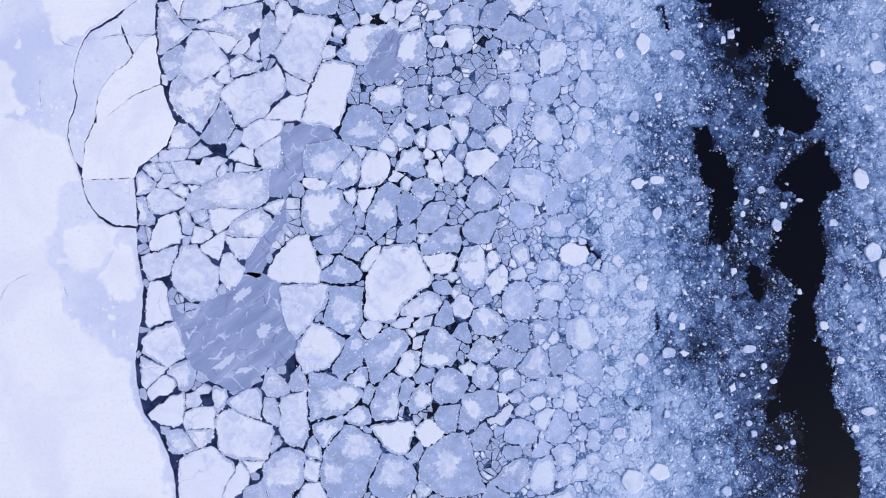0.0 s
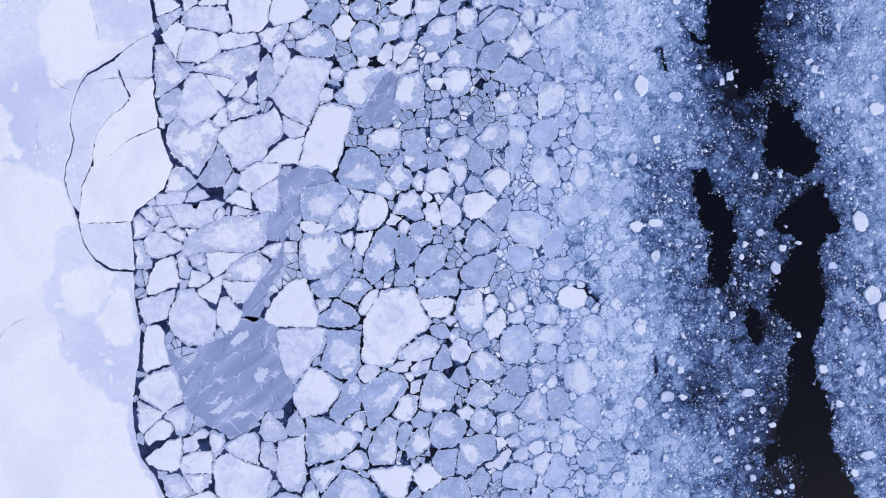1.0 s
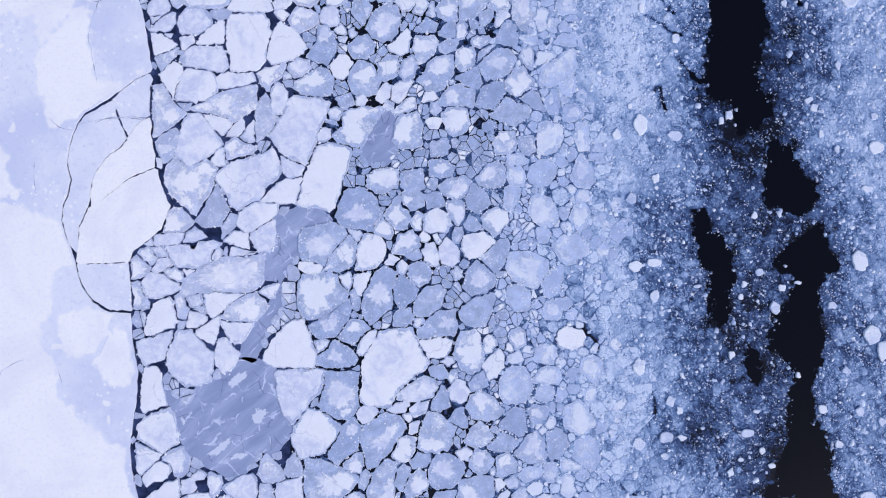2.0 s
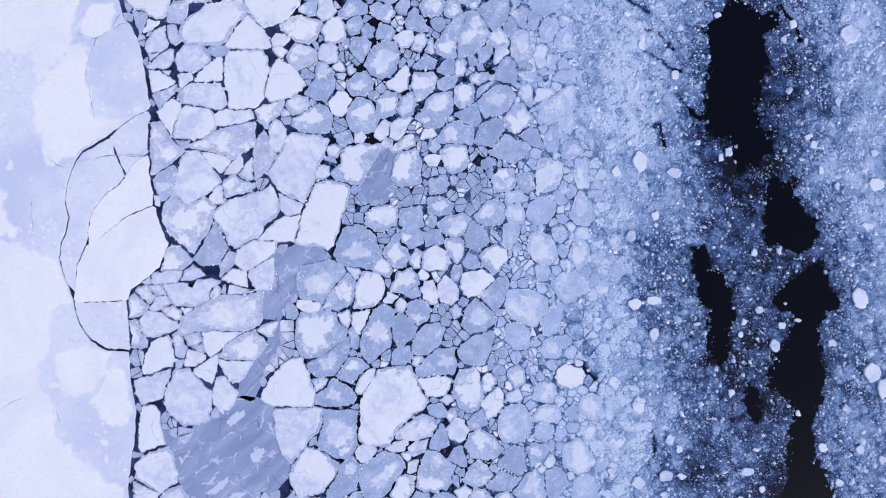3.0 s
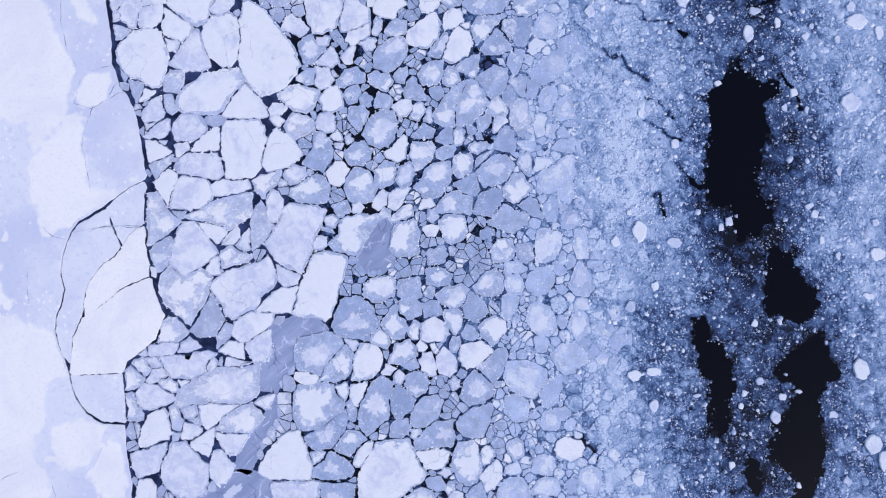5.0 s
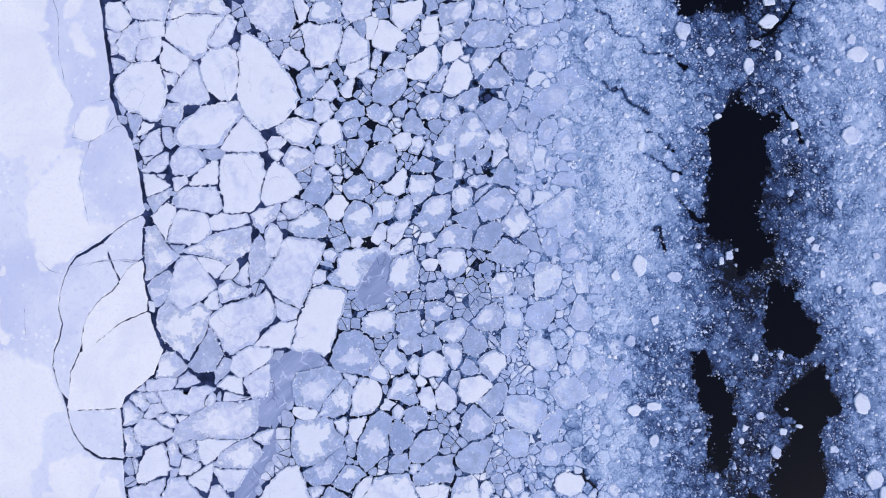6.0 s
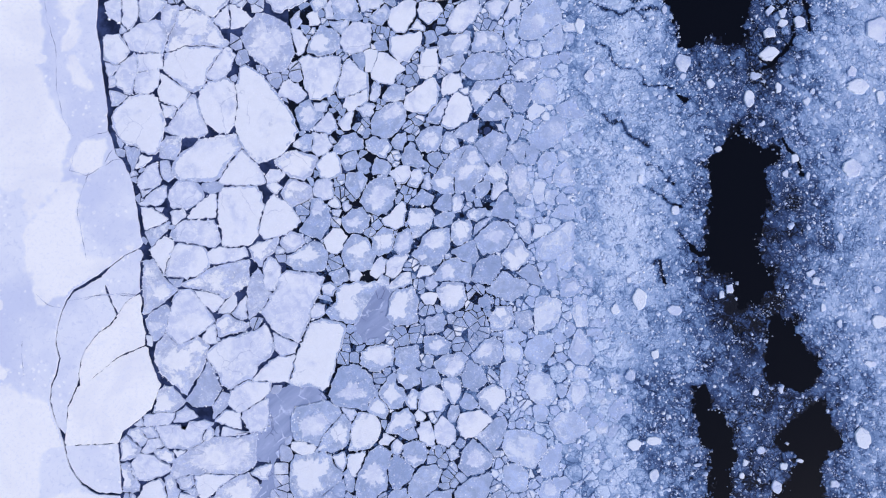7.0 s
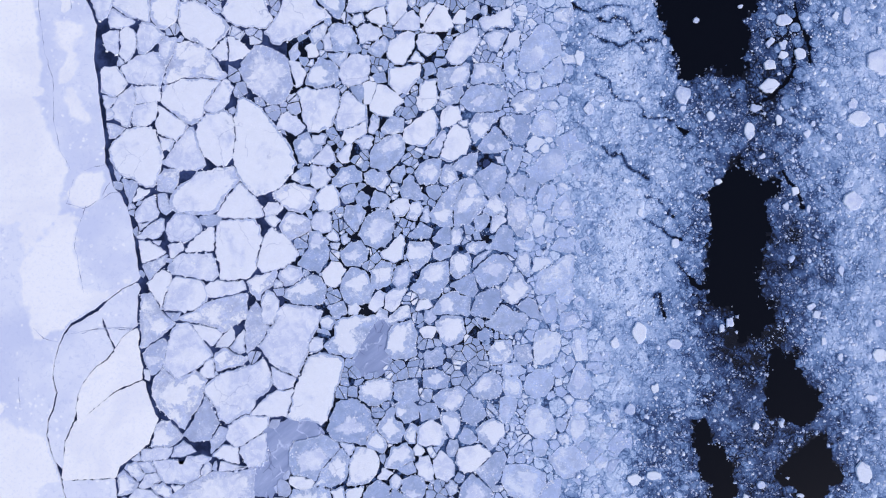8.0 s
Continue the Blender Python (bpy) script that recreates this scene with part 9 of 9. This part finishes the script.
firm_at = thickness(spots[:, 0], spots[:, 1]) + rng.uniform(-0.06, 0.28, len(spots))
heaps = {key: ([], [], [], []) for key in ("brash", "grey_brash", "drowned_brash", "drowned_lumps")}
HEAP = {
    "brash": (FLOE["brash"], "broken blue-grey ice fragment packed between floes", "ice fragment", "ice fragments between the floes"),
    "grey_brash": (FLOE["grey"], "broken lavender-grey ice fragment in a crack", "ice fragment", "ice fragments between the floes"),
    "drowned_brash": (FLOE["pale_brash"], "pale waterlogged ice fragment frozen into slush", "ice fragment", "pale fragments frozen into the slush"),
    "drowned_lumps": (MAT_SLUSH, "pale rounded ice lump drowned in frozen slush", "ice lump", "drowned lumps in the slush"),
}
single = {key: 0 for key in heaps}
shard_list = []
for k in range(len(spots)):
    for ring in grown(k, 0.02, 0.10) if k < loose else grown(k, 0.03, 0.14):
        if rng.uniform() > (0.05 if sizes[k] > 0.6 or k >= loose else 0.12):
            shard_list.append((np.ptp(ring, axis=0).min(), k, ring))
shard_list.sort(key=lambda piece: -piece[0])
for size, k, ring in shard_list:
    here, r = spots[k], size * 0.5
    mid = ring.mean(0)
    if k < loose:
        pale = here[0] > 11 + 5 * noise.noise(Vector((here[0] * 0.2, here[1] * 0.2, 0)))
        key = "drowned_brash" if pale else "brash"
        top = 0.07 + min(r, 1.6) * 0.05 + rng.uniform(0, 0.06)
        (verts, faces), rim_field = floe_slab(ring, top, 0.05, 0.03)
        level = rng.uniform()
    else:
        key = "drowned_lumps"
        if rng.uniform() < np.interp(here[0], (13, 22, 30, 36), (0.85, 0.65, 0.3, 0.05)):
            key = "drowned_brash"
        top = 0.065 + 0.015 * r + rng.uniform(0, 0.03)
        verts, faces = stack([ring, mid + (ring - mid) * 0.95, mid + (ring - mid) * 0.76], [0.02, top * 0.85, top])
        rim_field = np.repeat([0.8, 1.0, 0.1], len(ring))
        level = float(firm_at[k]) if key == "drowned_lumps" else rng.uniform()
    field = "thickness" if key == "drowned_lumps" else "age"
    # drowned lumps: the outermost ring is set lower, so the edge is coloured darker
    values = np.repeat([level - 0.3, level, level], len(ring)) if key == "drowned_lumps" else np.full(len(verts), level)
    material, words, kind, group = HEAP[key]
    if key == "brash" and here[0] < -24:
        key = "grey_brash"
        material, words, kind, group = HEAP[key]
    if single[key] < (100 if key == "drowned_brash" else 300 if key == "drowned_lumps" else 100) and -52 < here[1] < 100:
        single[key] += 1
        ob = mesh_object("ice_lump" if kind == "ice lump" else "ice_fragment", *moved((verts, faces), mid), material)
        ob.location = (*mid, 0)
        stamp(stamp(ob, field, values), "rim", rim_field)
        tagged(ob, words, kind, group)
        continue
    v, f, a, b = heaps[key]
    f += [tuple(i + len(v) for i in face) for face in faces]
    v += verts
    a += values.tolist()
    b += rim_field.tolist()
for key, (v, f, a, b) in heaps.items():
    material, words, kind, _ = HEAP[key]
    ob = mesh_object(key, v, f, material)
    stamp(stamp(ob, "thickness" if key == "drowned_lumps" else "age", a), "rim", b)
    tagged(ob, words.replace("fragment ", "fragments ").replace("lump ", "lumps "), "brash ice", kind="stuff")

# lumps frozen into the slush, the large ones first
lump_at, lump_r = np.zeros((0, 2)), np.zeros(0)
GRID = np.zeros((1000, 500), bool)
for radius, tries, share in ((1.0, 2500, 0.30), (0.7, 8000, 0.28), (0.45, 20000, 0.3), (0.3, 30000, 0.3)):
    trial = np.stack([rng.uniform(9, 84, tries), rng.uniform(-60, 106, tries)], 1)
    firm = thickness(trial[:, 0], trial[:, 1])
    trial = trial[(firm - 0.30 + 0.05 / radius > rng.uniform(0, 0.7, tries)) & (rng.uniform(0, 1, tries) < share + 0.4 * (radius > 0.6) * (trial[:, 0] > 60))]
    trial = trial[~((label_at(trial) > 0) & (trial[:, 0] < 44))]
    for p in trial:
        i, j = int((p[0] - 5) * 5), int((p[1] + 70) * 5)
        k = max(1, int(radius * 5))
        if GRID[j - k:j + k + 1, i - k:i + k + 1].any():
            continue
        GRID[j - k:j + k + 1, i - k:i + k + 1] = True
        lump_at, lump_r = np.vstack([lump_at, p]) if len(lump_at) else p[None], np.append(lump_r, radius * rng.uniform(0.8, 1.2))
keep_lump = np.ones(len(lump_at), bool)
for x, y, r in blocks:
    keep_lump &= np.hypot(lump_at[:, 0] - x, lump_at[:, 1] - y) > r + lump_r * 0.7
lump_at, lump_r = lump_at[keep_lump], lump_r[keep_lump]
for tag, some in (("slush_blocks", lump_r > 0.6), ("slush_lumps", lump_r <= 0.6)):
    ob = pieces(tag, lump_at[some], lump_r[some], (0.06 + lump_r[some] * 0.04).clip(0.06, 0.12), MAT_SLUSH, "rounded grey-blue lumps of ice frozen into slush", "slush lumps", 8 if tag == "slush_blocks" else 6, True)

# small white chunks caught in the slush
count = 9000
kx, ky = rng.uniform(14, 82, count), rng.uniform(-56, 102, count)
here = thickness(kx, ky)
r = np.exp(rng.normal(-1.35, 0.4, count)).clip(0.13, 0.8)
ok = (here > 0.2) & (rng.uniform(0, 1, count) < np.interp(here, (0.2, 0.5, 0.8, 1.0), (0.10, 0.34, 0.65, 0.8))) & ~((kx < 44) & ((label_at(np.stack([kx, ky], 1)) % 8000 > 0) & (label_at(np.stack([kx, ky], 1)) < 8000) | (rng.uniform(0, 1, count) < 0.5) & (label_at(np.stack([kx, ky], 1)) > 0)))
for x, y, far in blocks:
    ok &= np.hypot(kx - x, ky - y) > far + 0.4
pieces("small_chunks", np.stack([kx, ky], 1)[ok], r[ok], (0.10 + r[ok] * 0.12).clip(0.10, 0.2), MAT_SMALL, "small pale ice chunks caught in the slush", "ice chunks", 6)

# crumbs strewn over the slush, fewer where it thins
count = 140000
cx, cy = rng.uniform(8, 82, count), rng.uniform(-56, 102, count)
here = thickness(cx, cy)
size = np.exp(rng.normal(-2.05, 0.5, count)).clip(0.06, 0.6)
patchy_here = 0.25 * smooth_noise(cx, cy, 1.6, 91) + 0.2 * smooth_noise(cx, cy, 5, 92)
ok = (here + patchy_here > rng.uniform(0.0, 0.75, count)) & (rng.uniform(0, 1, count) < np.interp(here, (0.3, 0.5, 0.75, 0.95), (1.0, 0.6, 0.22, 0.10))) | ((here > -1.2) & (rng.uniform(0, 1, count) < 0.02))
for x, y, r in blocks:
    ok &= np.hypot(cx - x, cy - y) > r
ok &= ~((cx < 40) & (label_at(np.stack([cx, cy], 1)) > 0))
spot = np.stack([cx, cy], 1)[ok]
pieces("ice_crumbs", spot, size[ok], (0.075 + size[ok] * 0.16).clip(0.07, 0.2), MAT_CRUMB, "crushed ice crumbs scattered over the slush", "ice crumbs", 4, True)
